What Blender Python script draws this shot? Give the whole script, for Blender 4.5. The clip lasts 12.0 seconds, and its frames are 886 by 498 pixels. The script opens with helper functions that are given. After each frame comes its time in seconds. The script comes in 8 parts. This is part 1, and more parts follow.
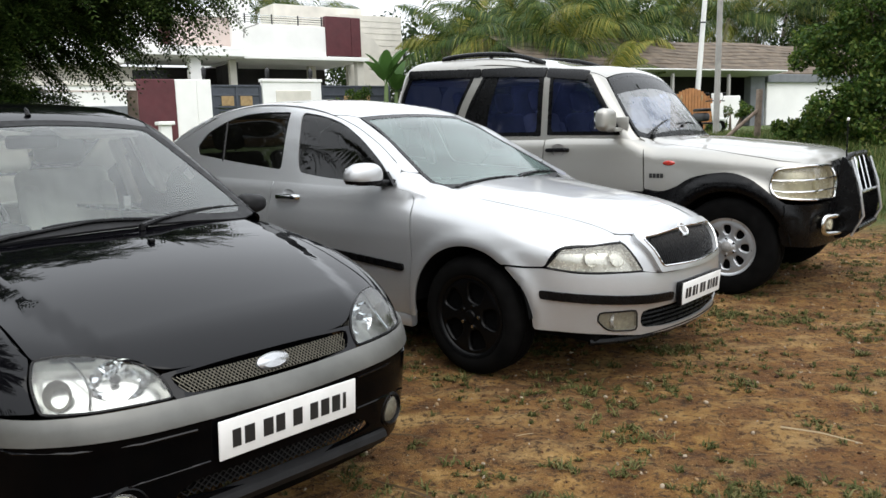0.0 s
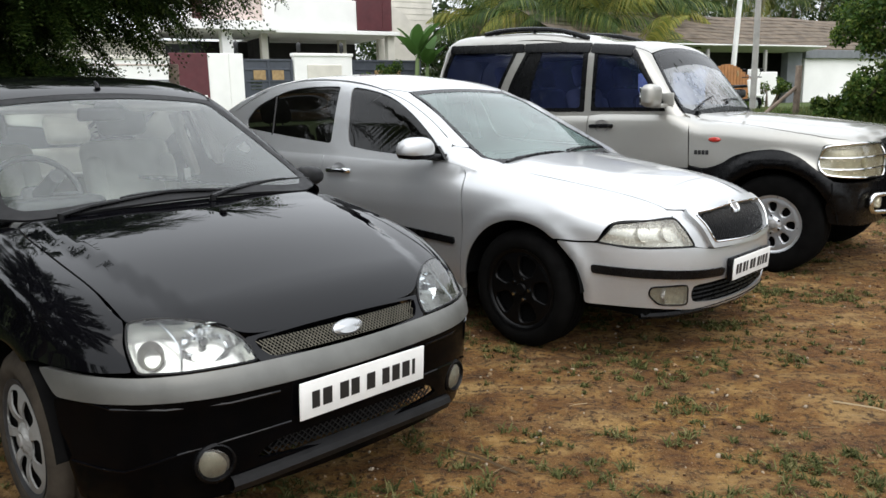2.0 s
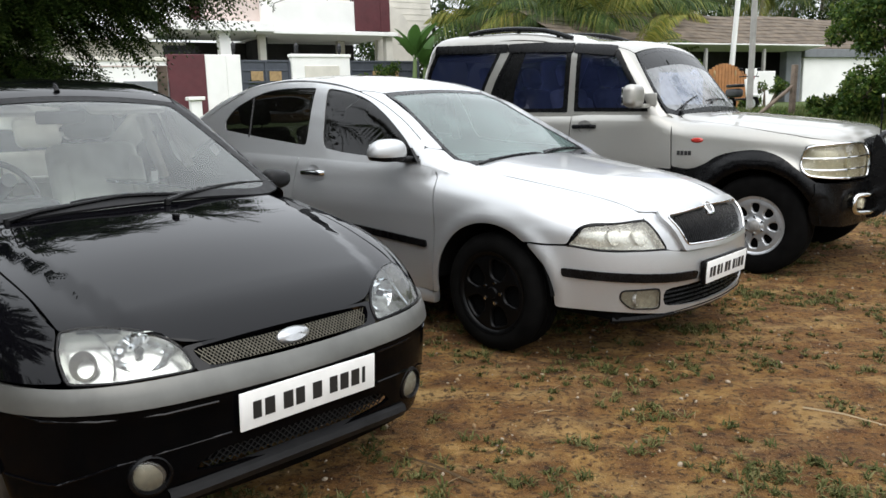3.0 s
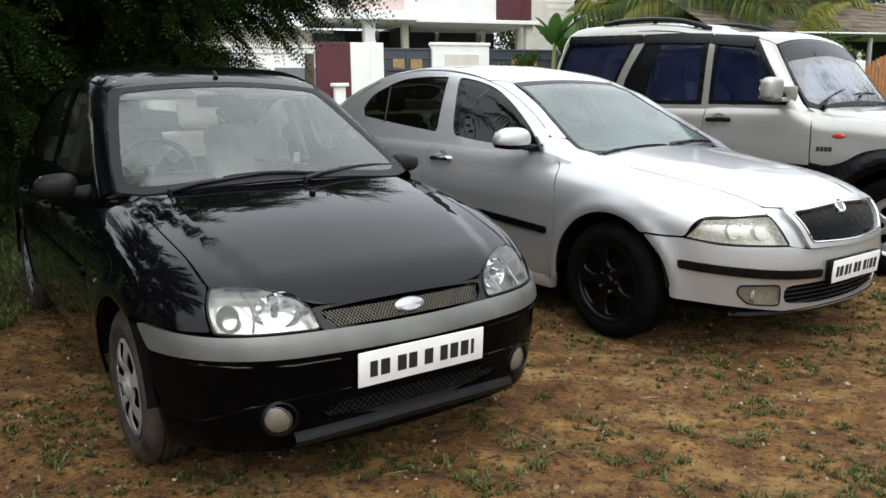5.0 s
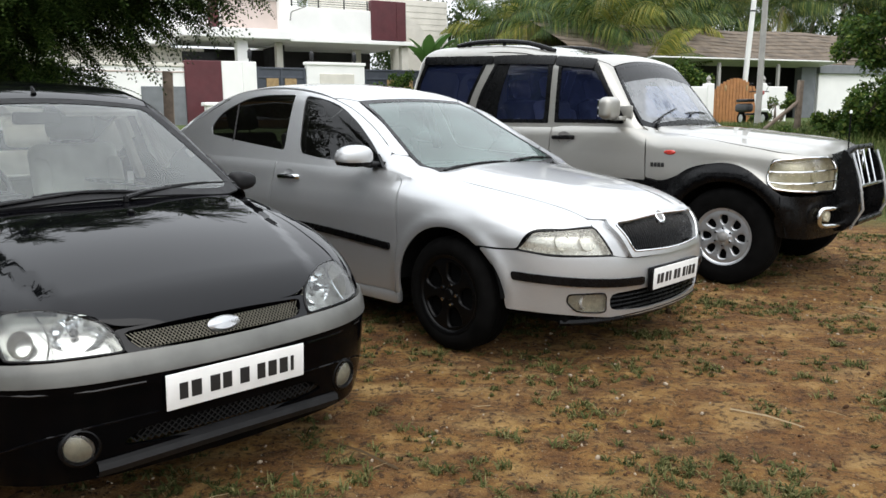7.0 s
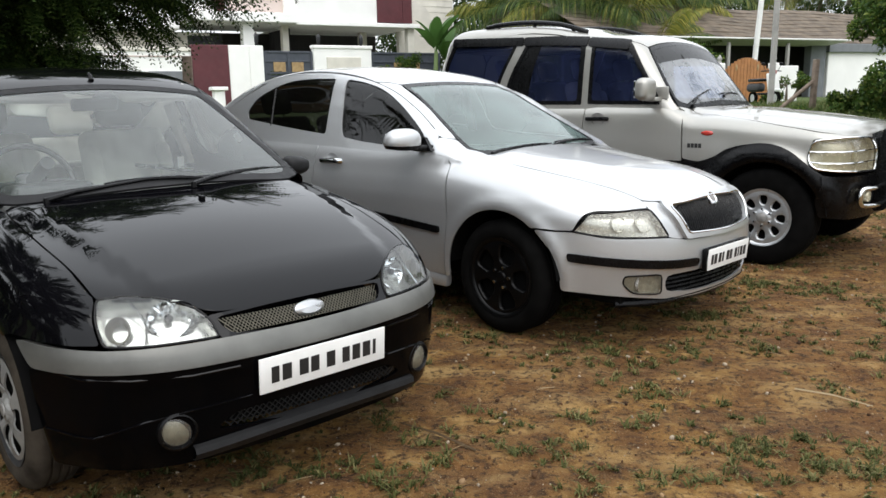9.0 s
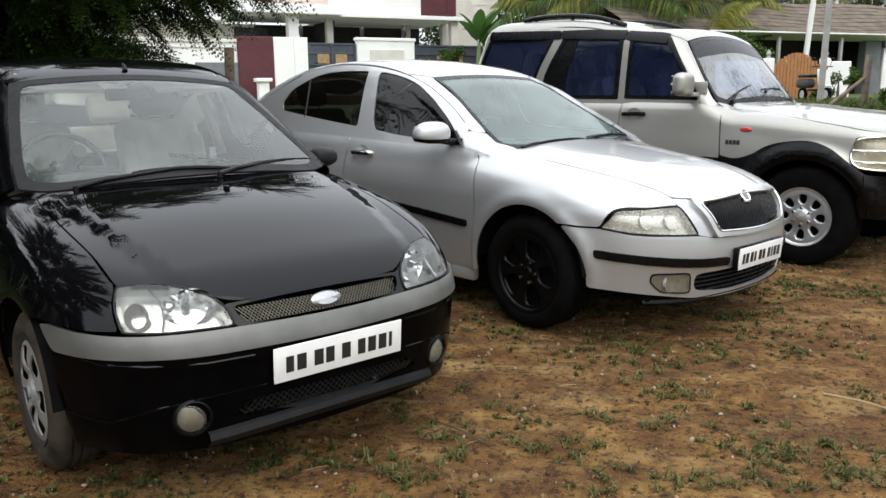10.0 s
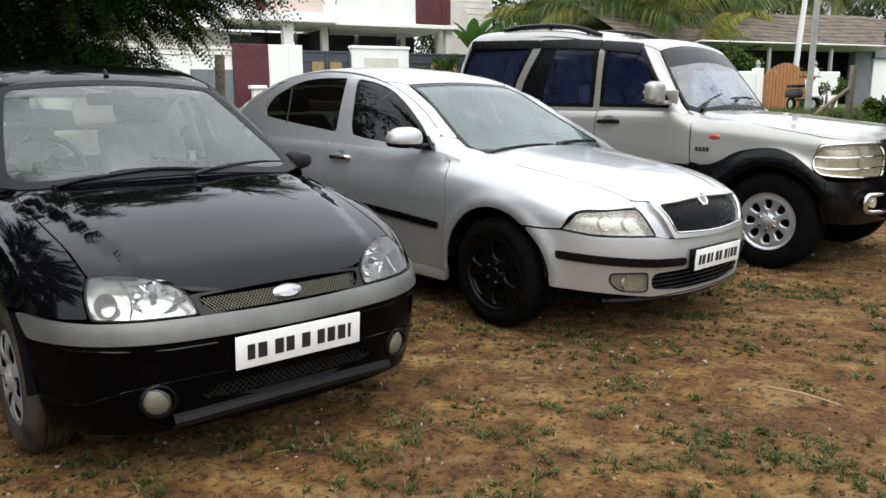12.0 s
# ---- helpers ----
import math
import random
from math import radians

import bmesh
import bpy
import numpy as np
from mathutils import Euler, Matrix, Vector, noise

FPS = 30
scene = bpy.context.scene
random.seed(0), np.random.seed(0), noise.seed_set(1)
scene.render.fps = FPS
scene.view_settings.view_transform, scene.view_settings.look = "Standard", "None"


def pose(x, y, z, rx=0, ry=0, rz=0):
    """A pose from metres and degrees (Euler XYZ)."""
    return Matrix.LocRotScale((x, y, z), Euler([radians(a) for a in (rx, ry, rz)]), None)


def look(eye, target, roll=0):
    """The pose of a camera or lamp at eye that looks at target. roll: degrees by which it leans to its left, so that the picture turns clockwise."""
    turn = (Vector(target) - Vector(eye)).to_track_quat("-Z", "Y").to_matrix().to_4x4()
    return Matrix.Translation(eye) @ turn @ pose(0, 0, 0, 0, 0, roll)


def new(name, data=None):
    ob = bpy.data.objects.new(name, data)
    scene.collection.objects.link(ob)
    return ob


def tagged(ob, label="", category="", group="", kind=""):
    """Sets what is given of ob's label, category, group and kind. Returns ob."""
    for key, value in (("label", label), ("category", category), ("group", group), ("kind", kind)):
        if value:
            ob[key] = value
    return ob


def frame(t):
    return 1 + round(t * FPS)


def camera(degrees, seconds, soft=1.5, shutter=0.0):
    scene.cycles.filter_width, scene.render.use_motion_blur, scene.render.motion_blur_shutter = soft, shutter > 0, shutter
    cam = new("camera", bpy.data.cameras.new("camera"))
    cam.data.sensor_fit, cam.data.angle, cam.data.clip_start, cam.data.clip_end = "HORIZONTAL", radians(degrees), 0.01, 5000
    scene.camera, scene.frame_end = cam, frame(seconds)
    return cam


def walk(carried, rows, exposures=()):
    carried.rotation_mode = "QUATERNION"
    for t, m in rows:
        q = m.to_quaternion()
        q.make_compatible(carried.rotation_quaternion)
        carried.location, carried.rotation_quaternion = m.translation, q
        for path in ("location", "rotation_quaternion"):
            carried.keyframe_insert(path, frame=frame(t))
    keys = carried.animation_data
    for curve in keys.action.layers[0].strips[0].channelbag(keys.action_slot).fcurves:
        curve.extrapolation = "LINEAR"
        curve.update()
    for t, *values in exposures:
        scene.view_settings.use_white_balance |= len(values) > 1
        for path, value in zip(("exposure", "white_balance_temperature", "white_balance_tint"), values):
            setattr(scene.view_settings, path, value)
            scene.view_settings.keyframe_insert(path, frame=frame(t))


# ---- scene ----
cam = camera(59.2, 12.0)
PATH = [
    (0, (0.034, 0.025, 1.302), (0.007, 2.001, 0.996), -1.7),
    (0.5, (-0.064, -0.02, 1.312), (-0.109, 1.953, 0.985), -1.7),
    (1, (-0.139, -0.065, 1.305), (-0.21, 1.903, 0.96), -1.7),
    (1.5, (-0.148, -0.083, 1.306), (-0.237, 1.884, 0.951), -1.6),
    (2, (-0.103, -0.051, 1.303), (-0.198, 1.914, 0.938), -1.4),
    (2.5, (-0.01, 0.01, 1.301), (-0.104, 1.975, 0.937), -1.4),
    (2.7, (0.025, 0.022, 1.302), (-0.071, 1.987, 0.938), -1.5),
    (4.3, (0.111, -0.069, 1.307), (-0.109, 1.885, 0.939), -1.4),
    (4.5, (0.115, -0.089, 1.306), (-0.178, 1.852, 0.922), -1.3),
    (5, (0.15, -0.145, 1.306), (-0.283, 1.77, 0.921), -0.7),
    (5.5, (0.267, -0.142, 1.303), (-0.121, 1.786, 0.942), 0.2),
    (6, (0.364, -0.128, 1.298), (0.134, 1.829, 0.952), 0.1),
    (6.5, (0.408, -0.13, 1.292), (0.264, 1.836, 0.958), -0.4),
    (7, (0.387, -0.135, 1.291), (0.244, 1.83, 0.952), -0.6),
    (7.5, (0.288, -0.141, 1.299), (0.122, 1.823, 0.956), -0.7),
    (7.7, (0.23, -0.145, 1.301), (0.05, 1.817, 0.957), -0.8),
    (9.5, (0.115, -0.165, 1.296), (-0.029, 1.791, 0.902), -1.2),
    (10, (0.197, -0.146, 1.296), (-0.058, 1.798, 0.899), -0.6),
    (10.5, (0.309, -0.134, 1.293), (-0.017, 1.806, 0.935), 0.3),
    (11, (0.362, -0.16, 1.288), (0.04, 1.784, 0.945), 0.4),
    (11.5, (0.374, -0.22, 1.281), (0.097, 1.731, 0.939), -0.0),
    (12, (0.367, -0.297, 1.286), (0.121, 1.651, 0.909), -0.3),
]
walk(cam, [(t, look(eye, target, roll)) for t, eye, target, roll in PATH])

# ---------------------------------------------------------------- sky and sun
SUN_TURN, SUN_HIGH = 160.0, 60.0
world = bpy.data.worlds.new("overcast_sky")
scene.world = world
world.use_nodes = True
wn, wl = world.node_tree.nodes, world.node_tree.links
sky = wn.new("ShaderNodeTexSky")
sky.sky_type, sky.sun_disc = "NISHITA", False
sky.sun_elevation, sky.sun_rotation = radians(SUN_HIGH), radians(SUN_TURN)
sky.air_density, sky.dust_density, sky.ozone_density = 1.0, 2.0, 1.0
grey = wn.new("ShaderNodeHueSaturation")
grey.inputs["Saturation"].default_value = 0.22
wl.new(sky.outputs["Color"], grey.inputs["Color"])
# the cloud layer: twice as bright overhead as at the horizon
co = wn.new("ShaderNodeTexCoord")
sep = wn.new("ShaderNodeSeparateXYZ")
wl.new(co.outputs["Generated"], sep.inputs[0])
ramp = wn.new("ShaderNodeValToRGB")
ramp.color_ramp.elements.new(0.22)
for el, (at, v) in zip(ramp.color_ramp.elements, [(0.0, 0.36), (0.22, 0.60), (1.0, 0.95)]):
    el.position, el.color = at, (v, v, v, 1)
wl.new(sep.outputs["Z"], ramp.inputs["Fac"])
high = wn.new("ShaderNodeVectorMath")
high.operation = "SCALE"
high.inputs["Scale"].default_value = 10.0
wl.new(ramp.outputs["Color"], high.inputs[0])
cloud = wn.new("ShaderNodeMix")
cloud.data_type, cloud.blend_type = "RGBA", "MULTIPLY"
cloud.inputs[0].default_value = 1.0
cloud.inputs[6].default_value = (0.93, 0.975, 1.03, 1)
wl.new(high.outputs["Vector"], cloud.inputs[7])
both = wn.new("ShaderNodeMix")
both.data_type = "RGBA"
both.inputs[0].default_value = 0.75
wl.new(grey.outputs["Color"], both.inputs[6])
wl.new(cloud.outputs[2], both.inputs[7])
wl.new(both.outputs[2], wn["Background"].inputs["Color"])
wn["Background"].inputs["Strength"].default_value = 0.15
sun = new("sun", bpy.data.lights.new("sun", "SUN"))
sun.data.energy, sun.data.angle, sun.data.color = 0.65, radians(60), (1.0, 0.95, 0.88)
# the sky's rotation counts clockwise from +y
a = radians(SUN_TURN)
sun.matrix_world = look((0, 0, 30), Vector((0, 0, 30)) - Vector((math.sin(a) * math.cos(radians(SUN_HIGH)), math.cos(a) * math.cos(radians(SUN_HIGH)), math.sin(radians(SUN_HIGH)))))
scene.view_settings.exposure = 0.96


# ---------------------------------------------------------------- materials
class Nodes:
    """A node material under construction."""

    def __init__(self, name):
        self.mat = bpy.data.materials.new(name)
        self.mat.use_nodes = True
        self.n, self.l = self.mat.node_tree.nodes, self.mat.node_tree.links
        self.bsdf = self.n["Principled BSDF"]
        self.out = self.n["Material Output"]

    def put(self, key, value):
        sock = self.bsdf.inputs[key]
        if hasattr(value, "is_linked"):
            self.l.new(value, sock)
        else:
            sock.default_value = value

    def noise(self, scale, detail=4, rough=0.55, space="Object", stretch=None, distortion=0.0):
        co = self.n.new("ShaderNodeTexCoord")
        tex = self.n.new("ShaderNodeTexNoise")
        tex.inputs["Scale"].default_value, tex.inputs["Detail"].default_value = scale, detail
        tex.inputs["Roughness"].default_value, tex.inputs["Distortion"].default_value = rough, distortion
        src = co.outputs[space]
        if stretch:
            mp = self.n.new("ShaderNodeMapping")
            mp.inputs["Scale"].default_value = stretch
            self.l.new(src, mp.inputs["Vector"])
            src = mp.outputs["Vector"]
        self.l.new(src, tex.inputs["Vector"])
        return tex.outputs["Fac"]

    def ramp(self, fac, stops):
        r = self.n.new("ShaderNodeValToRGB")
        e = r.color_ramp.elements
        while len(e) < len(stops):
            e.new(0.5)
        for el, (pos, col) in zip(e, stops):
            el.position = pos
            el.color = (*col, 1) if isinstance(col, (tuple, list)) else (col, col, col, 1)
        self.l.new(fac, r.inputs["Fac"])
        return r.outputs["Color"]

    def mix(self, fac, a, b, blend="MIX"):
        m = self.n.new("ShaderNodeMix")
        m.data_type, m.blend_type = "RGBA", blend
        for sock, v in ((m.inputs[0], fac), (m.inputs[6], a), (m.inputs[7], b)):
            if hasattr(v, "is_linked"):
                self.l.new(v, sock)
            else:
                sock.default_value = (*v, 1) if isinstance(v, (tuple, list)) else v
        return m.outputs[2]

    def bump(self, height, strength=0.3, distance=0.01):
        b = self.n.new("ShaderNodeBump")
        b.inputs["Strength"].default_value, b.inputs["Distance"].default_value = strength, distance
        self.l.new(height, b.inputs["Height"])
        self.l.new(b.outputs["Normal"], self.bsdf.inputs["Normal"])

    def random(self):
        return self.n.new("ShaderNodeObjectInfo").outputs["Random"]

    def island(self):
        return self.n.new("ShaderNodeNewGeometry").outputs["Random Per Island"]


def plain(name, colour, rough=0.5, metal=0.0, vary=0.15, scale=8.0, bump=0.0, bump_scale=60.0, coat=0.0, coat_rough=0.03, spec=0.5):
    """A surface of one colour with a little unevenness in colour and gloss."""
    m = Nodes(name)
    c = np.array(colour)
    f = m.noise(scale, 5)
    m.put("Base Color", m.ramp(f, [(0.3, tuple(c * (1 - vary))), (0.7, tuple(np.minimum(c * (1 + vary), 1)))]))
    r = m.noise(scale * 2.3, 3)
    m.put("Roughness", m.ramp(r, [(0.3, max(rough * 0.85, 0)), (0.7, min(rough * 1.15, 1))]))
    m.put("Metallic", metal)
    m.put("Specular IOR Level", spec)
    m.put("Coat Weight", coat)
    m.put("Coat Roughness", coat_rough)
    if bump:
        m.bump(m.noise(bump_scale, 4), bump, 0.004)
    return m.mat


def car_paint(name, colour, metal, rough, dust, dust_amount=0.2, spec=0.5, coat_ior=1.5, coat_rough=0.02):
    """Lacquered paint with flake, a clear coat and a thin film of dust in patches."""
    m = Nodes(name)
    c = np.array(colour)
    flake = m.noise(900, 1)
    base = m.ramp(flake, [(0.35, tuple(c * (0.9 if metal else 0.97))), (0.65, tuple(np.minimum(c * (1.1 if metal else 1.03), 1)))])
    d = m.ramp(m.noise(3.1, 6, 0.6), [(0.35, 0.0), (0.8, dust_amount)])
    m.put("Base Color", m.mix(d, base, dust))
    m.put("Metallic", metal)
    m.put("Roughness", rough)
    m.put("Specular IOR Level", spec)
    m.put("Coat Weight", 1.0)
    m.put("Coat IOR", coat_ior)
    m.put("Coat Roughness", m.ramp(m.noise(5, 6, 0.65), [(0.3, coat_rough), (0.75, coat_rough * 3)]))
    return m.mat


def glass(name, tint, tint_rough=0.0, gloss=1.0, dust=0.0, film=(0.55, 0.5, 0.43)):
    """A thin pane: it lets light through in its tint and reflects more at a slant. dust: a pale film, on windscreens
    also painted sky glare.
    """
    m = Nodes(name)
    tr = m.n.new("ShaderNodeBsdfTransparent")
    tr.inputs["Color"].default_value = (*tint, 1)
    gl = m.n.new("ShaderNodeBsdfGlossy")
    gl.inputs["Roughness"].default_value = tint_rough
    gl.inputs["Color"].default_value = (gloss, gloss, gloss, 1)
    fr = m.n.new("ShaderNodeFresnel")
    fr.inputs["IOR"].default_value = 1.52
    mx = m.n.new("ShaderNodeMixShader")
    m.l.new(fr.outputs["Fac"], mx.inputs["Fac"])
    m.l.new(tr.outputs[0], mx.inputs[1])
    m.l.new(gl.outputs[0], mx.inputs[2])
    last = mx.outputs[0]
    if dust:
        df = m.n.new("ShaderNodeBsdfDiffuse")
        df.inputs["Color"].default_value = (*film, 1)
        m2 = m.n.new("ShaderNodeMixShader")
        m.l.new(m.ramp(m.noise(4, 6, 0.6), [(0.3, dust * 0.4), (0.75, dust)]), m2.inputs["Fac"])
        m.l.new(last, m2.inputs[1])
        m.l.new(df.outputs[0], m2.inputs[2])
        last = m2.outputs[0]
    m.l.new(last, m.out.inputs["Surface"])
    m.n.remove(m.bsdf)
    return m.mat


BLACK_PAINT = car_paint("black_paint", (0.002, 0.002, 0.0028), 0.0, 0.4, (0.16, 0.13, 0.10), 0.004, 0.0, 1.33, 0.006)
BUMPER_BLACK = plain("dull_black_bumper_paint", (0.0015, 0.0015, 0.0018), 0.16, 0.0, 0.3, 6, spec=0.07)
SILVER_PAINT = car_paint("silver_paint", (0.50, 0.508, 0.515), 0.68, 0.41, (0.45, 0.42, 0.38), 0.12, coat_ior=1.4)
CHAMPAGNE_PAINT = car_paint("pale_gold_paint", (0.365, 0.358, 0.33), 0.65, 0.40, (0.40, 0.35, 0.29), 0.2, coat_ior=1.4)
GREY_TRIM = plain("weathered_grey_trim", (0.215, 0.21, 0.20), 0.5, 0.0, 0.35, 22, 0.15, 90)
BAND_GREY = plain("worn_silver_band_paint", (0.125, 0.125, 0.116), 0.40, 0.4, 0.16, 7, 0.05, 70)
BLACK_PLASTIC = plain("black_plastic", (0.003, 0.003, 0.0034), 0.28, 0.0, 0.3, 10, 0.06, 200, spec=0.2)
SEAL_GREY = plain("dull_window_seal", (0.016, 0.016, 0.017), 0.6, 0.0, 0.15, 12, spec=0.2)
LIP_BLACK = plain("faded_black_lip", (0.009, 0.009, 0.0095), 0.5, 0.0, 0.3, 12, 0.1, 150, spec=0.2)
GREY_PLASTIC = plain("faded_black_plastic", (0.026, 0.027, 0.029), 0.55, 0.0, 0.25, 12, 0.15, 150)
RUBBER = plain("black_rubber", (0.016, 0.016, 0.016), 0.75, 0.0, 0.3, 12, 0.2, 120)
TYRE = plain("dusty_tyre_rubber", (0.042, 0.035, 0.027), 0.9, 0.0, 0.5, 9, 0.3, 60, spec=0.15)
TYRE_DARK = plain("tyre_rubber", (0.0032, 0.0031, 0.003), 0.85, 0.0, 0.5, 9, 0.3, 60, spec=0.06)
CHROME = plain("chrome", (0.75, 0.76, 0.77), 0.12, 1.0, 0.06, 12)
SILVER_RIM = plain("silver_wheel_paint", (0.48, 0.49, 0.5), 0.32, 0.7, 0.12, 10, coat=0.4)
BLACK_RIM = plain("black_wheel_paint", (0.002, 0.002, 0.0022), 0.35, 0.0, 0.3, 10, spec=0.16)
COVER_GREY = plain("dull_silver_wheel_cover", (0.26, 0.26, 0.25), 0.45, 0.3, 0.15, 12)
REFLECTOR = plain("lamp_reflector", (0.74, 0.74, 0.71), 0.26, 0.55, 0.08, 20)
LAMP_CHROME = plain("dull_lamp_chrome", (0.50, 0.495, 0.465), 0.22, 0.85, 0.12, 25)
BULB_GREY = plain("smoky_indicator_bowl", (0.11, 0.105, 0.08), 0.75, 0.0, 0.2, 40, spec=0.2)
OLD_REFLECTOR = plain("yellowed_lamp_reflector", (0.60, 0.56, 0.42), 0.25, 0.4, 0.1, 20)
LAMP_GLASS = glass("lamp_glass", (0.90, 0.93, 0.93), 0.02)
HAZY_GLASS = glass("hazy_lamp_glass", (0.90, 0.90, 0.86), 0.03, 1.0, 0.13)
# the pale film on these two windscreens stands in for the reflected sky
WINDSCREEN = glass("windscreen_glass", (0.88, 0.93, 0.91), 0.0, 1.0, 0.085, (0.60, 0.67, 0.64))
GREEN_GLASS = glass("green_tinted_glass", (0.66, 0.84, 0.80), 0.0, 1.0, 0.20, (0.52, 0.69, 0.65))
DARK_GLASS = glass("dark_film_glass", (0.09, 0.094, 0.098), 0.0, 0.6, 0.004)
BLUE_GLASS = glass("blue_film_glass", (0.34, 0.39, 0.64), 0.0, 0.6, 0.22, (0.045, 0.062, 0.16))
# much of this dust is sky reflection, put in as a diffuse film
VEILED_GLASS = glass("sky_veiled_windscreen_glass", (0.55, 0.59, 0.60), 0.0, 1.0, 0.40, (0.58, 0.60, 0.62))
MESH_WIRE = plain("dull_grille_wire", (0.10, 0.092, 0.070), 0.4, 0.4, 0.2, 30)
CLEAR_DARK = glass("lightly_tinted_glass", (0.20, 0.22, 0.21), 0.0, 0.6, 0.01)
BEIGE = plain("beige_fabric", (0.74, 0.73, 0.66), 0.85, 0.0, 0.12, 9, 0.2, 220)
GREY_FABRIC = plain("grey_fabric", (0.20, 0.20, 0.20), 0.9, 0.0, 0.15, 9, 0.2, 220)
DARK_FABRIC = plain("dark_fabric", (0.04, 0.04, 0.045), 0.9, 0.0, 0.2, 9, 0.2, 220)
DARK_DASH = plain("dark_dashboard_plastic", (0.03, 0.03, 0.032), 0.6, 0.0, 0.2, 9, 0.1, 300)
BEIGE_PLASTIC = plain("beige_plastic", (0.52, 0.50, 0.45), 0.6, 0.0, 0.1, 9)
PLATE_WHITE = plain("number_plate_white", (0.78, 0.78, 0.76), 0.4, 0.0, 0.05, 14)
INK = plain("black_ink", (0.015, 0.015, 0.015), 0.5, 0.0, 0.1, 20)
RED_LENS = plain("red_plastic_lens", (0.42, 0.03, 0.02), 0.2, 0.0, 0.1, 40, coat=0.5)
AMBER_LENS = plain("pale_amber_lens", (0.40, 0.36, 0.27), 0.2, 0.0, 0.1, 40, coat=0.5)
UNDERBODY = plain("dark_underbody", (0.004, 0.004, 0.004), 0.95, 0.0, 0.3, 9, spec=0.05)
CREAM_LENS = plain("cream_lamp_glass", (0.33, 0.318, 0.25), 0.25, 0.1, 0.25, 30, coat=0.6)
WHITE_LABEL = plain("white_label", (0.8, 0.8, 0.8), 0.5, 0.0, 0.03, 9)

# ---------------------------------------------------------------- mesh tools
from mathutils import geometry


def link_mesh(name, verts, faces, material, parent=None, label="", normals=None, smooth=True):
    me = bpy.data.meshes.new(name)
    me.from_pydata([tuple(map(float, v)) for v in verts], [], [tuple(map(int, f)) for f in faces])
    me.materials.append(material)
    if smooth:
        me.shade_smooth()
    if normals is not None:
        me.normals_split_custom_set_from_vertices([tuple(map(float, n)) for n in normals])
    ob = new(name, me)
    if parent is not None:
        ob.parent = parent
    if label:
        ob["label"] = label
    if material.name.endswith("glass"):
        ob.visible_shadow = False
    return ob


def part(name, bm, material, parent=None, label="", smooth=True, sharp=None):
    """One bmesh as one mesh object under a thing or a part."""
    me = bpy.data.meshes.new(name)
    bmesh.ops.recalc_face_normals(bm, faces=bm.faces)
    bm.to_mesh(me)
    bm.free()
    me.materials.append(material)
    if smooth:
        me.shade_smooth()
        me.set_sharp_from_angle(angle=radians(sharp or 40))
    ob = new(name, me)
    if parent is not None:
        ob.parent = parent
    if label:
        ob["label"] = label
    return ob


def thing(name, m=None):
    ob = new(name)
    ob.empty_display_size = 0.2
    if m is not None:
        ob.matrix_world = m
    return ob


def add_box(bm, centre, size, bevel=0.0, rot=None, segs=2):
    m = Matrix.Translation(centre) @ (rot.to_4x4() if rot is not None else Matrix()) @ Matrix.Diagonal((*size, 1))
    vs = bmesh.ops.create_cube(bm, size=1, matrix=m)["verts"]
    if bevel:
        es = list({e for v in vs for e in v.link_edges})
        bmesh.ops.bevel(bm, geom=es, offset=bevel, segments=segs, profile=0.5, affect="EDGES")
    return bm


def box(centre, size, bevel=0.0, rot=None, segs=2):
    return add_box(bmesh.new(), centre, size, bevel, rot, segs)


def add_tube(bm, points, radius, sides=10, closed=False, caps=True):
    """A round bar along points; radius may be a list."""
    pts = [Vector(p) for p in points]
    n = len(pts)
    rad = radius if isinstance(radius, (list, tuple)) else [radius] * n
    rings, up = [], None
    for i, p in enumerate(pts):
        a = pts[(i - 1) % n] if closed or i else p
        b = pts[(i + 1) % n] if closed or i < n - 1 else p
        d = (b - a).normalized()
        if up is None:
            up = d.orthogonal().normalized()
        up = (up - d * up.dot(d)).normalized()
        side = d.cross(up)
        rings.append([bm.verts.new(p + rad[i] * (math.cos(t) * up + math.sin(t) * side)) for t in [2 * math.pi * k / sides for k in range(sides)]])
    for i in range(n if closed else n - 1):
        r, s = rings[i], rings[(i + 1) % n]
        for k in range(sides):
            bm.faces.new((r[k], r[(k + 1) % sides], s[(k + 1) % sides], s[k]))
    if caps and not closed:
        bm.faces.new(rings[0][::-1])
        bm.faces.new(rings[-1])
    return bm


def tube(points, radius, sides=10, closed=False):
    return add_tube(bmesh.new(), points, radius, sides, closed)


def bent(points, r=0.05, n=5):
    """Corner points of a bar, with its bends rounded."""
    pts = [Vector(p) for p in points]
    out = [pts[0]]
    for a, b, c in zip(pts, pts[1:], pts[2:]):
        u, v = (a - b), (c - b)
        k = min(r, u.length * 0.45, v.length * 0.45)
        s, e = b + u.normalized() * k, b + v.normalized() * k
        for i in range(n + 1):
            t = i / n
            out.append((1 - t) ** 2 * s + 2 * t * (1 - t) * b + t * t * e)
    return out + [pts[-1]]


def lathe(profile, sides=48, axis="y", closed=False):
    """profile: (radius, along) pairs turned round the axis."""
    bm = bmesh.new()
    rings = []
    for r, a in profile:
        ring = []
        for k in range(sides):
            t = 2 * math.pi * k / sides
            c, s = r * math.cos(t), r * math.sin(t)
            ring.append(bm.verts.new((c, a, s) if axis == "y" else (a, c, s) if axis == "x" else (c, s, a)))
        rings.append(ring)
    n = len(rings)
    for i in range(n if closed else n - 1):
        p, q = rings[i], rings[(i + 1) % n]
        for k in range(sides):
            bm.faces.new((p[k], p[(k + 1) % sides], q[(k + 1) % sides], q[k]))
    return bm


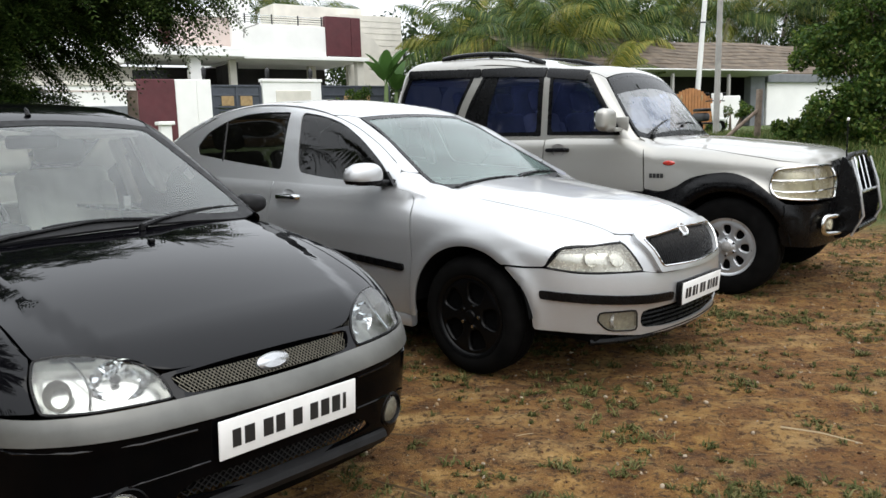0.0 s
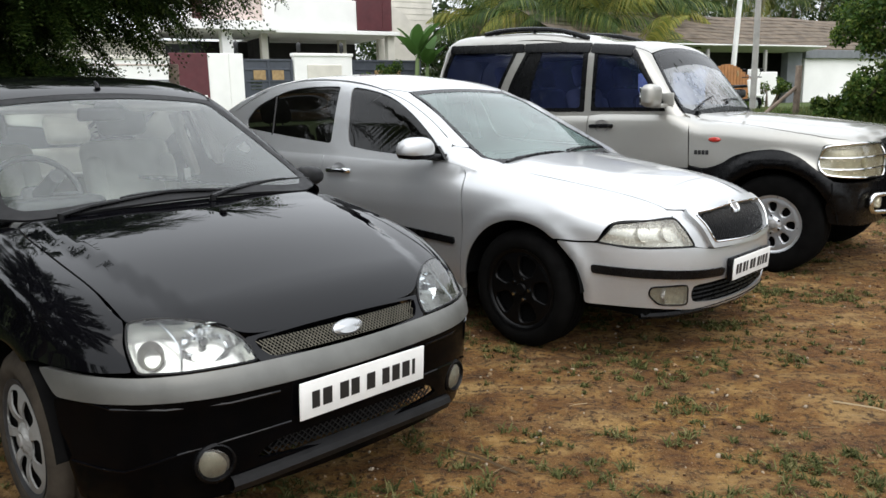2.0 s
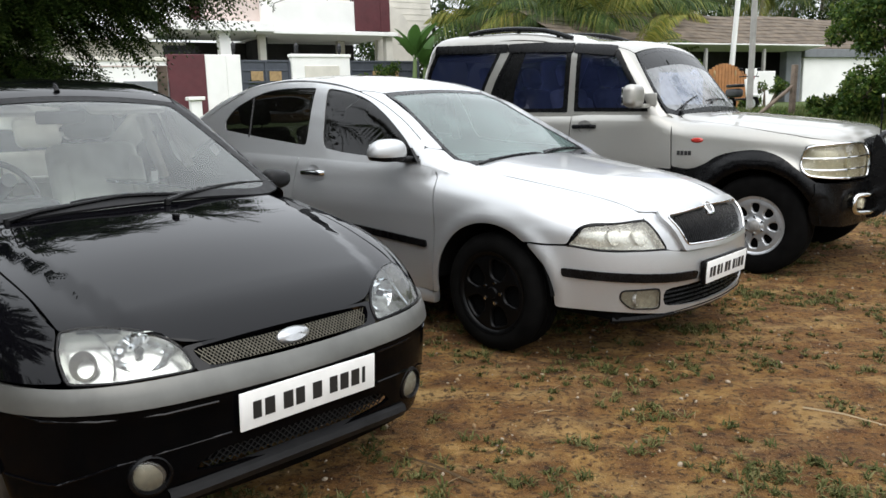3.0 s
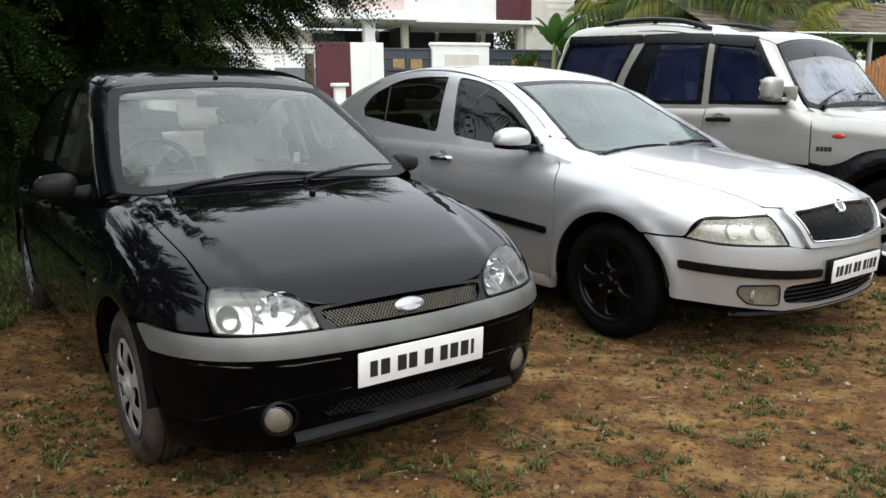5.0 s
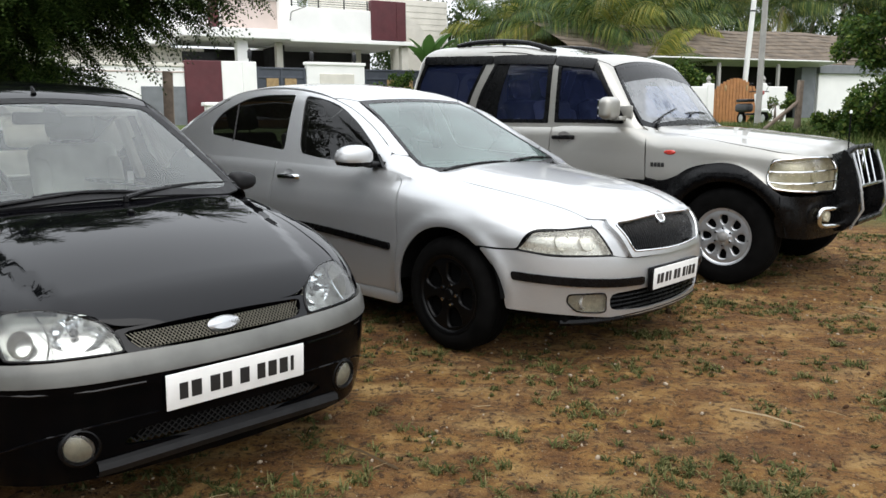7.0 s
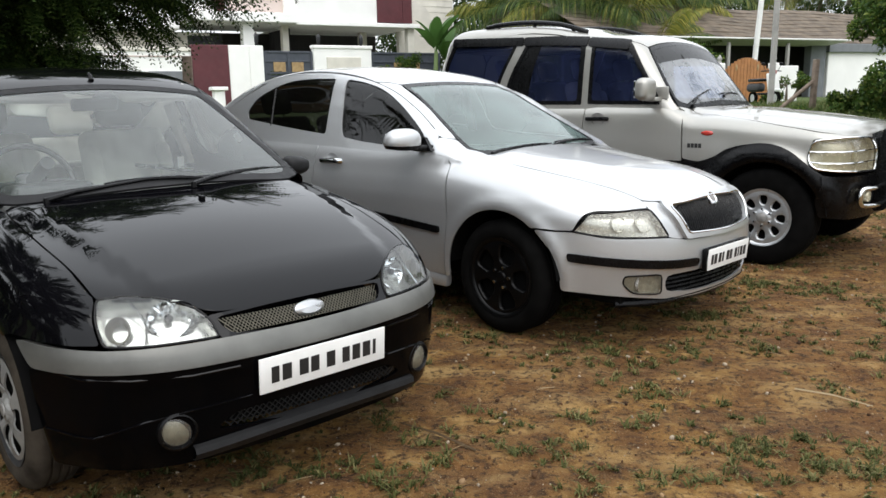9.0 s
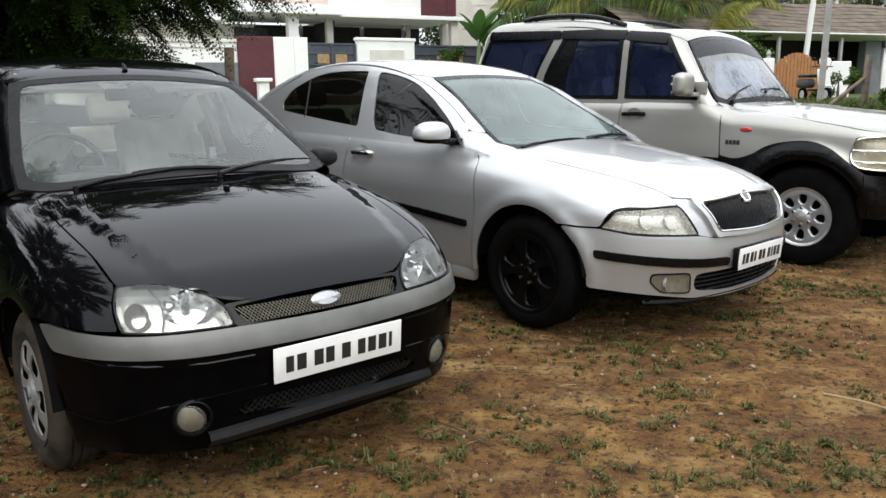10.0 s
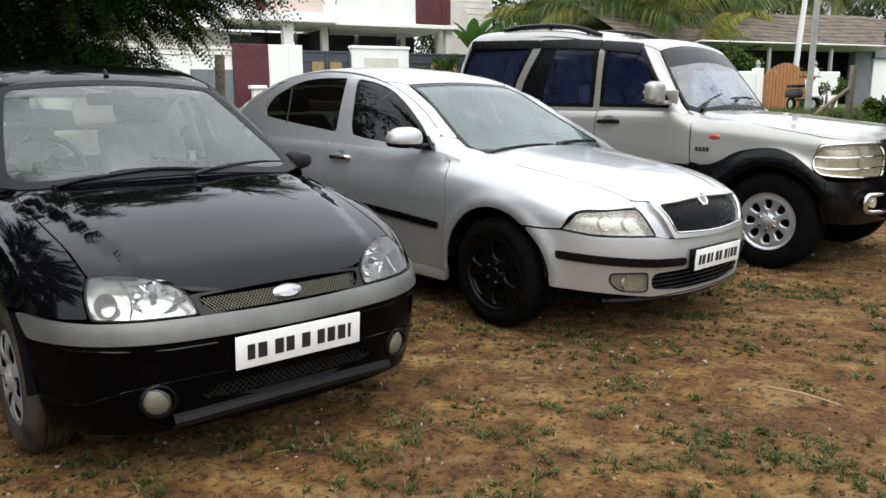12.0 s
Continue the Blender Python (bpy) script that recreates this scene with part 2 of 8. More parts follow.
def moved(bm, m):
    bmesh.ops.transform(bm, matrix=m, verts=bm.verts)
    return bm


def joined(a, b):
    """b's geometry added to a."""
    me = bpy.data.meshes.new("t")
    b.to_mesh(me)
    b.free()
    a.from_mesh(me)
    bpy.data.meshes.remove(me)
    return a


def curve(points):
    """A smooth function through (x, y) pairs that doesn't overshoot."""
    p = np.array(sorted(points), float)
    x, y = p[:, 0], p[:, 1]
    h, d = np.diff(x), np.diff(y) / np.diff(x)
    m = np.zeros(len(x))
    m[0], m[-1] = d[0], d[-1]
    for i in range(1, len(x) - 1):
        if d[i - 1] * d[i] > 0:
            w1, w2 = 2 * h[i] + h[i - 1], h[i] + 2 * h[i - 1]
            m[i] = (w1 + w2) / (w1 / d[i - 1] + w2 / d[i])

    def value(q):
        q = np.asarray(q, float)
        i = np.clip(np.searchsorted(x, q) - 1, 0, len(h) - 1)
        t = (q - x[i]) / h[i]
        tc = np.clip(t, 0, 1)
        v = ((1 + 2 * tc) * (1 - tc) ** 2 * y[i] + tc * (1 - tc) ** 2 * h[i] * m[i]
             + tc * tc * (3 - 2 * tc) * y[i + 1] + tc * tc * (tc - 1) * h[i] * m[i + 1])
        return v + np.where(t < 0, t * h[i] * m[i], 0) + np.where(t > 1, (t - 1) * h[i] * m[i + 1], 0)

    return value


def smax(a, b, k):
    g = np.maximum(k - np.abs(a - b), 0)
    return np.maximum(a, b) + g * g / (4 * k)


def smin(a, b, k):
    return -smax(-a, -b, k)


def root(F, o, d, far=3.0, steps=34):
    """Where the rays from inside points o along d leave the body F."""
    o, d = np.broadcast_arrays(np.asarray(o, float), np.asarray(d, float))
    lo, hi = np.zeros(len(o)), np.full(len(o), far)
    for _ in range(steps):
        mid = (lo + hi) / 2
        p = o + mid[:, None] * d
        out = F(p[:, 0], p[:, 1], p[:, 2]) > 0
        hi, lo = np.where(out, mid, hi), np.where(out, lo, mid)
    return o + ((lo + hi) / 2)[:, None] * d


def grad(F, p, e=0.004):
    g = np.stack([F(*(p + e * a).T) - F(*(p - e * a).T) for a in np.eye(3)], 1)
    return g / np.maximum(np.linalg.norm(g, axis=1, keepdims=True), 1e-9)


def chaikin(p, n):
    p = np.asarray(p, float)
    for _ in range(n):
        q = np.roll(p, -1, 0)
        p = np.stack([0.75 * p + 0.25 * q, 0.25 * p + 0.75 * q], 1).reshape(-1, p.shape[1])
    return p


def smooth_loop(p, r=0.012, sharp=38, n=6):
    """A closed curve through the points p: bends under the sharp angle run smoothly, corners are rounded by r."""
    p = np.asarray(p, float)
    m = len(p)
    nxt = np.roll(p, -1, 0)
    ln = np.linalg.norm(nxt - p, axis=1)
    d = (nxt - p) / np.maximum(ln, 1e-9)[:, None]
    turn = np.degrees(np.arccos(np.clip((np.roll(d, 1, 0) * d).sum(1), -1, 1)))
    corner = turn > sharp
    mid = np.roll(d, 1, 0) + d
    mid /= np.maximum(np.linalg.norm(mid, axis=1, keepdims=True), 1e-9)
    out = []
    for i in range(m):
        j, b = (i + 1) % m, p[i]
        if corner[i] and r > 0:
            k = min(r, 0.4 * ln[i - 1], 0.4 * ln[i])
            u, v = b - d[i - 1] * k, b + d[i] * k
            out += [u, 0.25 * u + 0.5 * b + 0.25 * v]
            b = v
        e = p[j] - d[i] * min(r, 0.4 * ln[i], 0.4 * ln[j]) if corner[j] and r > 0 else p[j]
        t0 = d[i] if corner[i] else mid[i]
        t1 = d[i] if corner[j] else mid[j]
        L = np.linalg.norm(e - b)
        for k in range(n):
            t = k / n
            h00, h10, h01, h11 = 2 * t ** 3 - 3 * t ** 2 + 1, t ** 3 - 2 * t ** 2 + t, -2 * t ** 3 + 3 * t ** 2, t ** 3 - t ** 2
            out.append(h00 * b + h10 * L * t0 + h01 * e + h11 * L * t1)
    return np.array(out)


def resample(p, h):
    p = np.asarray(p, float)
    out = []
    for a, b in zip(p, np.roll(p, -1, 0)):
        n = max(1, int(np.ceil(np.linalg.norm(b - a) / h - 0.2)))
        out += [a + (b - a) * i / n for i in range(n)]
    keep = [out[0]]
    for q in out[1:]:
        if np.linalg.norm(q - keep[-1]) > 0.15 * h:
            keep.append(q)
    if np.linalg.norm(keep[-1] - keep[0]) < 0.15 * h:
        keep.pop()
    return np.array(keep)


def inside(p, poly):
    x, y = p[:, 0], p[:, 1]
    r = np.zeros(len(p), bool)
    for (ax, ay), (bx, by) in zip(poly, np.roll(poly, -1, 0)):
        if ay != by:
            c = ((ay > y) != (by > y)) & (x < (bx - ax) * (y - ay) / (by - ay) + ax)
            r ^= c
    return r


def fill(outline, holes, h):
    """Triangles of a plane outline with holes, on points about h apart: points, triangles, boundary loops."""
    loops = [np.asarray(outline)] + [np.asarray(q) for q in holes]
    pts = np.concatenate(loops)
    edges, n = [], 0
    index = []
    for q in loops:
        idx = list(range(n, n + len(q)))
        index.append(idx)
        edges += [(idx[i], idx[(i + 1) % len(idx)]) for i in range(len(idx))]
        n += len(q)
    lo, hi = loops[0].min(0), loops[0].max(0)
    gx, gy = np.meshgrid(np.arange(lo[0] + h / 2, hi[0], h), np.arange(lo[1] + h / 2, hi[1], h))
    g = np.stack([gx.ravel(), gy.ravel()], 1)
    ok = inside(g, loops[0])
    for q in loops[1:]:
        ok &= ~inside(g, q)
    g = g[ok]
    if len(g):
        near = np.full(len(g), 9e9)
        for i in range(0, len(pts), 64):
            near = np.minimum(near, ((g[:, None] - pts[None, i:i + 64]) ** 2).sum(-1).min(1))
        g = g[near > (0.45 * h) ** 2]
    allp = np.concatenate([pts, g]) if len(g) else pts
    v, _, f, ov, _, _ = geometry.delaunay_2d_cdt([Vector(q) for q in allp], edges, [], 0, 1e-6)
    v = np.array([tuple(q) for q in v])
    back = {}
    for new_i, old in enumerate(ov):
        for o in old:
            back[o] = new_i
    f = np.array([q for q in f])
    c = v[f].mean(1)
    ok = inside(c, loops[0])
    for q in loops[1:]:
        ok &= ~inside(c, q)
    f = f[ok]
    a, b, cc = v[f[:, 0]], v[f[:, 1]], v[f[:, 2]]
    area = (b[:, 0] - a[:, 0]) * (cc[:, 1] - a[:, 1]) - (b[:, 1] - a[:, 1]) * (cc[:, 0] - a[:, 0])
    f = f[np.abs(area) > 1e-9]
    rings = []
    for idx in index:
        ring = [back[i] for i in idx]
        rings.append([r for k, r in enumerate(ring) if r != ring[k - 1]])
    return v, f, rings


class Shape:
    """A closed body F < 0 in a car's own space (x ahead of the front axle, y to its left, z up), and panels laid on it."""

    def __init__(self, F, zc=0.5, xc=-0.1, rs=0.8):
        self.F, self.zc, self.xc, self.rs = F, zc, xc, rs

    def at(self, kind, a, b):
        """A surface point: s, S: right, left side at (x, z); t: from above at (x, y); f, r: from the front, rear at (y, z)."""
        o, d = {"s": ((a, 0, b), (0, -1, 0)), "S": ((a, 0, b), (0, 1, 0)), "t": ((a, b, self.zc), (0, 0, 1)),
                "f": ((self.xc, a, b), (1, 0, 0)), "r": ((self.xc - 2.0, a, b), (-1, 0, 0))}[kind]
        return root(self.F, [o], [d])[0]

    def uv(self, p, way):
        p = np.atleast_2d(p)
        if way == "axis":
            return np.stack([p[:, 0], np.arctan2(p[:, 2] - self.zc, -p[:, 1]) * self.rs], 1)
        if way == "post":
            return np.stack([np.arctan2(p[:, 1], p[:, 0] - self.xc) * self.rs, p[:, 2]], 1)
        if way == "top":
            return p[:, :2].copy()
        if way == "front" or way == "rear":
            return p[:, 1:].copy()
        return p[:, [0, 2]].copy()

    def back(self, uv, way):
        n, z = len(uv), np.zeros(len(uv))
        if way == "axis":
            t = uv[:, 1] / self.rs
            return root(self.F, np.stack([uv[:, 0], z, z + self.zc], 1), np.stack([z, -np.cos(t), np.sin(t)], 1))
        if way == "post":
            t = uv[:, 0] / self.rs
            return root(self.F, np.stack([z + self.xc, z, uv[:, 1]], 1), np.stack([np.cos(t), np.sin(t), z], 1))
        if way == "top":
            return root(self.F, np.stack([uv[:, 0], uv[:, 1], z + self.zc], 1), np.array([[0, 0, 1.0]]))
        if way == "front":
            return root(self.F, np.stack([z + self.xc, uv[:, 0], uv[:, 1]], 1), np.array([[1.0, 0, 0]]))
        if way == "rear":
            return root(self.F, np.stack([z + self.xc - 2.0, uv[:, 0], uv[:, 1]], 1), np.array([[-1.0, 0, 0]]))
        return root(self.F, np.stack([uv[:, 0], z, uv[:, 1]], 1), np.array([[0, -1.0 if way == "side" else 1.0, 0]]))

    def outline(self, pts, way, r, h):
        uv = np.concatenate([self.uv(self.at(*q), way) for q in pts])
        return resample(smooth_loop(uv, r), h)

    def panel(self, name, pts, way, material, parent, label="", holes=(), h=0.03, off=0.0, depth=0.015, r=0.012, mirror=False, bulge=0.0):
        """A sheet on the body within the outline pts, with its edge turned in by depth. holes: (points, corner radius) pairs."""
        out = self.outline(pts, way, r, h)
        ins = [self.outline(q, way, c, h) for q, c in holes]
        v, f, rings = fill(out, ins, h)
        p = self.back(v, way)
        n = grad(self.F, p)
        if bulge:
            rim = v[np.concatenate([np.array(r) for r in rings[:1]])]
            dist = np.sqrt(((v[:, None] - rim[None]) ** 2).sum(-1).min(1))
            p = p + n * (bulge * np.minimum(dist / max(dist.max(), 1e-6), 1) ** 0.6)[:, None]
        p = p + n * off
        # faces look outward
        a, b, c = p[f[:, 0]], p[f[:, 1]], p[f[:, 2]]
        flip = (np.cross(b - a, c - a) * n[f[:, 0]]).sum(1) < 0
        f[flip] = f[flip][:, ::-1]
        verts, norms, faces = list(p), list(n), [tuple(q) for q in f]
        if depth:
            for ring in rings:
                base = len(verts)
                m = len(ring)
                rp, rn = p[ring], n[ring]
                verts += list(rp) + list(rp - rn * depth)
                for i in range(m):
                    j = (i + 1) % m
                    faces.append((base + i, base + j, base + m + j, base + m + i))
                norms += [np.zeros(3)] * (2 * m)
        verts, norms = np.array(verts), np.array(norms)
        ob = link_mesh(name, verts, faces, material, parent, label, norms)
        if mirror:
            flipv = verts * (1, -1, 1)
            link_mesh(name, flipv, [q[::-1] for q in faces], material, parent, label, norms * (1, -1, 1))
        return ob

# ---------------------------------------------------------------- ground
def quick_mesh(name, verts, faces, material, parent=None, label="", smooth=False):
    """A mesh from arrays of points and of equal-sided faces."""
    verts, faces = np.asarray(verts, np.float32), np.asarray(faces, np.int32)
    n, k = faces.shape
    me = bpy.data.meshes.new(name)
    me.vertices.add(len(verts))
    me.vertices.foreach_set("co", verts.ravel())
    me.loops.add(n * k)
    me.loops.foreach_set("vertex_index", faces.ravel())
    me.polygons.add(n)
    me.polygons.foreach_set("loop_start", np.arange(n, dtype=np.int32) * k)
    me.update(calc_edges=True)
    me.materials.append(material)
    if smooth:
        me.shade_smooth()
    ob = new(name, me)
    if parent is not None:
        ob.parent = parent
    if label:
        ob["label"] = label
    return ob


def step(a, b, x):
    t = np.clip((x - a) / (b - a), 0, 1)
    return t * t * (3 - 2 * t)


def land(x, y):
    """The lie of the land: flat where the cars stand, rising a metre towards the houses."""
    d = np.hypot(x, y)
    up = step(9.5, 21, d) * 0.78 + step(21, 36, d) * 0.20
    return up * step(-25, 5, y)


def soil_material():
    m = Nodes("red_brown_soil")
    big = m.noise(0.8, 6, 0.6)
    mid = m.noise(5.5, 7, 0.66)
    fine = m.noise(30, 6, 0.7)
    grit = m.noise(130, 3, 0.6)
    base = m.ramp(mid, [(0.30, (0.070, 0.030, 0.008)), (0.44, (0.160, 0.076, 0.020)), (0.56, (0.285, 0.157, 0.044)), (0.72, (0.50, 0.325, 0.125))])
    base = m.mix(m.ramp(big, [(0.40, 0.0), (0.62, 0.6)]), base, (0.130, 0.053, 0.018))
    streak = m.noise(2.4, 5, 0.6, stretch=(0.35, 1.7, 1.0), distortion=0.4)
    base = m.mix(m.ramp(streak, [(0.44, 0.0), (0.60, 0.55)]), base, (0.105, 0.050, 0.020))
    base = m.mix(m.ramp(m.noise(3.3, 5, 0.6, stretch=(0.5, 1.4, 1.0)), [(0.52, 0.0), (0.68, 0.5)]), base, (0.45, 0.305, 0.130))
    base = m.mix(m.ramp(fine, [(0.38, 0.9), (0.50, 0.0)]), base, (0.034, 0.017, 0.008))
    base = m.mix(m.ramp(m.noise(11, 5, 0.65, distortion=0.6), [(0.32, 0.85), (0.42, 0.0)]), base, (0.034, 0.020, 0.010))
    base = m.mix(m.ramp(grit, [(0.60, 0.0), (0.72, 0.7)]), base, (0.44, 0.31, 0.16))
    # turf further off
    co = m.n.new("ShaderNodeNewGeometry").outputs["Position"]
    sx = m.n.new("ShaderNodeSeparateXYZ")
    m.l.new(co, sx.inputs[0])
    ln = m.n.new("ShaderNodeVectorMath")
    ln.operation = "LENGTH"
    m.l.new(co, ln.inputs[0])
    add = m.n.new("ShaderNodeMath")
    add.operation = "MULTIPLY_ADD"
    m.l.new(m.noise(0.8, 5, 0.6), add.inputs[0])
    add.inputs[1].default_value = 5.0
    m.l.new(ln.outputs["Value"], add.inputs[2])
    far = m.n.new("ShaderNodeMapRange")
    far.inputs["From Min"].default_value, far.inputs["From Max"].default_value = 12.3, 14.0
    m.l.new(add.outputs[0], far.inputs["Value"])
    # green litter ground to the left, with the tree's shade put into its colours
    shade = m.n.new("ShaderNodeMath")
    shade.operation = "MULTIPLY_ADD"
    m.l.new(m.noise(0.7, 6, 0.65), shade.inputs[0])
    shade.inputs[1].default_value = 5.0
    m.l.new(sx.outputs["X"], shade.inputs[2])
    left = m.n.new("ShaderNodeMapRange")
    left.inputs["From Min"].default_value, left.inputs["From Max"].default_value = -0.7, -1.7
    m.l.new(shade.outputs[0], left.inputs["Value"])
    turf = m.ramp(m.noise(9, 6, 0.7), [(0.3, (0.035, 0.052, 0.014)), (0.55, (0.075, 0.105, 0.028)), (0.75, (0.16, 0.15, 0.06))])
    litter = m.ramp(m.noise(14, 6, 0.7), [(0.3, (0.016, 0.020, 0.006)), (0.55, (0.040, 0.046, 0.014)), (0.75, (0.085, 0.065, 0.028))])
    base = m.mix(left.outputs["Result"], base, litter)
    m.put("Base Color", m.mix(far.outputs["Result"], base, turf))
    m.put("Roughness", 0.93)
    m.put("Specular IOR Level", 0.25)
    h = m.n.new("ShaderNodeMath")
    h.operation = "MULTIPLY_ADD"
    m.l.new(fine, h.inputs[0])
    h.inputs[1].default_value = 1.0
    m.l.new(grit, h.inputs[2])
    m.bump(h.outputs[0], 1.0, 0.020)
    return m.mat


SOIL = soil_material()


def spread(lo, hi, near, reach, grow=1.16):
    """Grid lines: near apart between lo and hi, then wider and wider out to reach."""
    out = list(np.arange(lo, hi, near))
    for way in (1, -1):
        s, q = near, (hi if way > 0 else lo)
        side = []
        while abs(q) < reach:
            s *= grow
            q += way * s
            side.append(q)
        out = out + side if way > 0 else side[::-1] + out
    return np.array(out)


def bumps(x, y):
    v = np.empty(len(x))
    for i, (a, b) in enumerate(zip(x, y)):
        v[i] = 0.016 * noise.fractal((a * 1.6, b * 1.6, 0), 1.0, 2.0, 3) + 0.011 * noise.fractal((a * 7.0, b * 7.0, 4), 0.9, 2.1, 3) + 0.006 * noise.fractal((a * 19.0, b * 19.0, 8), 0.9, 2.1, 2)
    return v


gx, gy = np.meshgrid(spread(-4.2, 4.6, 0.035, 700), spread(1.2, 7.4, 0.035, 700))
ny, nx = gx.shape
px, py = gx.ravel(), gy.ravel()
near_by = (np.abs(px) < 30) & (np.abs(py) < 40)
pz = land(px, py)
pz[near_by] += bumps(px[near_by], py[near_by])
idx = np.arange(nx * ny).reshape(ny, nx)
quads = np.stack([idx[:-1, :-1], idx[:-1, 1:], idx[1:, 1:], idx[1:, :-1]], -1).reshape(-1, 4)
ground = tagged(quick_mesh("ground", np.stack([px, py, pz], 1), quads, SOIL, smooth=True), "bare red-brown soil with clods and sparse weeds", "ground", kind="structure")

# ---------------------------------------------------------------- plants
def leaf_material(name, dark, light, dry, rough=0.5, thin=0.35):
    """Leaves: each one its own shade, some light coming through."""
    m = Nodes(name)
    isl = m.island()
    col = m.ramp(isl, [(0.0, dark), (0.55, light), (0.86, tuple((np.array(light) + np.array(dry)) / 2)), (1.0, dry)])
    col = m.mix(m.ramp(m.noise(1.1, 3), [(0.35, 0.0), (0.7, 0.45)]), col, dark)
    m.put("Base Color", col)
    m.put("Roughness", rough)
    m.put("Specular IOR Level", 0.15)
    tr = m.n.new("ShaderNodeBsdfTranslucent")
    m.l.new(col, tr.inputs["Color"])
    mx = m.n.new("ShaderNodeMixShader")
    mx.inputs["Fac"].default_value = thin
    m.l.new(m.bsdf.outputs[0], mx.inputs[1])
    m.l.new(tr.outputs[0], mx.inputs[2])
    m.l.new(mx.outputs[0], m.out.inputs["Surface"])
    return m.mat


FINE_LEAF = leaf_material("fine_dark_leaf", (0.009, 0.020, 0.005), (0.042, 0.080, 0.017), (0.11, 0.15, 0.035), 0.5, 0.3)
BUSH_LEAF = leaf_material("bush_leaf", (0.016, 0.038, 0.009), (0.070, 0.130, 0.023), (0.20, 0.23, 0.05))
PALM_LEAF = leaf_material("palm_leaf", (0.022, 0.046, 0.013), (0.085, 0.140, 0.034), (0.26, 0.25, 0.06), 0.4, 0.3)
PALM_YELLOW = leaf_material("yellow_palm_leaf", (0.10, 0.13, 0.03), (0.24, 0.24, 0.045), (0.38, 0.30, 0.07), 0.4)
# near-black leaves: the shade within the growth is put into their colour
SHADE_DARK_LEAF = leaf_material("shade_dark_leaf", (0.003, 0.007, 0.002), (0.010, 0.020, 0.005), (0.03, 0.04, 0.012), 0.6, 0.1)
THICKET_LEAF = leaf_material("shaded_thicket_leaf", (0.012, 0.026, 0.008), (0.034, 0.062, 0.017), (0.09, 0.11, 0.03))
BANANA_LEAF = leaf_material("banana_leaf", (0.030, 0.075, 0.018), (0.065, 0.140, 0.034), (0.16, 0.20, 0.06), 0.4)
GRASS = leaf_material("grass_blade", (0.035, 0.060, 0.015), (0.085, 0.125, 0.030), (0.24, 0.21, 0.09), 0.6)
WEED = leaf_material("weed_leaf", (0.034, 0.042, 0.012), (0.105, 0.115, 0.034), (0.28, 0.24, 0.11), 0.7)
BARK = plain("grey_brown_bark", (0.11, 0.085, 0.06), 0.95, 0.0, 0.4, 6, 0.8, 25)
PALM_BARK = plain("palm_bark", (0.19, 0.165, 0.13), 0.95, 0.0, 0.35, 5, 0.8, 20)
STONE = plain("pale_pebble", (0.30, 0.24, 0.17), 0.85, 0.0, 0.35, 12, 0.4, 60)
CLOD = leaf_material("soil_clod", (0.035, 0.020, 0.012), (0.13, 0.066, 0.030), (0.36, 0.24, 0.13), 0.95, 0.0)
STRAW = leaf_material("dry_stalk", (0.06, 0.040, 0.022), (0.20, 0.140, 0.075), (0.46, 0.36, 0.22), 0.8, 0.1)
SHADE_LITTER = leaf_material("shade_dark_fallen_leaf", (0.016, 0.011, 0.006), (0.05, 0.032, 0.014), (0.12, 0.10, 0.04), 0.8, 0.1)
rng = np.random.default_rng(7)


def turns(n, down=0.0, rng=rng):
    """n random turns as matrices; their local x axis leans down on average."""
    d = rng.normal(size=(n, 3))
    d[:, 2] -= down
    d /= np.linalg.norm(d, axis=1, keepdims=True)
    u = rng.normal(size=(n, 3))
    u -= (u * d).sum(1, keepdims=True) * d
    u /= np.linalg.norm(u, axis=1, keepdims=True)
    return np.stack([d, u, np.cross(d, u)], 2)


def scatter(name, template, faces, places, turn, size, material, parent=None, label=""):
    """The template at all the places, in one mesh."""
    t = np.asarray(template, float)
    v = np.einsum("nij,kj->nki", turn, t) * np.asarray(size)[:, None, None] + places[:, None]
    f = np.asarray(faces)
    allf = (f[None] + (np.arange(len(places)) * len(t))[:, None, None]).reshape(-1, f.shape[1])
    return quick_mesh(name, v.reshape(-1, 3), allf, material, parent, label)


def spray(pairs=9, length=0.28, leaf=0.036, wide=0.0100):
    """A feather-like twig: leaflets in pairs along a short stalk."""
    v, f = [], []
    for k in range(pairs):
        x = length * (k + 0.6) / pairs
        for s in (-1, 1):
            b = len(v)
            z = -0.3 * x * x / length
            l = leaf * (1 - 0.45 * (k / pairs) ** 2)
            v += [(x, 0, z), (x + l * 0.35 - wide, s * l * 0.5, z - 0.002), (x + l * 0.6, s * l, z - 0.008), (x + l * 0.35 + wide, s * l * 0.5, z - 0.002)]
            f.append((b, b + 1, b + 2, b + 3))
    return v, f


def leaf_shape(length=0.08, wide=0.045):
    return [(0, 0, 0), (length * 0.45, -wide / 2, 0.01), (length, 0, -0.012), (length * 0.45, wide / 2, 0.01)], [(0, 1, 2, 3)]


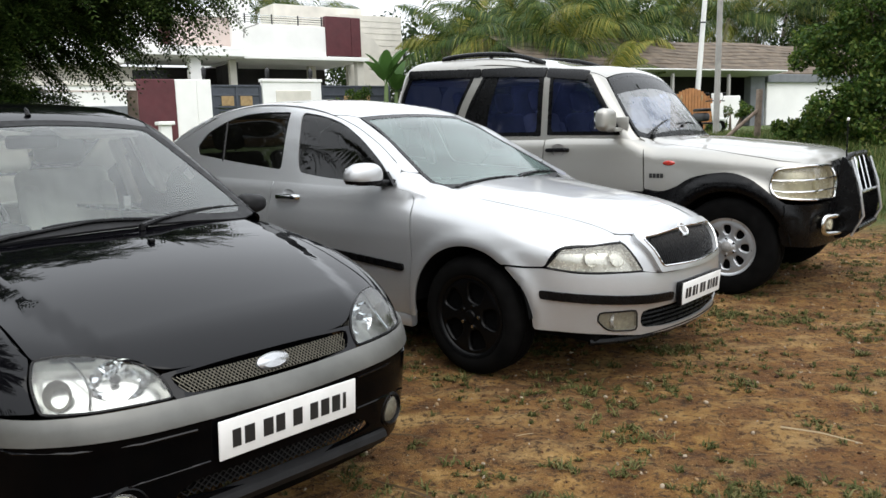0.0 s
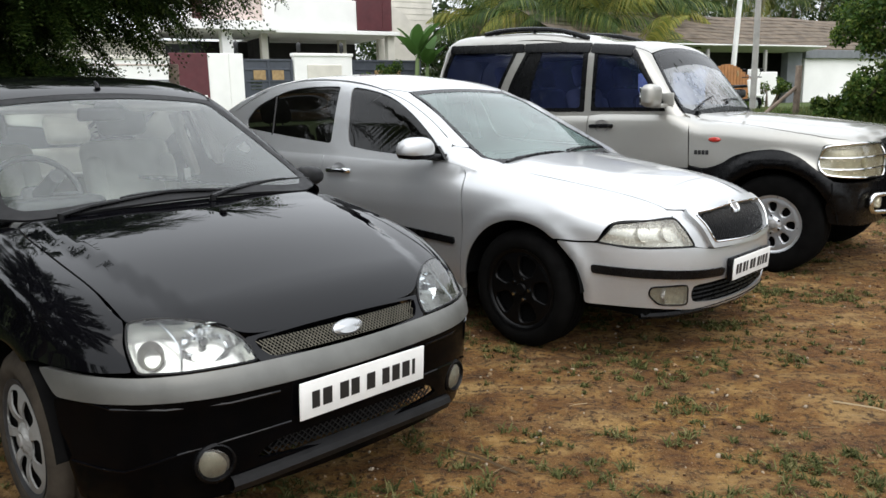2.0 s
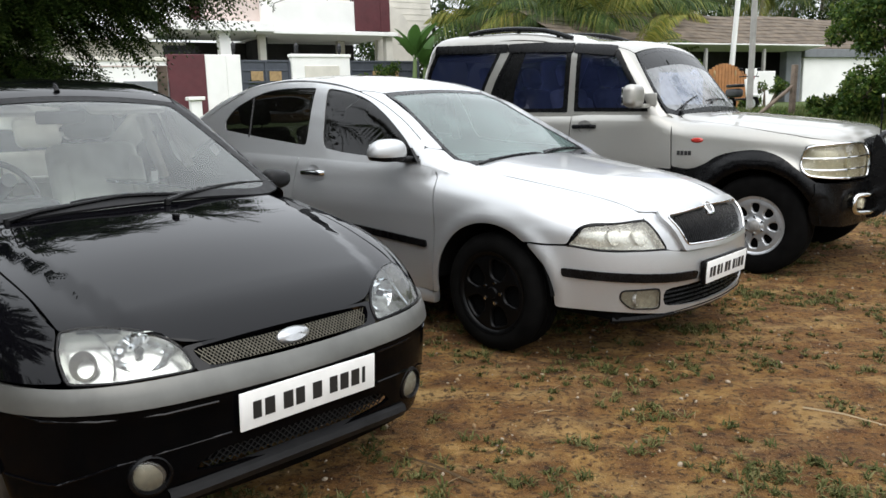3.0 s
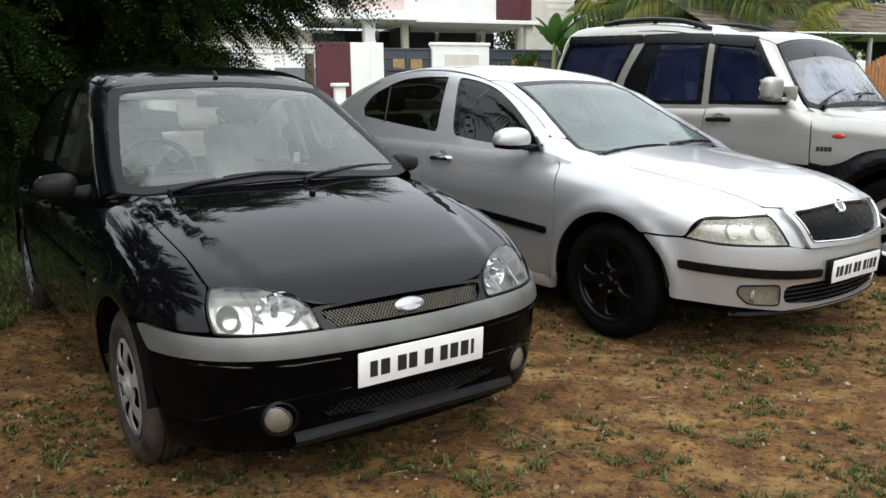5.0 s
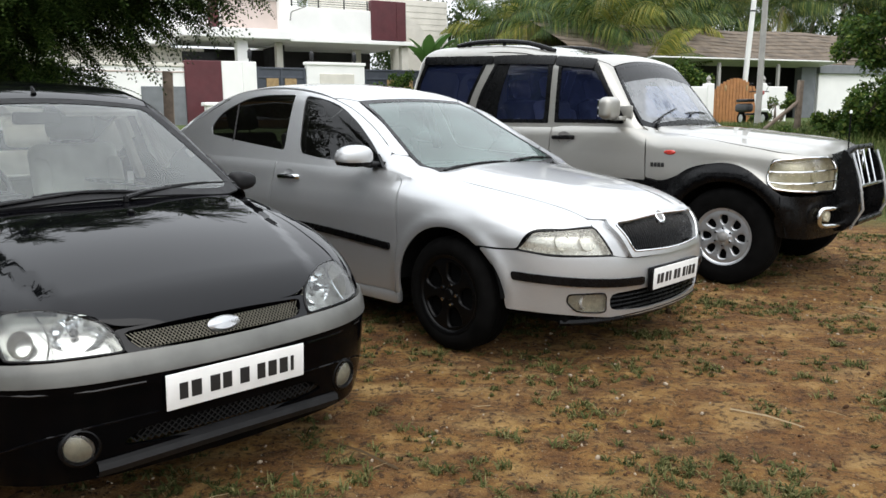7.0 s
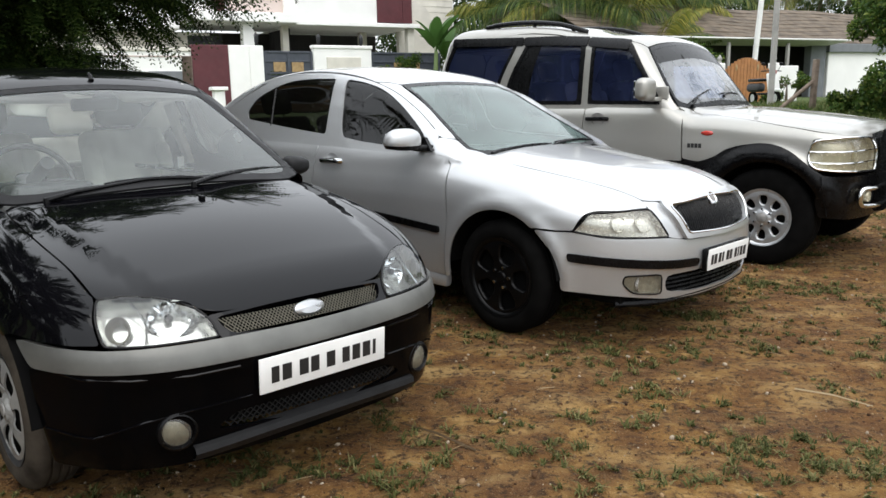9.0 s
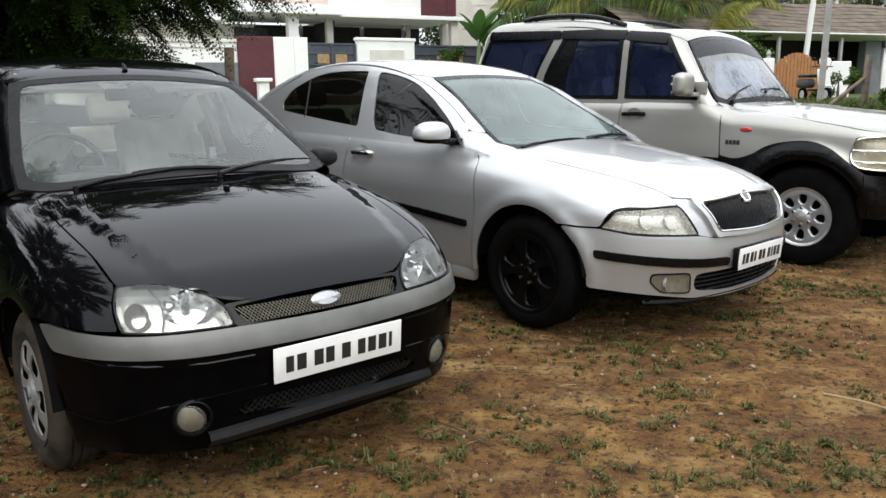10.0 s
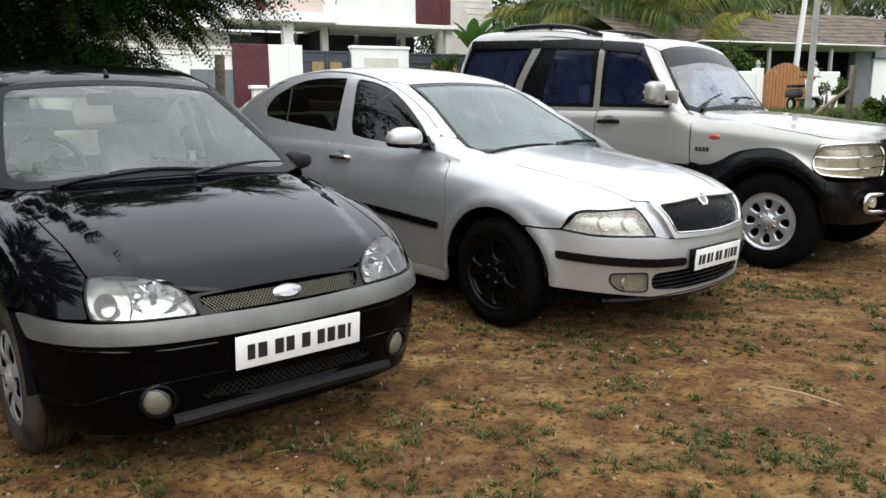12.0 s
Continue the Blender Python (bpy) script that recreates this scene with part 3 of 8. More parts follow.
def fine_tree(x, y, arms, height, label, seed=3):
    """A spreading tree with feather leaves on drooping twigs. arms: (x, y, z, spread) of its main leaf masses."""
    r = np.random.default_rng(seed)
    z0 = float(land(np.array([x]), np.array([y]))[0])
    tree = tagged(thing("tree", pose(x, y, z0)), label, "tree")
    tr = bmesh.new()
    fork = Vector((0.3, 0.1, height * 0.38))
    add_tube(tr, [(0, 0, -0.2), (0.08, 0.02, height * 0.18), fork], [0.26, 0.20, 0.16], 12)
    pts, way = [], []
    for ax, ay, az, sp in arms:
        limb = bmesh.new()
        end = Vector((ax - x, ay - y, az - z0))
        mid = fork.lerp(end, 0.5) + Vector((r.normal() * 0.2, r.normal() * 0.2, 0.25))
        add_tube(limb, [fork, mid, end], [0.10, 0.06, 0.025], 8)
        n = int(44 * sp ** 1.7) + 14
        for _ in range(n):
            q = r.normal(size=3)
            q = q / np.linalg.norm(q) * r.uniform(0.35, 1.0) ** 0.6 * sp * np.array([1, 1, 0.62])
            tip = end + Vector(q)
            root_at = end.lerp(mid, r.uniform(0, 0.4)) + Vector(q) * 0.25
            add_tube(limb, [root_at, root_at.lerp(tip, 0.5) + Vector((0, 0, 0.1)), tip], [0.018, 0.011, 0.004], 4)
            # a twig that hangs out from here
            out = Vector((q[0], q[1], 0)).normalized() * r.uniform(0.3, 0.65) + Vector((0.15, 0, r.uniform(-0.32, 0.06)))
            for k in range(44):
                t = r.uniform(0, 1)
                p = root_at.lerp(tip, 0.35 + 0.65 * t) if k < 12 else tip + out * t + Vector((0, 0, -0.16 * t * t))
                pts.append(np.array(p) + r.normal(size=3) * (0.06 if k < 12 else 0.02))
                way.append(np.array(out.normalized()) + (0, 0, -0.22 * t) + r.normal(size=3) * 0.33)
        part("limb", limb, BARK, tree)
    part("trunk", tr, BARK, tree)
    pts = np.array(pts)
    t, f = spray()
    d = np.array(way)
    d /= np.linalg.norm(d, axis=1, keepdims=True)
    u = np.cross(np.array([0, 0, 1.0]) + r.normal(size=d.shape) * 0.35, d)
    u /= np.linalg.norm(u, axis=1, keepdims=True)
    scatter("crown", t, f, pts, np.stack([d, u, np.cross(d, u)], 2), r.uniform(0.8, 1.7, len(pts)), FINE_LEAF, tree)
    return tree


def leafy_bush(x, y, masses, label, mat, leaves, leaf=0.09, seed=5, kind="bush", trunk=True):
    """A bush of broad leaves in uneven masses (x, y, z, radius) above its foot."""
    r = np.random.default_rng(seed)
    z0 = float(land(np.array([x]), np.array([y]))[0])
    b = tagged(thing(kind, pose(x, y, z0)), label, kind)
    pts = []
    for mx, my, mz, rad in masses:
        stem = bmesh.new()
        c = np.array([mx, my, mz])
        add_tube(stem, [(mx * 0.2, my * 0.2, -0.1), (mx * 0.6, my * 0.6, mz * 0.5), tuple(c)], [0.06, 0.04, 0.015], 6)
        n_cl = max(5, int(16 * rad ** 1.5))
        for _ in range(n_cl):
            q = r.normal(size=3)
            q = q / np.linalg.norm(q) * rad * r.uniform(0.45, 1.0)
            cc = c + q * (1, 1, 0.85)
            k = int(leaves / len(masses) / n_cl)
            g = r.normal(size=(k, 3))
            g = g / np.linalg.norm(g, axis=1, keepdims=True) * (r.uniform(0.2, 1, (k, 1)) ** 0.5) * rad * r.uniform(0.25, 0.42)
            pts.append(cc + g)
            add_tube(stem, [tuple(c), tuple(cc)], [0.012, 0.004], 4)
        if trunk:
            part("stem", stem, BARK, b)
        else:
            stem.free()
    pts = np.concatenate(pts)
    pts = pts[pts[:, 2] > -0.05]
    t, f = leaf_shape(leaf, leaf * 0.55)
    scatter("crown", t, f, pts, turns(len(pts), 0.35, r), r.uniform(0.6, 1.4, len(pts)), mat, b)
    return b


def palm(x, y, tall, fronds, length, label, seed=1, droop=1.0, lean=(0.3, 0.0), yellow=0.12):
    """A coconut palm: ringed trunk, arching fronds with hanging leaflets."""
    r = np.random.default_rng(seed)
    z0 = float(land(np.array([x]), np.array([y]))[0])
    tree = tagged(thing("palm_tree", pose(x, y, z0)), label, "palm tree", "coconut palms")
    n = 16
    pts = [(lean[0] * (k / n) ** 2 * tall * 0.3, lean[1] * (k / n) ** 2 * tall * 0.3, -0.3 + (tall + 0.3) * k / n) for k in range(n + 1)]
    part("trunk", tube(pts, [0.17 - 0.06 * k / n + 0.012 * (k % 2) for k in range(n + 1)], 10), PALM_BARK, tree)
    head = np.array(pts[-1])
    for i in range(fronds):
        V, F = [], []
        az = 2.399 * i + r.normal() * 0.2
        el = math.radians(78 - 105 * (i + 0.5) / fronds + r.normal() * 6)
        L = length * r.uniform(0.85, 1.1)
        h = np.array([math.cos(az), math.sin(az), 0])
        side = np.array([-math.sin(az), math.cos(az), 0])
        p, e, line = head.copy(), el, [head.copy()]
        m = 16
        for k in range(m):
            p = p + (h * math.cos(e) + np.array([0, 0, math.sin(e)])) * L / m
            e -= math.radians(5.2) * droop * (0.5 + k / m)
            line.append(p.copy())
        for k in range(m):
            w0, w1 = 0.03 * (1 - k / (m + 1)) + 0.004, 0.03 * (1 - (k + 1) / (m + 1)) + 0.004
            up = np.array([0, 0, 1.0])
            for u in (side, up):
                b0 = len(V)
                V += [line[k] - u * w0, line[k] + u * w0, line[k + 1] + u * w1, line[k + 1] - u * w1]
                F.append((b0, b0 + 1, b0 + 2, b0 + 3))
        per = 4
        for k in range(2, m):
            for j in range(per):
                t = j / per
                base = line[k] * (1 - t) + line[k + 1] * t
                d = line[k + 1] - line[k]
                d = d / np.linalg.norm(d)
                ln = L * 0.25 * math.sin(math.pi * min(1, (k + t) / m * 0.93 + 0.1)) + 0.1
                for s in (-1, 1):
                    w = side * s * 0.75 + d * 0.55 + np.array([0, 0, -0.45 - 0.4 * r.random()])
                    w = w / np.linalg.norm(w) * ln
                    sag = np.array([0, 0, -ln * 0.35])
                    b0 = len(V)
                    V += [base - d * 0.025, base + w * 0.5 - d * 0.030, base + w + sag, base + w * 0.5 + d * 0.030]
                    F.append((b0, b0 + 1, b0 + 2, b0 + 3))
        quick_mesh("frond", np.array(V), np.array(F), PALM_YELLOW if r.random() < yellow else PALM_LEAF, tree)
    return tree


def banana(x, y, label, seed=2, scale=1.0):
    r = np.random.default_rng(seed)
    z0 = float(land(np.array([x]), np.array([y]))[0])
    tree = tagged(thing("banana_plant", pose(x, y, z0)), label, "banana plant")
    part("stem", tube([(0, 0, -0.1), (0.05, 0, 1.2 * scale), (0.1, 0, 2.2 * scale)], [0.14, 0.11, 0.08], 10), plain("banana_stem", (0.12, 0.17, 0.06), 0.6), tree)
    for i in range(9):
        az, el = 2.4 * i + r.normal() * 0.2, math.radians(r.uniform(58, 86))
        L, W = scale * r.uniform(1.4, 2.0), scale * r.uniform(0.25, 0.34)
        h, side = np.array([math.cos(az), math.sin(az), 0]), np.array([-math.sin(az), math.cos(az), 0])
        p, e, V, F = np.array([0.1, 0, 2.1 * scale]), el, [], []
        m = 12
        for k in range(m + 1):
            w = W * math.sin(math.pi * min(1, 0.06 + 0.94 * k / m)) ** 0.6 if k > 2 else 0.02
            cup = np.array([0, 0, 0.35 * w])
            V += [p - side * w + cup, p.copy(), p + side * w + cup]
            if k:
                b = 3 * k
                F += [(b - 3, b - 2, b + 1, b), (b - 2, b - 1, b + 2, b + 1)]
            p = p + (h * math.cos(e) + np.array([0, 0, math.sin(e)])) * L / m
            e -= math.radians(3.6)
        quick_mesh("leaf", np.array(V), np.array(F), BANANA_LEAF, tree, smooth=True)
    return tree


def blades(name, places, rise, material, label, category, per=14, wide=0.006, reach=0.6, seed=4, flat=0.5):
    """Tufts of bent blades, all one mesh."""
    r = np.random.default_rng(seed)
    n = len(places)
    base = np.repeat(places, per, 0) + np.c_[r.normal(size=(n * per, 2)) * np.repeat(rise, per)[:, None] * 0.35, np.zeros(n * per)]
    hgt = np.repeat(rise, per) * r.uniform(0.45, 1.2, n * per)
    az = r.uniform(0, 2 * np.pi, n * per)
    out = np.stack([np.cos(az), np.sin(az), np.zeros(n * per)], 1)
    side = np.stack([-np.sin(az), np.cos(az), np.zeros(n * per)], 1)
    lean = hgt * r.uniform(0.2, reach * 2, n * per)
    w = wide * r.uniform(0.6, 1.4, n * per)
    up = np.array([0, 0, 1.0])
    a = base - side * w[:, None]
    b = base + side * w[:, None]
    mid = base + out * (lean * 0.4)[:, None] + up * (hgt * 0.7)[:, None]
    tip = base + out * lean[:, None] + up * (hgt * r.uniform(0.55, 1.0, n * per))[:, None]
    V = np.stack([a, b, mid + side * (w * 0.8)[:, None], mid - side * (w * 0.8)[:, None], tip], 1).reshape(-1, 3)
    k = np.arange(n * per) * 5
    F = np.concatenate([np.stack([k, k + 1, k + 2], 1), np.stack([k, k + 2, k + 3], 1), np.stack([k + 3, k + 2, k + 4], 1)])
    ob = quick_mesh(name, V, F, material)
    return tagged(ob, label, category, kind="stuff")


def on_land(x, y):
    x, y = np.asarray(x), np.asarray(y)
    z = land(x, y) + bumps(x, y)
    return np.stack([x, y, z], 1)

# ---------------------------------------------------------------- parts that all the cars have
def disc(r_out, holes, depth_at, h):
    """A dished disc across y with holes, seen from -y; depth_at(r): how far it lies from the wheel's outer plane."""
    t = np.linspace(0, 2 * np.pi, 64, endpoint=False)
    out = np.stack([r_out * np.cos(t), r_out * np.sin(t)], 1)
    v, f, rings = fill(out, holes, h)
    r = np.hypot(v[:, 0], v[:, 1])
    p = np.stack([v[:, 0], depth_at(r), v[:, 1]], 1)
    return p, f, rings


def wheel(parent, centre, side, r, width, rim_r, kind, tyre_mat, rim_mat, turn=0.0):
    """One wheel with its outer face on side (-1: the car's right)."""
    w = thing("wheel")
    w.parent = parent
    w.location = centre
    w.rotation_euler = (0, 0, radians(turn) + (math.pi if side > 0 else 0))
    hw = width / 2
    # tyre: outer face at -y
    prof = [(rim_r - 0.012, -hw + 0.03), (rim_r + 0.004, -hw + 0.008), (rim_r + 0.02, -hw + 0.001), (rim_r + 0.45 * (r - rim_r), -hw - 0.006),
            (r - 0.035, -hw + 0.002), (r - 0.014, -hw + 0.014), (r - 0.004, -hw + 0.03)]
    for k in range(4):
        y0 = -hw + 0.03 + (width - 0.06) * k / 4
        y1 = -hw + 0.03 + (width - 0.06) * (k + 1) / 4
        prof += [(r, y0 + 0.006), (r, y1 - 0.006)] + ([(r - 0.008, y1 - 0.003), (r - 0.008, y1 + 0.003)] if k < 3 else [])
    prof += [(r - 0.004, hw - 0.03), (r - 0.03, hw), (rim_r + 0.01, hw), (rim_r - 0.012, hw - 0.03)]
    part("tyre", lathe(prof, 72), tyre_mat, w, sharp=50)
    # rim barrel and lip
    lip = [(rim_r - 0.014, hw - 0.01), (rim_r - 0.03, 0.0), (rim_r - 0.026, -hw + 0.05), (rim_r - 0.016, -hw + 0.018), (rim_r - 0.004, -hw + 0.005),
           (rim_r + 0.008, -hw + 0.002), (rim_r + 0.006, -hw + 0.012)]
    # behind a cover the barrel is darkened, so that its openings look shaded
    part("rim", lathe(lip, 72), rim_mat if kind != "cover" else GREY_PLASTIC, w)
    hub = lathe([(0.001, 0.02), (rim_r * 0.8, 0.02), (rim_r * 0.8, 0.06)], 32)
    part("brake_drum", hub, UNDERBODY, w)

    def ovals(n, rc, a, b, twist=0.0, fat=1.0, first=0.0, widen=0.25):
        out = []
        for k in range(n):
            t0 = 2 * math.pi * (k + first) / n
            q = np.linspace(0, 2 * np.pi, 20, endpoint=False)
            u, v = np.sign(np.cos(q)) * np.abs(np.cos(q)) ** fat * a, np.sign(np.sin(q)) * np.abs(np.sin(q)) ** fat * b
            v = v * (1 + widen * u / a)
            c, s = math.cos(t0), math.sin(t0)
            x, y = rc + u, v + twist * u
            out.append(np.stack([x * c - y * s, x * s + y * c], 1))
        return out

    rr = rim_r - 0.012
    if kind == "cover":
        holes = ovals(7, rr * 0.64, rr * 0.27, rr * 0.19, 0.08, 0.5, 0.0, 0.42)
        dep = curve([(0, -hw - 0.004), (rr * 0.2, -hw - 0.006), (rr * 0.3, -hw + 0.010), (rr * 0.6, -hw - 0.004), (rr * 0.9, -hw + 0.004), (rr, -hw + 0.010)])
    elif kind == "alloy":
        holes = ovals(8, rr * 0.66, rr * 0.19, rr * 0.15, 0.0, 0.75)
        dep = curve([(0, -hw + 0.005), (rr * 0.22, -hw + 0.004), (rr * 0.32, -hw + 0.022), (rr * 0.6, -hw + 0.020), (rr * 0.86, -hw + 0.012), (rr, -hw + 0.014)])
    else:
        holes = ovals(5, rr * 0.64, rr * 0.27, rr * 0.27, 0.0, 0.6)
        dep = curve([(0, -hw + 0.02), (rr * 0.25, -hw + 0.018), (rr * 0.6, -hw + 0.014), (rr * 0.9, -hw + 0.012), (rr, -hw + 0.018)])
    p, f, rings = disc(rr, holes, dep, 0.012)
    verts, faces = list(p), [tuple(q) for q in f]
    for ring in rings[1:]:
        b0, m = len(verts), len(ring)
        # the edges of the openings roll inwards
        verts += list(p[ring] + (0, 0.006 if kind == "cover" else 0.03, 0))
        faces += [(ring[i], ring[(i + 1) % m], b0 + (i + 1) % m, b0 + i) for i in range(m)]
    link_mesh("spokes" if kind != "cover" else "wheel_cover", verts, faces, rim_mat, w, smooth=kind != "cover")
    # a near-black disc behind the openings stands in for shade inside the wheel
    deep = 0.018 if kind == "cover" else 0.06
    back = lathe([(0.001, -hw + deep), (rr * 0.98, -hw + deep)], 40)
    part("shade_backing", back, UNDERBODY, w)
    if kind == "alloy":
        cap = lathe([(0.0005, -hw - 0.016), (rr * 0.13, -hw - 0.015), (rr * 0.19, -hw - 0.006), (rr * 0.2, -hw + 0.01)], 24)
        part("hub_cap", cap, GREY_TRIM, w)
        for k in range(6):
            t = 2 * math.pi * (k + 0.5) / 6
            nut = moved(lathe([(0.0005, -hw - 0.002), (0.008, -hw - 0.002), (0.011, -hw + 0.02)], 8), Matrix.Translation((rr * 0.33 * math.cos(t), 0, rr * 0.33 * math.sin(t))))
            part("wheel_nut", nut, CHROME, w)
    elif kind == "cover":
        cap = lathe([(0.0005, -hw - 0.012), (rr * 0.12, -hw - 0.011), (rr * 0.155, -hw - 0.003)], 24)
        part("hub_cap", cap, GREY_TRIM, w)
    else:
        cap = lathe([(0.0005, -hw + 0.006), (rr * 0.14, -hw + 0.008), (rr * 0.17, -hw + 0.02)], 24)
        part("hub_cap", cap, rim_mat, w)
        for k in range(5):
            t = 2 * math.pi * k / 5
            nut = moved(lathe([(0.0005, -hw + 0.010), (0.009, -hw + 0.010), (0.011, -hw + 0.03)], 8), Matrix.Translation((rr * 0.28 * math.cos(t), 0, rr * 0.28 * math.sin(t))))
            part("wheel_nut", nut, CHROME, w)
    return w


def arch_liner(parent, x, z, r, y0, y1):
    """The dark inside of a wheel arch."""
    bm = bmesh.new()
    n = 24
    rows = []
    for y in (y0, y1):
        rows.append([bm.verts.new((x + r * math.cos(t), y, z + r * math.sin(t))) for t in [math.pi * (0.03 + 0.94 * k / n) for k in range(n + 1)]])
    for k in range(n):
        bm.faces.new((rows[0][k], rows[0][k + 1], rows[1][k + 1], rows[1][k]))
    bm.faces.new([v for v in rows[1]])
    return part("wheel_arch_liner", bm, UNDERBODY, parent)


def plate(parent, centre, yaw, pitch, w, h, chars):
    """A number plate with its writing as plain bars. It faces +x before it is turned."""
    holder = thing("number_plate")
    holder.parent = parent
    holder.location = centre
    holder.rotation_euler = (0, radians(pitch), radians(yaw))
    holder["label"] = "white number plate with black characters as bars"
    part("plate_sheet", box((0, 0, 0), (0.006, w, h), 0.002), PLATE_WHITE, holder)
    total = sum(c[0] + c[1] for c in chars)
    y = -total / 2
    for wide, gap in chars:
        part("writing_bar", box((0.0042, y + wide / 2, -0.002), (0.0012, wide, h * 0.46)), INK, holder, smooth=False)
        y += wide + gap
    return holder


def seat(parent, x, y, z, fabric, width=0.50, tall=0.60, lean=16, head=None):
    """A car seat facing +x: cushion, backrest with side bolsters, headrest."""
    s = thing("seat")
    s.parent = parent
    s.location = (x, y, z)
    cushion = box((0.02, 0, 0.08), (0.50, width, 0.16), 0.055, segs=4)
    for sy in (-1, 1):
        add_box(cushion, (0.03, sy * (width / 2 - 0.045), 0.11), (0.46, 0.09, 0.17), 0.04, segs=3)
    part("cushion", cushion, fabric, s)
    rot = Euler((0, radians(-lean), 0)).to_matrix()
    back = box((-0.25 - tall * 0.13, 0, 0.12 + tall / 2), (0.13, width - 0.02, tall), 0.055, rot, 4)
    for sy in (-1, 1):
        add_box(back, (-0.21 - tall * 0.13, sy * (width / 2 - 0.05), 0.10 + tall * 0.46), (0.14, 0.09, tall * 0.86), 0.04, rot, 3)
    part("backrest", back, fabric, s)
    hx = -0.25 - tall * 0.27
    part("headrest", box((hx, 0, 0.12 + tall + 0.11), (0.10, 0.27, 0.20), 0.05, rot, 4), head or fabric, s)
    for sy in (-0.06, 0.06):
        part("headrest_post", tube([(hx + 0.01, sy, 0.1 + tall * 0.9), (hx, sy, 0.12 + tall + 0.04)], 0.006, 8), CHROME, s)
    return s


def steering_wheel(parent, x, y, z, r=0.185):
    s = thing("steering_wheel")
    s.parent = parent
    s.location = (x, y, z)
    s.rotation_euler = (0, radians(-25), 0)
    ring = [(0, r * math.cos(t), r * math.sin(t)) for t in np.linspace(0, 2 * np.pi, 40, endpoint=False)]
    part("rim", tube(ring, 0.014, 10, True), DARK_DASH, s)
    part("boss", box((0.02, 0, -0.01), (0.05, 0.13, 0.11), 0.03, segs=3), DARK_DASH, s)
    for t in (0, math.pi, -math.pi / 2):
        part("spoke", tube([(0.015, 0.05 * math.cos(t), 0.05 * math.sin(t)), (0, r * math.cos(t), r * math.sin(t))], 0.014, 8), DARK_DASH, s)
    part("column", tube([(0.02, 0, 0), (0.3, 0, -0.02)], 0.03, 10), DARK_DASH, s)
    return s


def wiper(parent, shape, foot, tip_a, tip_b, mat=None):
    """A wiper lying on the screen: its arm from the foot to the blade's middle, and the blade."""
    w = thing("wiper")
    w.parent = parent
    w["label"] = "black windscreen wiper with arm and blade"
    f, a, b = Vector(foot), Vector(tip_a), Vector(tip_b)
    mid = a.lerp(b, 0.5)
    part("arm", tube([f, f.lerp(mid, 0.25) + Vector((0, 0, 0.012)), mid + Vector((0, 0, 0.012))], [0.012, 0.009, 0.006], 8), BLACK_PLASTIC, w)
    part("pivot", moved(lathe([(0.001, 0.010), (0.011, 0.008), (0.013, -0.015)], 16, "z"), Matrix.Translation(f)), BLACK_PLASTIC, w)
    bl = bmesh.new()
    n = 8
    pts = [a.lerp(b, k / n) + Vector((0, 0, 0.010 * math.sin(math.pi * k / n))) for k in range(n + 1)]
    add_tube(bl, pts, [0.004] + [0.008] * (n - 1) + [0.004], 6)
    part("blade", bl, BLACK_PLASTIC, w)
    return w

# ---------------------------------------------------------------- where the cars stand
def stand(x, y, heading):
    return pose(x, y, 0, 0, 0, heading)


BLACK_AT = stand(-1.080, 2.838, -42.8)
SILVER_AT = stand(0.632, 4.715, -41.0)
GOLD_AT = stand(2.570, 6.500, -38.2)

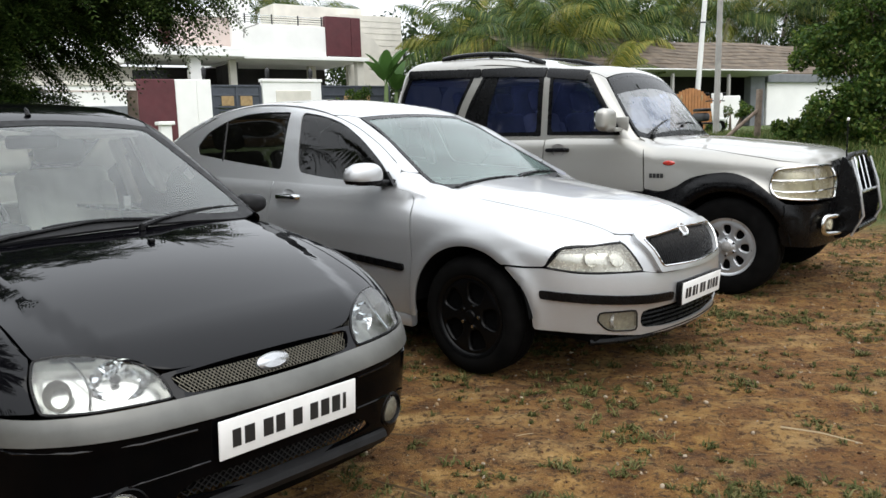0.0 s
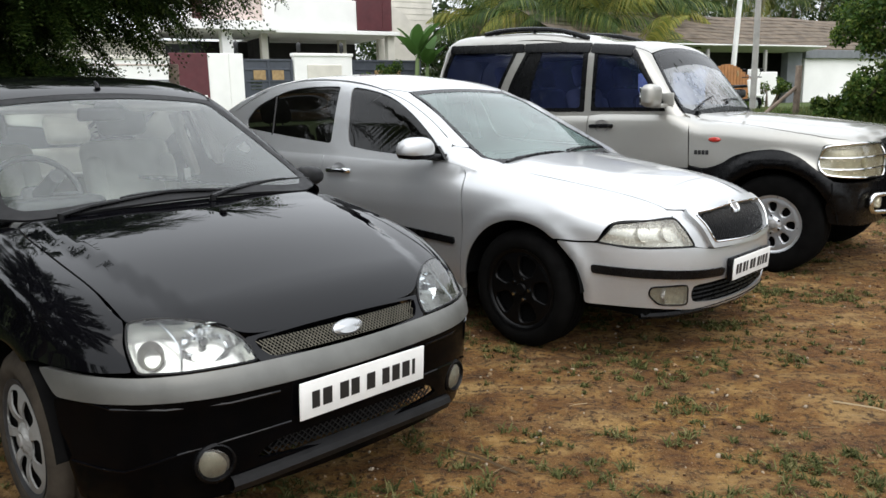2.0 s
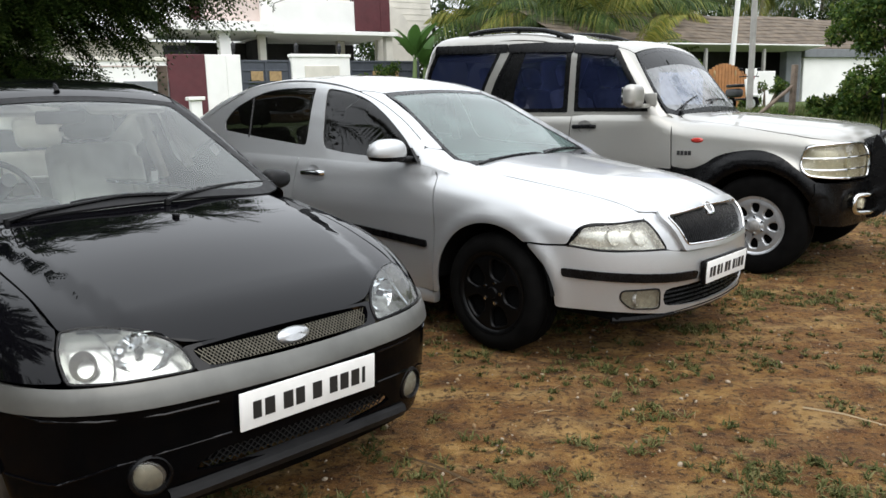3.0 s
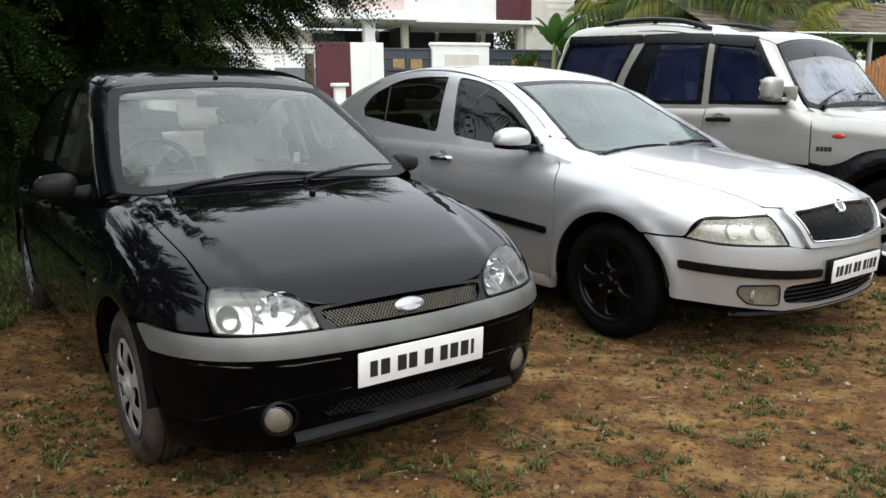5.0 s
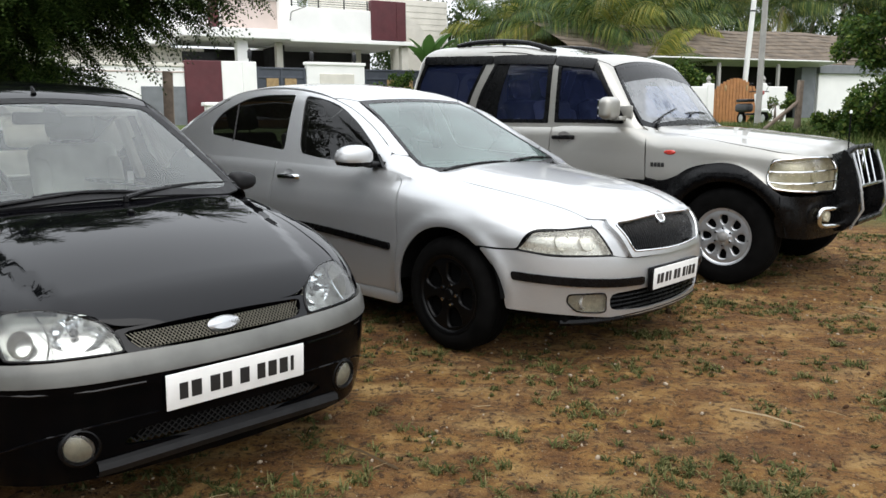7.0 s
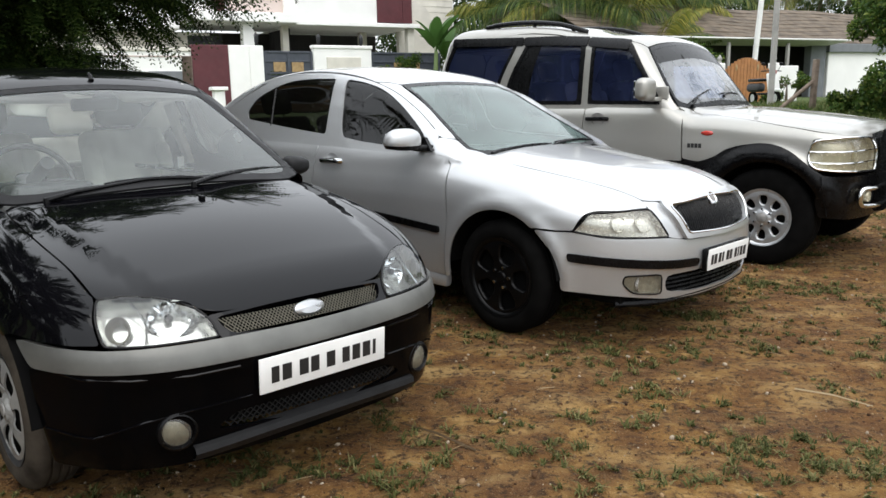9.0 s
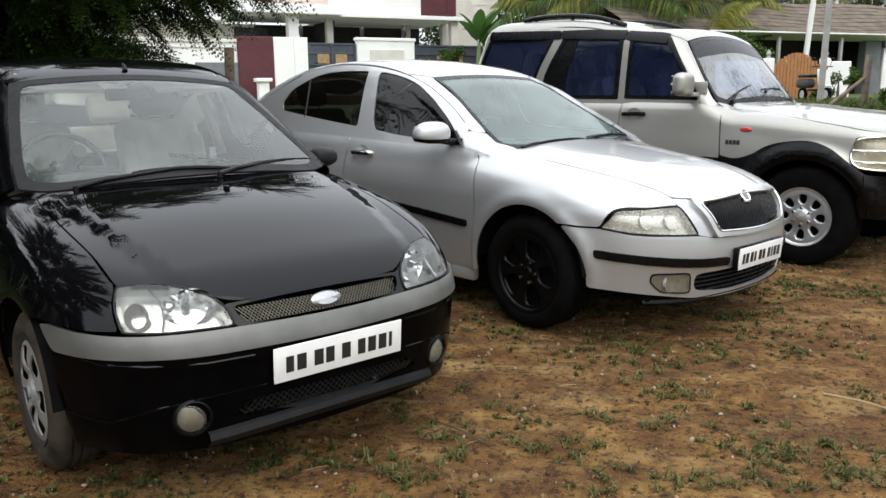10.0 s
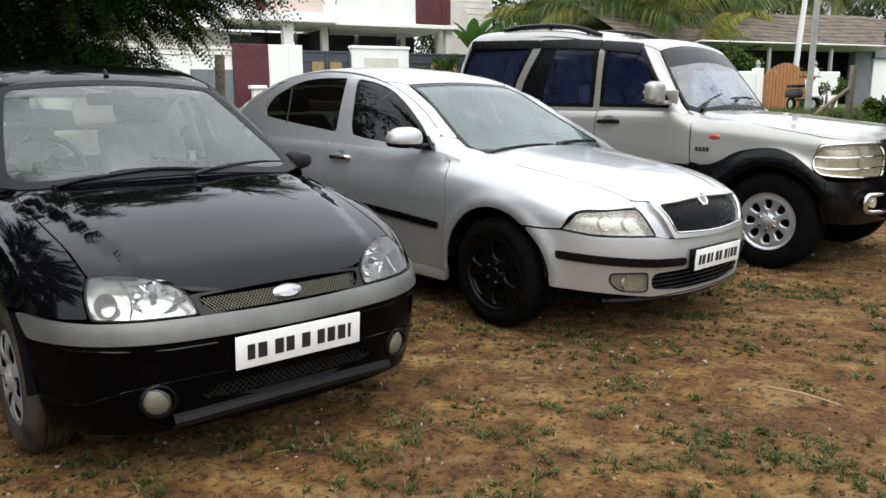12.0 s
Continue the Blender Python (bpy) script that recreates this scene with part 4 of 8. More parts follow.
# ---------------------------------------------------------------- black saloon
def black_shapes():
    R = 0.288
    top = curve([(0.95, 0.50), (0.80, 0.62), (0.70, 0.685), (0.50, 0.765), (0.2, 0.855), (-0.1, 0.915), (-0.35, 0.95), (-0.7, 0.95), (-2.3, 0.96), (-2.6, 1.0), (-3.3, 0.96), (-3.5, 0.8)])
    wide = curve([(0.9, 0.70), (0.5, 0.77), (0.0, 0.805), (-0.6, 0.815), (-1.5, 0.817), (-2.5, 0.805), (-3.3, 0.74)])
    flank = curve([(0.1, 0.90), (0.22, 0.955), (0.35, 0.985), (0.55, 1.0), (0.72, 0.985), (0.85, 0.955), (0.95, 0.92), (1.1, 0.85)])
    nose = curve([(0.1, 0.72), (0.19, 0.775), (0.26, 0.79), (0.40, 0.805), (0.47, 0.81), (0.50, 0.815), (0.565, 0.80), (0.60, 0.775), (0.68, 0.735), (0.80, 0.66), (0.95, 0.5)])
    tail = curve([(0.1, -3.25), (0.3, -3.36), (0.5, -3.36), (0.75, -3.33), (0.95, -3.28), (1.1, -3.1)])

    def body(x, y, z):
        w = wide(x) * flank(z)
        flare = 0.014 * (np.exp(-((np.hypot(x - 0.075, z - R) - 0.36) / 0.06) ** 2) + np.exp(-((np.hypot(x + 2.53, z - R) - 0.36) / 0.06) ** 2))
        side = np.abs(y) - w - flare
        yy = np.abs(y) / 0.8
        # the bonnet's raised middle with a soft crease on each side
        edge = 0.43 + 0.16 * np.clip((0.62 - x) / 0.8, 0, 1)
        ridge = 0.012 * np.clip((edge + 0.05 - np.abs(y)) / 0.06, 0, 1) * np.clip((0.85 - x) / 0.3, 0, 1)
        hat = z - (top(x) + 0.004 + ridge - 0.055 * yy ** 2)
        front = (x - nose(z) + 0.13 * yy ** 2) * 0.95
        back = tail(z) - x + 0.08 * yy ** 2
        f = smax(smax(side, front, 0.34), back, 0.2)
        return smax(f, hat, 0.10)

    roof = curve([(-0.96, 1.385), (-1.1, 1.425), (-1.5, 1.475), (-1.9, 1.465), (-2.2, 1.415), (-2.5, 1.25), (-2.9, 1.02)])

    def house(x, y, z):
        side = (np.abs(y) - (0.745 - 0.33 * (z - 0.95) - 0.15 * np.maximum(z - 1.2, 0) ** 1.5 - 0.03 * np.clip((x + 1.0), 0, 1))) * 0.93
        hat = z - (roof(np.minimum(x, -0.97)) + 0.012 - 0.035 * (y / 0.6) ** 2)
        screen = 0.50 * (x + 0.21 + 1.80 * (z - 0.965) + 0.14 * (y / 0.6) ** 2)
        rear = 0.6 * (-x - 2.85 + 1.3 * (z - 0.95) + 0.1 * (y / 0.6) ** 2)
        return smax(smax(smax(side, screen, 0.045), rear, 0.1), hat, 0.08)

    return Shape(body, 0.42, -0.35), Shape(house, 0.9, -1.3)


def black_saloon(m):
    car = tagged(thing("saloon_car", m), "glossy black saloon with grey bumper band on bare soil", "car", "parked cars")
    R = 0.288
    B, G = black_shapes()
    A, FX, RX = 0.335, 0.075, -2.53

    def arch(cx, r, a0, a1, n=14):
        return [(cx + r * math.cos(t), R + r * math.sin(t)) for t in np.radians(np.linspace(a0, a1, n))]

    P = BLACK_PAINT
    # bonnet
    hood = [("t", 0.722, 0.0), ("t", 0.718, -0.2), ("t", 0.700, -0.325), ("t", 0.675, -0.372), ("t", 0.635, -0.422), ("t", 0.585, -0.495), ("t", 0.525, -0.605), ("t", 0.50, -0.608), ("t", 0.358, -0.615), ("t", 0.14, -0.630), ("t", -0.15, -0.635), ("t", -0.28, -0.63), ("t", -0.27, -0.5), ("t", -0.23, -0.25), ("t", -0.22, 0.0)]
    hood = hood + [(k, a, -b) for k, a, b in hood[-2:0:-1]]
    B.panel("bonnet", hood, "top", P, car, "glossy black bonnet with two soft creases", h=0.022, depth=0.02)
    # fenders
    fender = [("s", -0.39, 0.22)] + [("s", *q) for q in arch(FX, A, 188, 62, 14)] + [("s", 0.30, 0.605), ("s", 0.41, 0.604), ("f", -0.70, 0.600), ("f", -0.642, 0.600), ("f", -0.640, 0.665), ("f", -0.612, 0.722)]
    fender += [("t", 0.50, -0.615), ("t", 0.358, -0.622), ("t", 0.14, -0.637), ("t", -0.15, -0.642), ("t", -0.29, -0.64), ("t", -0.40, -0.69), ("s", -0.42, 0.88), ("s", -0.40, 0.80), ("s", -0.39, 0.5)]
    B.panel("front_wing", fender, "axis", P, car, h=0.024, mirror=True)
    front_door = [("s", -0.40, 0.24), ("s", -0.40, 0.55), ("s", -0.41, 0.80), ("s", -0.43, 0.90), ("s", -0.46, 0.935), ("s", -0.8, 0.945), ("s", -1.45, 0.955), ("s", -1.46, 0.7), ("s", -1.46, 0.24)]
    B.panel("front_door", front_door, "axis", P, car, h=0.04, mirror=True)
    rear_door = [("s", -1.468, 0.24), ("s", -1.468, 0.7), ("s", -1.458, 0.955), ("s", -2.3, 0.965), ("s", -2.36, 0.8), ("s", -2.26, 0.66), ("s", -2.15, 0.45), ("s", -2.13, 0.24)]
    B.panel("rear_door", rear_door, "axis", P, car, h=0.04, mirror=True)
    quarter = [("s", -2.14, 0.24)] + [("s", *q) for q in arch(RX, A, 186, -6, 18)]
    quarter += [("s", RX - A, 0.24), ("s", -3.1, 0.24), ("s", -3.2, 0.5), ("s", -3.2, 0.8), ("t", -3.15, -0.62), ("t", -2.6, -0.66), ("s", -2.31, 0.965), ("s", -2.37, 0.8), ("s", -2.27, 0.66)]
    B.panel("rear_wing", quarter, "axis", P, car, h=0.05, mirror=True)
    boot = [("t", -2.55, 0.0), ("t", -2.55, -0.64), ("t", -3.1, -0.61), ("t", -3.24, -0.4), ("t", -3.26, 0.0)]
    B.panel("boot_lid", boot + [(k, a, -b) for k, a, b in boot[-2:0:-1]], "top", P, car, h=0.05)
    tailp = [("r", -0.72, 0.25), ("r", 0.72, 0.25), ("r", 0.66, 0.9), ("r", -0.66, 0.9)]
    B.panel("rear_bumper", tailp, "rear", P, car, h=0.06)
    # bumper: lower skin, grey band, upper edge under the lamps
    sk = [("s", 0.415, 0.20), ("s", 0.425, 0.36), ("s", 0.405, 0.515)]
    low = sk + [("f", -0.60, 0.518), ("f", -0.3, 0.515), ("f", 0.0, 0.513)]
    hole = [("f", -0.375, 0.298), ("f", -0.31, 0.345), ("f", 0.0, 0.352), ("f", 0.31, 0.345), ("f", 0.375, 0.298), ("f", 0.2, 0.282), ("f", 0.0, 0.278), ("f", -0.2, 0.282)]
    bot = [("f", -0.0, 0.205), ("f", -0.4, 0.205), ("f", -0.6, 0.20)]
    full = low + [((k if k == "f" else "S"), (-a if k == "f" else a), b) for k, a, b in low[-2::-1]]
    bl = [((k if k == "f" else "S"), (-a if k == "f" else a), b) for k, a, b in bot[::-1]]
    B.panel("front_bumper", full + bl[:-1] + bot, "post", BUMPER_BLACK, car, "black front bumper skirt with lower mesh opening", h=0.026, holes=[(hole, 0.03)])
    band = [("s", 0.425, 0.522), ("s", 0.345, 0.597), ("f", -0.70, 0.590), ("f", -0.62, 0.585), ("f", -0.4, 0.582), ("f", 0.0, 0.578)]
    bandl = [("s", 0.425, 0.522), ("f", -0.62, 0.520), ("f", -0.3, 0.516), ("f", 0.0, 0.514)]
    mir = lambda q: [((k if k == "f" else "S"), (-a if k == "f" else a), b) for k, a, b in q]
    B.panel("bumper_band", band + mir(band[:-1])[::-1] + mir(bandl)[:-1] + bandl[::-1][:-1], "post", BAND_GREY, car, "scratched dull grey band across the bumper", h=0.026, off=0.008, depth=0.03)
    # grille
    gr = [("f", -0.292, 0.590), ("f", -0.15, 0.582), ("f", 0.0, 0.580), ("f", 0.15, 0.582), ("f", 0.292, 0.590), ("f", 0.325, 0.640), ("f", 0.15, 0.648), ("f", 0.0, 0.650), ("f", -0.15, 0.648), ("f", -0.325, 0.640)]
    grille = B.panel("grille_surround", [("f", -0.325, 0.582), ("f", 0.0, 0.572), ("f", 0.325, 0.582), ("f", 0.345, 0.648), ("f", 0.15, 0.655), ("f", 0.0, 0.657), ("f", -0.15, 0.655), ("f", -0.345, 0.648)], "front", BLACK_PAINT, car, h=0.03, holes=[(gr, 0.03)], depth=0.03)
    mesh_panel(B, "grille_mesh", gr, car, 0.0125, -0.010, 0.0017, MESH_WIRE)
    mesh_panel(B, "lower_mesh", hole, car, 0.022, -0.014, 0.0024, LIP_BLACK)
    badge = moved(lathe([(0.0005, 0.010), (0.8, 0.008), (1.0, 0.0), (1.0, -0.01)], 32, "x"), Matrix.Diagonal((1, 0.057, 0.026, 1)))
    bp = B.at("f", 0, 0.617)
    part("badge", moved(badge, Matrix.Translation((bp[0] + 0.002, 0, bp[2])) @ pose(0, 0, 0, 0, -22, 0)), SILVER_RIM, car, "plain silver oval badge")
    # headlamps
    for s in (-1, 1):
        headlamp_black(B, car, s)
        fog(B, car, s)
    lip = [(B.at("f", y, 0.25)[0] - 0.004, y, 0.258 - 0.02 * (y / 0.44) ** 2) for y in np.linspace(-0.44, 0.44, 17)]
    bm = bmesh.new()
    rows = [[bm.verts.new((x + dx, y, z + dz)) for x, y, z in lip] for dx, dz in ((-0.01, 0.032), (0.022, 0.018), (0.028, 0.0), (0.012, -0.024), (-0.05, -0.026))]
    for r, q in zip(rows, rows[1:]):
        for k in range(len(lip) - 1):
            bm.faces.new((r[k], r[k + 1], q[k + 1], q[k]))
    part("spoiler_lip", bm, LIP_BLACK, car, "faded black plastic spoiler lip")
    pp = B.at("f", 0, 0.45)
    plate(car, (pp[0] + 0.012, 0.01, 0.447), 0, 4, 0.50, 0.118, [(0.028, 0.012), (0.034, 0.03), (0.034, 0.01), (0.032, 0.03), (0.034, 0.03), (0.03, 0.012), (0.032, 0.012), (0.032, 0.012), (0.012, 0)])
    # moulded edges of the bumper
    rib = [("f", -0.765, 0.539), ("f", -0.741, 0.522), ("f", -0.696, 0.504), ("f", -0.591, 0.499), ("f", -0.437, 0.494), ("f", -0.29, 0.494)]
    crease = [("f", -0.763, 0.331), ("f", -0.71, 0.315), ("f", -0.674, 0.312), ("f", -0.621, 0.339), ("f", -0.564, 0.361), ("f", -0.438, 0.381), ("f", -0.254, 0.387)]
    for line in (rib, crease, mirrored(rib), mirrored(crease)):
        p = np.array([B.at(*q) for q in line])
        part("bumper_ridge", tube([tuple(v) for v in p + grad(B.F, p) * 0.002], 0.0042, 6), BLACK_PAINT, car)
    for s in (-1, 1):
        m1 = [("s", -0.43, 0.605), ("s", -0.43, 0.640), ("s", -1.45, 0.655), ("s", -1.45, 0.620)]
        m2 = [("s", -1.475, 0.620), ("s", -1.475, 0.655), ("s", -2.10, 0.645), ("s", -2.10, 0.610)]
        for q in (m1, m2):
            B.panel("door_moulding", q if s < 0 else mirrored(q), "axis", BUMPER_BLACK, car, h=0.06, off=0.010, depth=0.014)
        for x in (-1.33, -2.16):
            handle(B, car, x, 0.80, s, BLACK_PLASTIC, BLACK_PAINT)
        e = B.at("s" if s < 0 else "S", -0.209, 0.625)
        part("side_repeater", moved(lathe([(0.001, 0.012), (0.7, 0.009), (1.0, 0.0)], 20), Matrix.Translation(e) @ Matrix.Diagonal((0.028, -s, 0.016, 1))), WHITE_LABEL, car, "pale oval side repeater lamp")
    cabin_black(G, B, car)
    for x, s in ((FX, -1), (FX, 1), (RX, -1), (RX, 1)):
        wheel(car, (x, s * 0.702, R), s, R, 0.175, 0.19, "cover", TYRE, COVER_GREY)
        arch_liner(car, x, R, A + 0.01, s * 0.80, s * 0.45)
    part("underbody", box((-1.33, 0, 0.26), (3.74, 1.1, 0.10), 0.03), UNDERBODY, car)
    return car


def mesh_panel(B, name, outline, car, pitch, off, r, wire):
    """Woven wire behind an opening: thin crossed bars laid on the body, cut to the outline."""
    uv = smooth_loop(np.concatenate([B.uv(B.at(*q), "front") for q in outline]))
    lo, hi = uv.min(0) - 0.01, uv.max(0) + 0.01
    bm = bmesh.new()
    span = (hi - lo).sum()
    for sgn in (1, -1):
        n = int(span / pitch) + 2
        for k in range(n):
            c = lo[0] + k * pitch if sgn > 0 else hi[0] - k * pitch
            h0 = hi[1] - lo[1]
            steps = max(3, int(h0 / 0.018))
            t = np.linspace(0, 1, steps)
            q = np.stack([c - sgn * (h0 * t), lo[1] + h0 * t], 1)
            ok = inside(q, uv)
            if ok.sum() < 2:
                continue
            q = q[ok]
            p = B.back(q, "front")
            p = p + grad(B.F, p) * (off + 0.001 * sgn)
            add_tube(bm, [tuple(v) for v in p], r, 4, caps=False)
    part(name, bm, wire, car, smooth=False)
    bk = B.back(resample(uv, 0.04), "front") - np.array([0.06, 0, 0])
    bm = bmesh.new()
    bm.faces.new([bm.verts.new(tuple(v)) for v in bk])
    part(name + "_backing", bm, UNDERBODY, car)


def headlamp_black(B, car, s):
    mir = lambda q: [((k if s < 0 else k.upper() if k == "s" else k), (-a if k in "f" and s > 0 else a), (-b if k == "t" and s > 0 else b)) for k, a, b in q]
    out = mir([("f", -0.330, 0.588), ("f", -0.43, 0.590), ("f", -0.536, 0.591), ("f", -0.634, 0.596), ("f", -0.632, 0.665), ("f", -0.606, 0.716), ("f", -0.55, 0.718), ("f", -0.497, 0.714), ("f", -0.421, 0.697), ("f", -0.366, 0.668), ("f", -0.340, 0.634)])
    lamp = B.panel("headlamp", out, "post", LAMP_CHROME, car, "clear headlamp with round reflector and side indicator", h=0.02, off=-0.05, depth=-0.045)
    B.panel("lens", out, "post", LAMP_GLASS, lamp, h=0.02, off=0.004, depth=0.0)
    # cut-glass main reflector, indicator bowl and the bright rib between them
    r = random.Random(11 if s < 0 else 12)
    for y, z, rad, wide, mat, turn in ((-0.440, 0.648, 0.055, 1.45, CHROME, 22), (-0.588, 0.632, 0.040, 0.92, BULB_GREY, 32)):
        c = B.at("f", -s * y if s > 0 else y, z)
        bowl = lathe([(rad, 0.0), (rad * 0.88, -0.014), (rad * 0.70, -0.026), (rad * 0.5, -0.036), (rad * 0.3, -0.043), (0.010, -0.047)], 22, "x")
        if mat is CHROME:
            for v in bowl.verts:
                v.co.x += r.uniform(-0.011, 0.011) if v.co.yz.length < rad * 0.95 else 0
        part("reflector_bowl", moved(bowl, Matrix.Translation((c[0] - 0.026, c[1] - s * 0.006, c[2])) @ pose(0, 0, 0, 0, -8, s * turn) @ Matrix.Diagonal((1, wide, 1.06, 1))), mat, lamp, smooth=mat is not CHROME)
        if mat is CHROME:
            part("bulb", moved(lathe([(0.0005, 0.012), (0.009, 0.006), (0.009, -0.03), (0.014, -0.04)], 12, "x"), Matrix.Translation((c[0] - 0.045, c[1], c[2]))), CHROME, lamp)
            part("bulb_shield", moved(lathe([(0.0005, 0.004), (0.012, 0.002), (0.013, -0.012)], 14, "x"), Matrix.Translation((c[0] - 0.036, c[1], c[2]))), GREY_PLASTIC, lamp)
    rib = [B.at("f", s * (0.532 - 0.018 * math.sin(math.pi * t)), 0.594 + 0.118 * t) - (0.012, 0, 0) for t in np.linspace(0, 1, 9)]
    part("lamp_rib", tube([tuple(v) for v in rib], 0.004, 6), CHROME, lamp)
    uv = B.outline(out, "post", 0.012, 0.02)
    p = B.back(uv, "post")
    part("lamp_seal", tube([tuple(v) for v in p + grad(B.F, p) * 0.001], 0.005, 6, True), BLACK_PLASTIC, lamp)


def fog(B, car, s):
    c = B.at("f", s * 0.478, 0.320)
    g = grad(B.F, np.array([c]))[0]
    yaw = math.degrees(math.atan2(g[1], g[0])) * 0.55
    m = Matrix.Translation((c[0] - 0.012, c[1], c[2])) @ pose(0, 0, 0, 0, 0, yaw)
    lamp = part("fog_lamp", moved(lathe([(0.062, 0.004), (0.060, 0.018), (0.052, 0.022), (0.047, 0.012), (0.046, -0.03)], 32, "x"), m), BLACK_PLASTIC, car, "round fog lamp with clear lens")
    part("reflector_bowl", moved(lathe([(0.046, 0.010), (0.03, 0.015), (0.015, 0.017), (0.001, 0.018)], 28, "x"), m), CREAM_LENS, lamp)
    part("lens", moved(lathe([(0.047, 0.012), (0.03, 0.020), (0.001, 0.023)], 28, "x"), m), HAZY_GLASS, lamp)


def cabin_black(G, B, car):
    P = BLACK_PAINT
    # windscreen and its black edge
    ws = [("t", -0.205, 0.0), ("t", -0.225, -0.30), ("t", -0.285, -0.58), ("t", -0.345, -0.672), ("t", -0.50, -0.652), ("t", -0.75, -0.60), ("t", -1.02, -0.53), ("t", -1.005, -0.3), ("t", -1.0, 0.0)]
    full = ws + [(k, a, -b) for k, a, b in ws[-2:0:-1]]
    inner = [("t", -0.25, 0.0), ("t", -0.27, -0.30), ("t", -0.335, -0.58), ("t", -0.385, -0.63), ("t", -0.50, -0.612), ("t", -0.75, -0.555), ("t", -0.98, -0.49), ("t", -0.955, -0.28), ("t", -0.945, 0.0)]
    inn = inner + [(k, a, -b) for k, a, b in inner[-2:0:-1]]
    G.panel("windscreen", full, "top", WINDSCREEN, car, "clear windscreen with a pale dusty film standing in for sky glare", h=0.035, depth=0.0)
    G.panel("windscreen_seal", full, "top", SEAL_GREY, car, h=0.03, holes=[(inn, 0.03)], off=0.003, depth=0.01)
    # roof
    rf = [("t", -1.01, 0.0), ("t", -1.015, -0.3), ("t", -1.03, -0.535), ("t", -1.3, -0.575), ("t", -1.8, -0.575), ("t", -2.2, -0.53), ("t", -2.25, 0.0)]
    G.panel("roof", rf + [(k, a, -b) for k, a, b in rf[-2:0:-1]], "top", P, car, h=0.035)
    # pillars and window frames
    fr = [("s", -0.42, 0.885), ("t", -0.362, -0.682), ("t", -0.50, -0.660), ("t", -0.75, -0.608), ("t", -1.025, -0.540), ("s", -1.15, 1.385), ("s", -1.3, 1.405), ("s", -1.8, 1.405), ("s", -2.2, 1.355), ("s", -2.5, 1.18), ("s", -2.65, 0.955), ("s", -2.6, 0.90)]
    w1 = [("s", -0.585, 0.99), ("s", -0.62, 1.045), ("s", -0.86, 1.225), ("s", -1.07, 1.335), ("s", -1.2, 1.362), ("s", -1.41, 1.368), ("s", -1.42, 1.0), ("s", -1.1, 0.985)]
    w2 = [("s", -1.50, 1.0), ("s", -1.49, 1.368), ("s", -1.85, 1.365), ("s", -2.1, 1.32), ("s", -2.28, 1.18), ("s", -2.37, 1.03), ("s", -2.3, 1.005), ("s", -1.9, 0.995)]
    G.panel("window_frame", fr, "axis", BUMPER_BLACK, car, h=0.035, holes=[(w1, 0.04), (w2, 0.03)], mirror=True)
    for nm, w in (("front_side_window", w1), ("rear_side_window", w2)):
        G.panel(nm, w, "axis", CLEAR_DARK, car, h=0.06, off=-0.008, depth=0.0, mirror=True)
    rw = [("t", -2.27, -0.50), ("t", -2.27, 0.50), ("t", -2.72, 0.58), ("t", -2.72, -0.58)]
    G.panel("rear_window", rw, "top", WINDSCREEN, car, h=0.06, depth=0.0)
    # cowl under the wipers
    part("cowl", box((-0.29, 0, 0.905), (0.16, 1.20, 0.03), 0.012), BLACK_PLASTIC, car)
    # cabin
    part("dashboard", box((-0.52, 0, 0.84), (0.46, 1.24, 0.16), 0.06, segs=4), GREY_FABRIC, car)
    part("instrument_hood", box((-0.66, -0.36, 0.94), (0.16, 0.34, 0.06), 0.025, segs=3), DARK_DASH, car)
    part("cabin_floor", box((-1.5, 0, 0.35), (2.4, 1.35, 0.06), 0.02), GREY_FABRIC, car)
    for s in (-1, 1):
        part("door_trim", box((-1.55, s * 0.70, 0.67), (1.8, 0.05, 0.46), 0.02), BEIGE_PLASTIC, car)
        part("b_pillar_trim", box((-1.455, s * 0.60, 1.12), (0.08, 0.04, 0.36), 0.015, Euler((radians(s * 17), 0, 0)).to_matrix()), BEIGE_PLASTIC, car)
        part("sun_visor", box((-1.08, s * 0.30, 1.335), (0.16, 0.36, 0.02), 0.008, Euler((0, radians(18), 0)).to_matrix()), BEIGE_PLASTIC, car)
        seat(car, -1.30, s * 0.36, 0.44, BEIGE, 0.5, 0.60, 16, GREY_FABRIC)
        seat(car, -2.10, s * 0.34, 0.48, BEIGE, 0.62, 0.50)
    part("headliner", box((-1.65, 0, 1.385), (1.1, 0.98, 0.02), 0.008), BEIGE_PLASTIC, car)
    part("parcel_shelf", box((-2.45, 0, 0.93), (0.45, 1.2, 0.03), 0.01), BEIGE_PLASTIC, car)
    steering_wheel(car, -0.92, -0.36, 0.95)
    part("rear_view_mirror", box((-1.05, 0, 1.295), (0.03, 0.22, 0.06), 0.015, segs=3), DARK_DASH, car)
    wiper(car, G, (-0.245, -0.493, 0.945), (-0.262, -0.27, 0.985), (-0.222, 0.13, 0.982))
    wiper(car, G, (-0.185, 0.068, 0.962), (-0.245, 0.20, 0.985), (-0.418, 0.695, 0.972))
    sticker = part("sticker", box((-1.33, 0.54, 0.97), (0.004, 0.035, 0.055)), WHITE_LABEL, car, smooth=False)
    for s in (-1, 1):
        mirror(car, (-0.60, s * 0.70, 0.93), s, LIP_BLACK, LIP_BLACK, 0.165, 0.10)
    # aerial stub, washer jet
    a = G.at("t", -1.06, 0.0)
    part("aerial_base", tube([a, a + (-0.012, 0, 0.022), a + (-0.03, 0, 0.034)], [0.013, 0.010, 0.005], 8), BLACK_PLASTIC, car)
    j = B.at("t", -0.02, 0.02)
